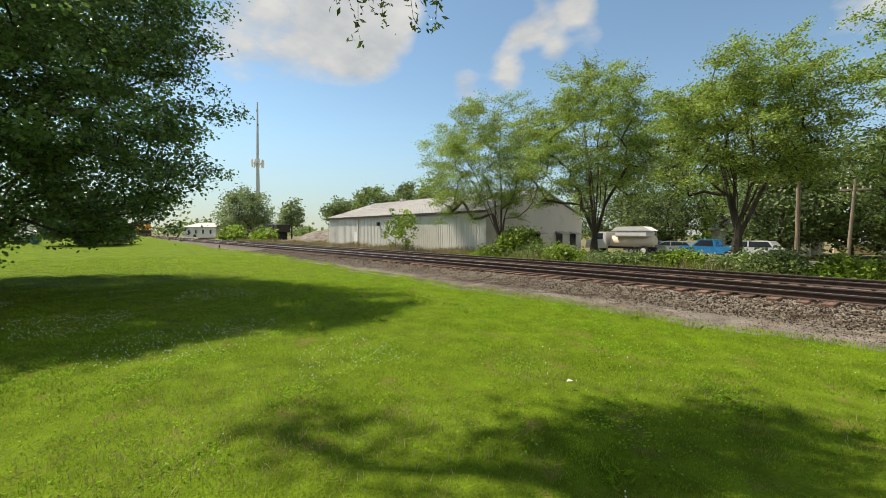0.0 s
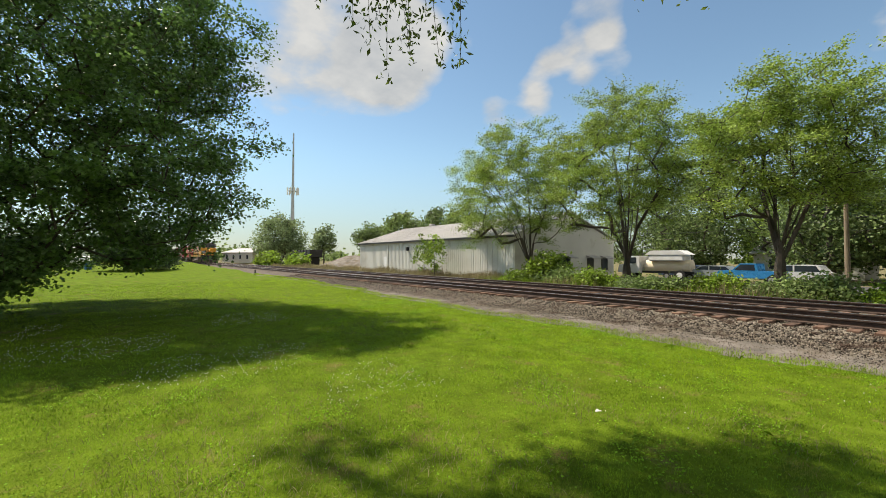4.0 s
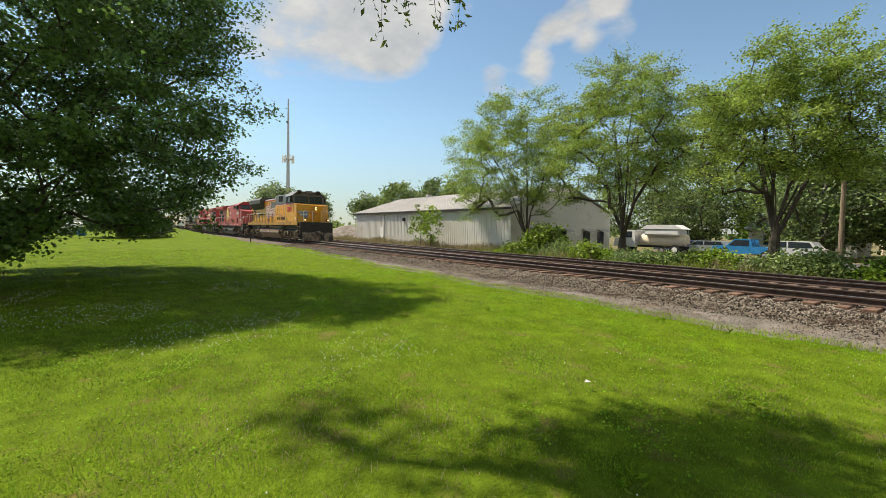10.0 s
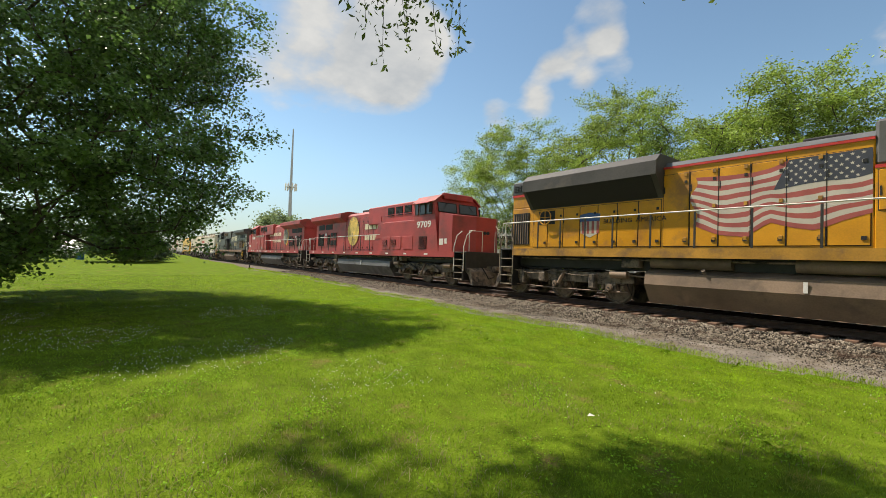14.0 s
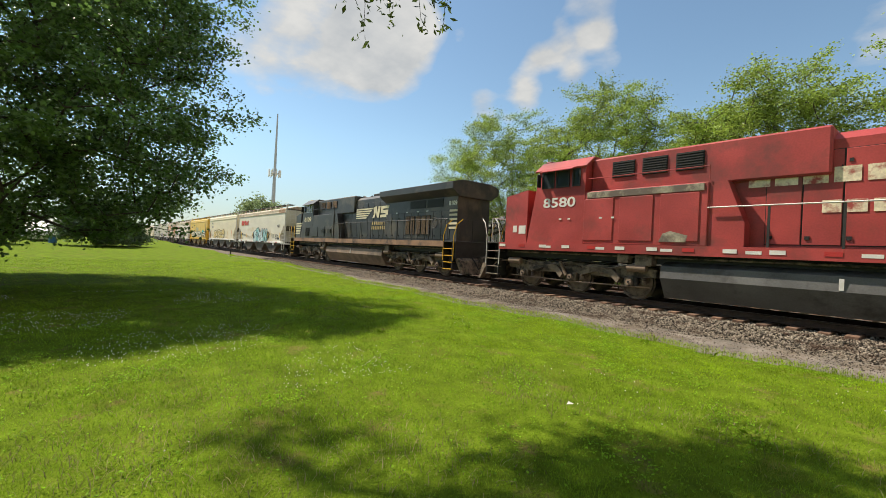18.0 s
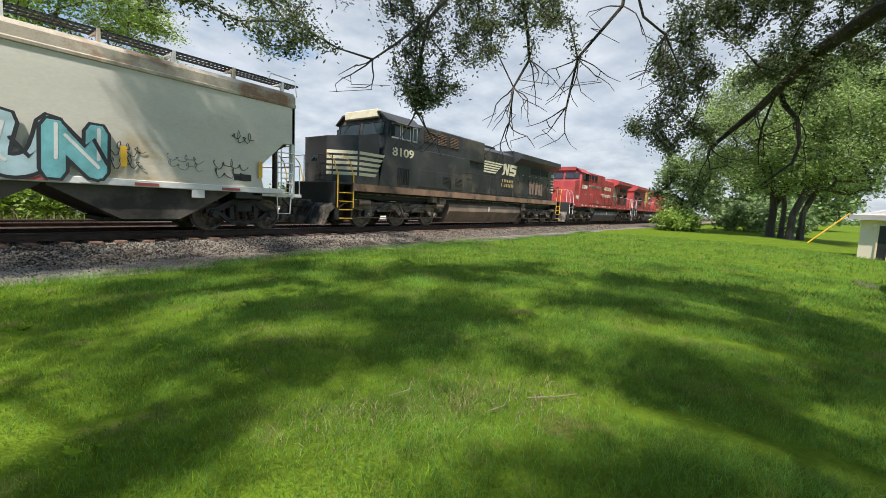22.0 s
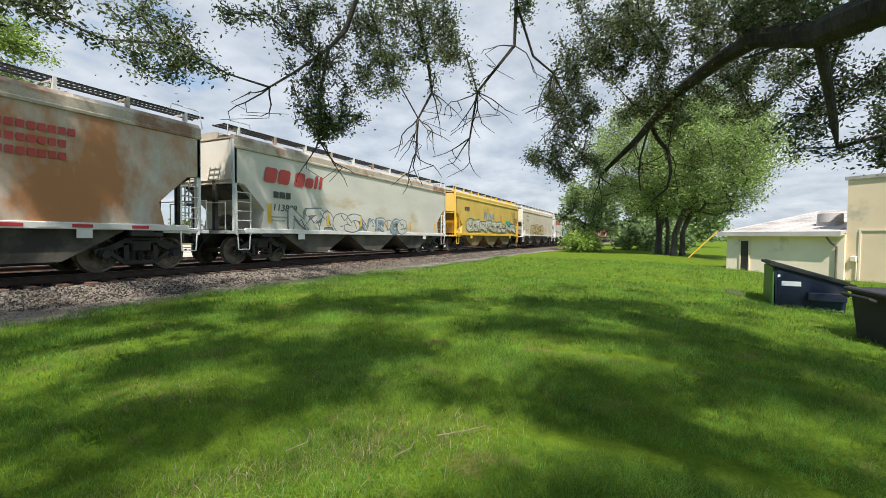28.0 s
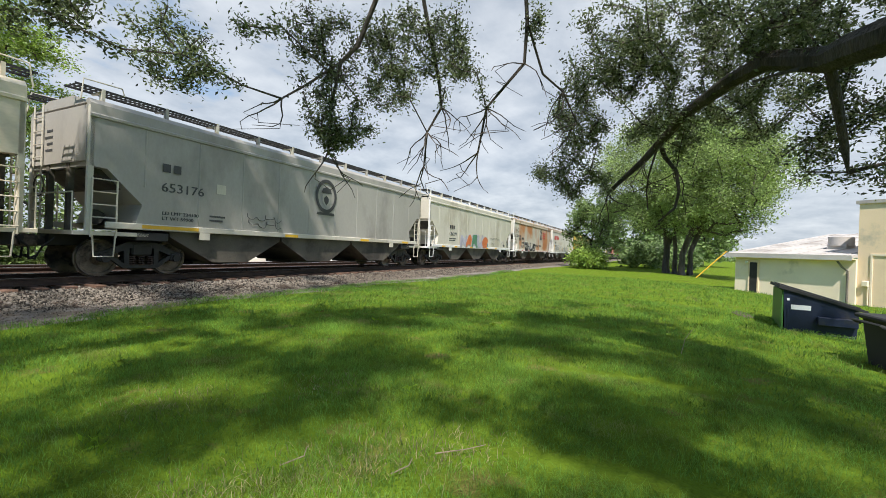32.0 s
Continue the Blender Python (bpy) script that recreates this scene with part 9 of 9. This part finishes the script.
def hopper_paints():
    M = MAT
    M["car_grey"] = surf("pale_grey_car_paint", (0.62, 0.575, 0.485), 0.55, var=0.09, scale=0.7, fine=20, bump=0.05, stain=(0.52, 0.41, 0.26), amount=0.18, stretch=(0.6, 1, 1.3))
    M["car_cream"] = surf("cream_car_paint", (0.64, 0.56, 0.42), 0.55, var=0.1, scale=0.7, fine=20, bump=0.05, stain=(0.56, 0.40, 0.20), amount=0.16, stretch=(0.6, 1, 1.3))
    M["car_yellow"] = surf("ochre_car_paint", (0.66, 0.43, 0.095), 0.5, var=0.1, scale=0.7, fine=20, bump=0.05, stain=(0.36, 0.23, 0.07), amount=0.15)
    M["car_rusty"] = surf("rust_streaked_car_paint", (0.55, 0.51, 0.43), 0.6, var=0.12, scale=0.55, fine=20, bump=0.08, stain=(0.47, 0.20, 0.075), amount=0.42, stretch=(1.0, 1, 0.55))
    M["car_steel"] = surf("mid_grey_car_paint", (0.36, 0.335, 0.295), 0.5, var=0.08, scale=0.6, fine=20, bump=0.05, stain=(0.27, 0.25, 0.22), amount=0.2, stretch=(1, 1, 0.5))
    M["car_beige"] = surf("beige_grey_car_paint", (0.56, 0.515, 0.42), 0.55, var=0.08, scale=0.6, fine=20, bump=0.05, stain=(0.43, 0.38, 0.29), amount=0.2, stretch=(1, 1, 0.5))
    M["chord_rust"] = surf("rusty_roof_edge", (0.45, 0.38, 0.29), 0.65, var=0.2, scale=1.3, fine=25, bump=0.1, stain=(0.26, 0.14, 0.08), amount=0.32)
    # bays, slope sheets and end gear: much darker than the car sides
    M["gear_dark"] = surf("dark_bay_paint", (0.10, 0.086, 0.066), 0.8, var=0.25, scale=1.2, fine=25, bump=0.1, stain=(0.04, 0.034, 0.028), amount=0.35)
    M["gear_dark_ochre"] = surf("dark_ochre_bay", (0.20, 0.13, 0.045), 0.75, var=0.25, scale=1.2, fine=25, bump=0.1, stain=(0.12, 0.09, 0.05), amount=0.35)
    M["name_red"] = surf("red_car_lettering", (0.52, 0.06, 0.05), 0.55, var=0.12, bump=0)
    M["name_dark"] = surf("black_car_lettering", (0.05, 0.05, 0.05), 0.6, var=0.2, bump=0)
    M["name_faint"] = surf("faint_lettering", (0.30, 0.29, 0.26), 0.6, var=0.2, bump=0)
    M["spray_teal"] = surf("teal_spray", (0.05, 0.30, 0.33), 0.5, var=0.2, scale=3, bump=0)
    M["spray_pale"] = surf("pale_blue_spray", (0.40, 0.53, 0.56), 0.5, var=0.2, scale=3, bump=0)
    M["spray_black"] = surf("black_spray", (0.025, 0.025, 0.028), 0.6, var=0.2, bump=0)
    M["spray_tan"] = surf("tan_spray", (0.56, 0.41, 0.17), 0.5, var=0.2, scale=3, bump=0)
    M["spray_orange"] = surf("orange_spray", (0.58, 0.17, 0.06), 0.5, var=0.15, scale=3, bump=0)
    M["spray_grey"] = surf("grey_spray", (0.25, 0.30, 0.31), 0.5, var=0.2, scale=3, bump=0)
    M["spray_teal2"] = surf("mid_teal_spray", (0.16, 0.40, 0.42), 0.5, var=0.25, scale=3, bump=0)
    M["spray_bright"] = surf("turquoise_spray", (0.03, 0.36, 0.33), 0.5, var=0.2, scale=3, bump=0)
    M["spray_cream"] = surf("cream_spray", (0.50, 0.46, 0.34), 0.5, var=0.2, scale=3, bump=0, stain=(0.25, 0.23, 0.10), amount=0.2)
    M["spray_dim"] = surf("slate_spray", (0.13, 0.16, 0.17), 0.6, var=0.2, scale=3, bump=0)
    M["spray_violet"] = surf("pale_violet_spray", (0.40, 0.38, 0.44), 0.5, var=0.2, scale=3, bump=0)
    M["spray_violet2"] = surf("violet_edge_spray", (0.46, 0.44, 0.46), 0.5, var=0.2, scale=3, bump=0)
    M["spray_green"] = surf("green_spray", (0.09, 0.22, 0.13), 0.5, var=0.2, scale=3, bump=0)


hopper_paints()
H_X = [-247.0, -263.95, -281.2, -298.4] + [-315.05 - 16.65 * k for k in range(12)]


def build_hoppers():
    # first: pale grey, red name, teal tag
    a = hopper("pale grey covered hopper with red lettering and a teal tag", "car_grey", "chord_rust", "rail_white", "gear_dark", zs=1.26)
    name_blocks(a, -6.66, 2.84, 0.50, "name_red")
    tag_art(a, -1.35, 2.9, 1.0, 2.5, ("spray_pale", "spray_teal2", "spray_pale"), "spray_black", None, 5, 4, order=(0, 7, 2, 6, 4), y=-1.53)
    part("tag_blot", Shape().add([(-1.55 + 0.42 * math.cos(i * 0.45) * (1 + 0.3 * math.sin(i * 2.1)), -1.5, 1.75 + 0.42 * math.sin(i * 0.45)) for i in range(14)], [tuple(range(14))]), "spray_black", a)
    bars_of(a, -6.38, 1.76, 0.24, (0.10, 0.10, 0.2), "name_dark", gap=0.06)
    bars_of(a, -5.7, 1.72, 0.18, (0.16, 0.2, 0.14, 0.2, 0.1), "name_faint", gap=0.07)
    scribble(a, 3.05, 3.7, 1.5, 2.1, "spray_black", 5, strokes=2)
    scribble(a, 4.2, 5.0, 1.6, 1.95, "name_faint", 7, strokes=2)
    scribble(a, -4.0, -2.2, 1.5, 1.8, "name_faint", 8, strokes=1)
    scribble(a, 5.3, 6.2, 1.45, 1.95, "spray_black", 6, strokes=2)
    scribble(a, 5.8, 6.4, 2.45, 2.75, "spray_black", 9, strokes=1)
    part("data_stencil", Shape().box(5.85, 6.35, -1.488, -1.483, 1.42, 1.6), "spray_black", a)
    patches(a, [-6.6], 1.36, 2.17, ["safety_yellow"], 0.16, -1.486)
    patches(a, [-4.2, -2.03, 0.72, 3.24, 6.54], 1.54, 2.0, ["safety_yellow"], 0.12, -1.537)
    patches(a, [-6.5 + 1.0 * k for k in range(13)], 1.13, 1.2, ["flag_red", "rail_white"], 0.5)
    data_lines(a, -6.4, 1.52, 2, "name_faint", 0.7)
    # second: cream, tan tag
    b = hopper("cream covered hopper with a tan sprayed tag", "car_cream", "car_cream", "rail_white", "gear_dark", zs=1.32)
    lettering("NOKL", -6.1, -1.487, 3.26, 0.24, "name_faint", b, 0.86, 0.006)
    lettering("853907", -6.05, -1.487, 2.76, 0.22, "name_faint", b, 1.02, 0.006)
    tag_art(b, -4.35, 1.9, 1.2, 2.62, ("spray_tan",), "spray_black", None, 5, 9, order=(0, 2, 1, 3, 5))
    patches(b, [-6.46, 5.6], 1.6, 2.42, ["spray_orange"], 0.12, -1.486)
    patches(b, [-3.5, 0.9], 1.5, 1.95, ["safety_yellow"], 0.12, -1.54)
    lettering("LD LMT 224600", -6.24, -1.487, 1.82, 0.10, "name_faint", b, 0.95)
    lettering("LT WT  61300", -6.24, -1.487, 1.66, 0.10, "name_faint", b, 0.9)
    # third: ochre yellow, teal and cream tag over half its side
    c = hopper("ochre yellow covered hopper with a large cream and teal tag", "car_yellow", "car_yellow", "safety_yellow", "gear_dark_ochre", zs=1.26)
    tag_art(c, -5.8, 6.3, 1.32, 2.42, ("spray_cream",), "spray_black", None, 9, 14, fat=0.19, back="spray_bright", squeeze=1.4)
    for x, w in ((-2.3, 0.75), (-1.25, 0.7), (-0.45, 0.65)):
        part("tag_block", Shape().prism([(x, 2.38), (x + w * 0.3, 2.38), (x + w * 0.55, 2.72), (x + w * 0.95, 2.4), (x + w * 1.2, 2.5), (x + w * 0.7, 3.0), (x + w * 0.2, 2.98)], "y", -1.488, -1.483), "spray_grey", c)
    bars_of(c, -6.2, 2.9, 0.26, (0.26, 0.26, 0.26), "name_dark")
    scribble(c, 6.3, 7.1, 2.1, 2.9, "spray_black", 15)
    # fourth: pale grey, red name, number, grey tags
    d = hopper("pale grey covered hopper with red lettering and a grey tag", "car_grey", "chord_rust", "rail_white", "gear_dark", zs=1.2)
    name_blocks(d, -6.64, 2.80, 0.52, "name_red")
    bars_of(d, -6.22, 2.30, 0.22, (0.22, 0.24, 0.22), "name_dark")
    lettering("113809", -6.27, -1.487, 1.85, 0.24, "name_dark", d, 1.08, 0, 0.15)
    tag_art(d, -5.4, -1.4, 1.06, 2.1, ("car_grey",), "spray_dim", None, 5, 21, fat=0.16, order=(4, 7, 2, 5, 0), squeeze=1.35)
    tag_art(d, -1.25, 2.65, 1.0, 1.95, ("spray_grey", "car_grey"), "spray_dim", None, 6, 23, fat=0.15, squeeze=1.4)
    patches(d, [-6.46], 1.42, 2.07, ["safety_yellow"], 0.16, -1.486)
    patches(d, [-3.54, -1.32, 0.85, 3.1, 6.1], 1.4, 1.78, ["safety_yellow"], 0.12, -1.545)
    data_lines(d, -6.3, 1.6, 2, "name_faint", 0.7)
    part("data_box", Shape().box(-4.35, -4.1, -1.488, -1.483, 2.15, 2.4), "rail_white", d)
    # fifth: rusty, roundel, red name lines, black and white tag
    e = hopper("rust-streaked grey covered hopper with a black and white tag", "car_rusty", "chord_rust", "rail_white", "gear_dark", zs=1.24)
    roundel(e, 2.58, 3.1, 0.50, "name_dark", "car_rusty")
    for k, n in enumerate((8, 7, 7)):
        bars_of(e, 3.4, 3.18 - 0.28 * k, 0.16, (0.13,) * n, "name_red", gap=0.045)
    bars_of(e, -5.29, 2.24, 0.2, (0.2, 0.22, 0.22), "name_dark", gap=0.04)
    lettering("119980", -5.32, -1.487, 1.8, 0.22, "name_dark", e, 1.1, 0, 0.12)
    lettering("Ld Lmt 224600", -5.36, -1.487, 1.58, 0.08, "name_dark", e, 1.0, 0, 0.12)
    lettering("Lt Wt 61300", -5.36, -1.487, 1.45, 0.08, "name_dark", e, 0.75, 0, 0.12)
    tag_art(e, -4.1, -0.15, 1.02, 2.2, ("spray_black",), "rail_white", None, 4, 31, fat=0.18, order=(7, 4, 6, 5), y=-1.53, squeeze=1.4)
    lettering("CHICAGO", -0.1, -1.487, 1.66, 0.2, "spray_black", e, 1.45, 0, 0.2)
    lettering("2014", 1.62, -1.487, 1.62, 0.24, "spray_black", e, 1.0, 0, 0.2)
    lettering("2014", -7.05, -1.487, 2.42, 0.26, "spray_black", e, 0.85, 0, 0.2)
    scribble(e, -7.45, -6.4, 2.85, 3.25, "spray_black", 33, strokes=1)
    scribble(e, -6.1, -5.6, 2.1, 2.6, "spray_black", 34, strokes=2)
    patches(e, [0.9, 3.0], 1.45, 1.8, ["spray_tan"], 0.13, -1.486)
    patches(e, [-6.5 + 0.62 * k for k in range(21)], 1.12, 1.2, ["reflector_red", "rail_white"], 0.4)
    # sixth: beige grey, number, orange and green tag
    f = hopper("beige grey covered hopper with an orange and green tag", "car_beige", "car_beige", "rail_white", "gear_dark", ribs=True, zs=1.28)
    bars_of(f, -5.05, 2.34, 0.22, (0.2, 0.22, 0.22), "name_dark")
    lettering("124377", -5.12, -1.487, 1.9, 0.22, "name_dark", f, 1.15, 0, 0.15)
    tag_art(f, -3.3, 1.65, 1.06, 2.22, ("spray_violet", "spray_orange", "spray_green", "spray_violet", "spray_orange"), "spray_violet2", None, 5, 41, fat=0.19, order=(4, 2, 1, 6, 5), y=-1.53, plain=True)
    part("tag_dab", Shape().box(1.7, 2.05, -1.49, -1.484, 1.3, 1.52, 0.01), "spray_teal", f)
    patches(f, [-6.2, -4.4, -1.79, 1.4, 3.45], 1.14, 1.22, ["safety_yellow"], 0.45, -1.57)
    scribble(f, 2.4, 4.9, 1.95, 2.05, "spray_black", 43, strokes=1)
    scribble(f, 2.6, 3.8, 1.5, 1.8, "name_faint", 44, strokes=1)
    scribble(f, 5.0, 6.0, 1.5, 1.9, "name_faint", 45, strokes=1)
    part("data_stencil", Shape().box(5.75, 6.1, -1.488, -1.483, 1.4, 1.56), "spray_black", f)
    part("data_box", Shape().box(-3.45, -3.2, -1.488, -1.483, 2.2, 2.4), "chord_rust", f)
    data_lines(f, -5.1, 1.68, 2, "name_dark", 1.1)
    # seventh: mid grey with ribs and roundel
    g = hopper("mid grey covered hopper with a black round emblem", "car_steel", "car_steel", "car_beige", "gear_dark", ribs=True, zt=4.05, zs=1.36)
    bars_of(g, -6.12, 2.78, 0.22, (0.2, 0.2), "name_dark", gap=0.08)
    lettering("653176", -6.15, -1.487, 2.26, 0.24, "name_dark", g, 1.18)
    roundel(g, 0.15, 2.92, 0.6, "name_dark", "car_steel")
    patches(g, [-6.6], 1.24, 1.33, ["safety_yellow"], 1.5)
    patches(g, [-1.9, 2.4, 5.9], 1.22, 1.31, ["safety_yellow"], 0.6)
    lettering("LD LMT 224100", -6.1, -1.487, 1.64, 0.09, "name_dark", g, 1.0)
    lettering("LT WT 59900", -6.1, -1.487, 1.50, 0.09, "name_dark", g, 0.85)
    data_lines(g, -4.75, 1.68, 2, "name_dark", 0.5)
    scribble(g, -3.5, -2.1, 1.5, 1.9, "name_dark", 51, strokes=2)
    part("data_box", Shape().box(-4.55, -4.25, -1.488, -1.483, 2.4, 2.68), "car_beige", g)
    for k, w in enumerate((0.5, 0.7, 0.5, 0.6)):
        part("data_line", Shape().box(-7.807, -7.803, 0.2, 0.2 + w * 0.6, 3.55 - 0.16 * k, 3.61 - 0.16 * k), "name_dark", g)
    # eighth: cream, seen in part; later ones repeat the plain kinds
    h = hopper("cream covered hopper without tags", "car_cream", "car_cream", "car_cream", "gear_dark", zs=1.3)
    order = [a, b, c, d, e, f, g, h]
    for ob, x in zip(order, H_X):
        add_to_train(ob, x)
    for k, x in enumerate(H_X[8:]):
        src = (h, f, g)[k % 3]
        cp = copy_thing(src, pose(0, 0, 0))
        add_to_train(cp, x)


build_hoppers()


# ---- ties under the rails ----
def build_ties():
    variants = []
    for v in range(5):
        rnd = random.Random(v)
        sh = Shape().box(-0.115, 0.115, -1.32 - rnd.uniform(0, 0.06), 1.32 + rnd.uniform(0, 0.06), -0.36, -0.168 - rnd.uniform(0, 0.012), 0.012)
        variants.append(sh.mesh("tie", MAT["tie"]))
    plate = Shape()
    for y in (-GAUGE / 2 - 0.035, GAUGE / 2 + 0.035):
        plate.box(-0.09, 0.09, y - 0.17, y + 0.17, -0.172, -0.160)
    plate_me = plate.mesh("tie_plate", MAT["rail_side"])
    rnd = random.Random(4)
    for parent, yc, x0, n in ((near_track, TRACK_Y, -40.0, 165), (far_track, FAR_Y, -32.0, 110)):
        for k in range(n):
            x = x0 + k * 0.52 + rnd.uniform(-0.03, 0.03)
            ob = new("tie", variants[rnd.randrange(5)])
            ob.parent, ob.location = parent, (x, yc + rnd.uniform(-0.06, 0.06), rnd.uniform(-0.012, 0.0))
            ob.rotation_euler = (0, 0, radians(rnd.uniform(-1.2, 1.2)))
            p = new("tie_plate", plate_me)
            p.parent = ob
            p.location = (0, yc - ob.location.y, 0)


build_ties()


# ---- what moves ----
def motions():
    times = [0.0, 0.1] + [float(k) for k in range(1, 32)] + [31.9, 32.0]
    for ob, x in CONSIST:
        walk(ob, [(t, pose(x + run(t), TRACK_Y, 0)) for t in times])
    # every wheelset rolls on the rail without slipping
    ticks = [k / 30 for k in range(0, 961)]
    turns = [run(t) for t in ticks]
    for ob, x, r in WHEELS:
        at = ob.location.copy()
        walk(ob, [(t, Matrix.LocRotScale(at, Euler((0, d / r, 0)), None)) for t, d in zip(ticks, turns)])


motions()
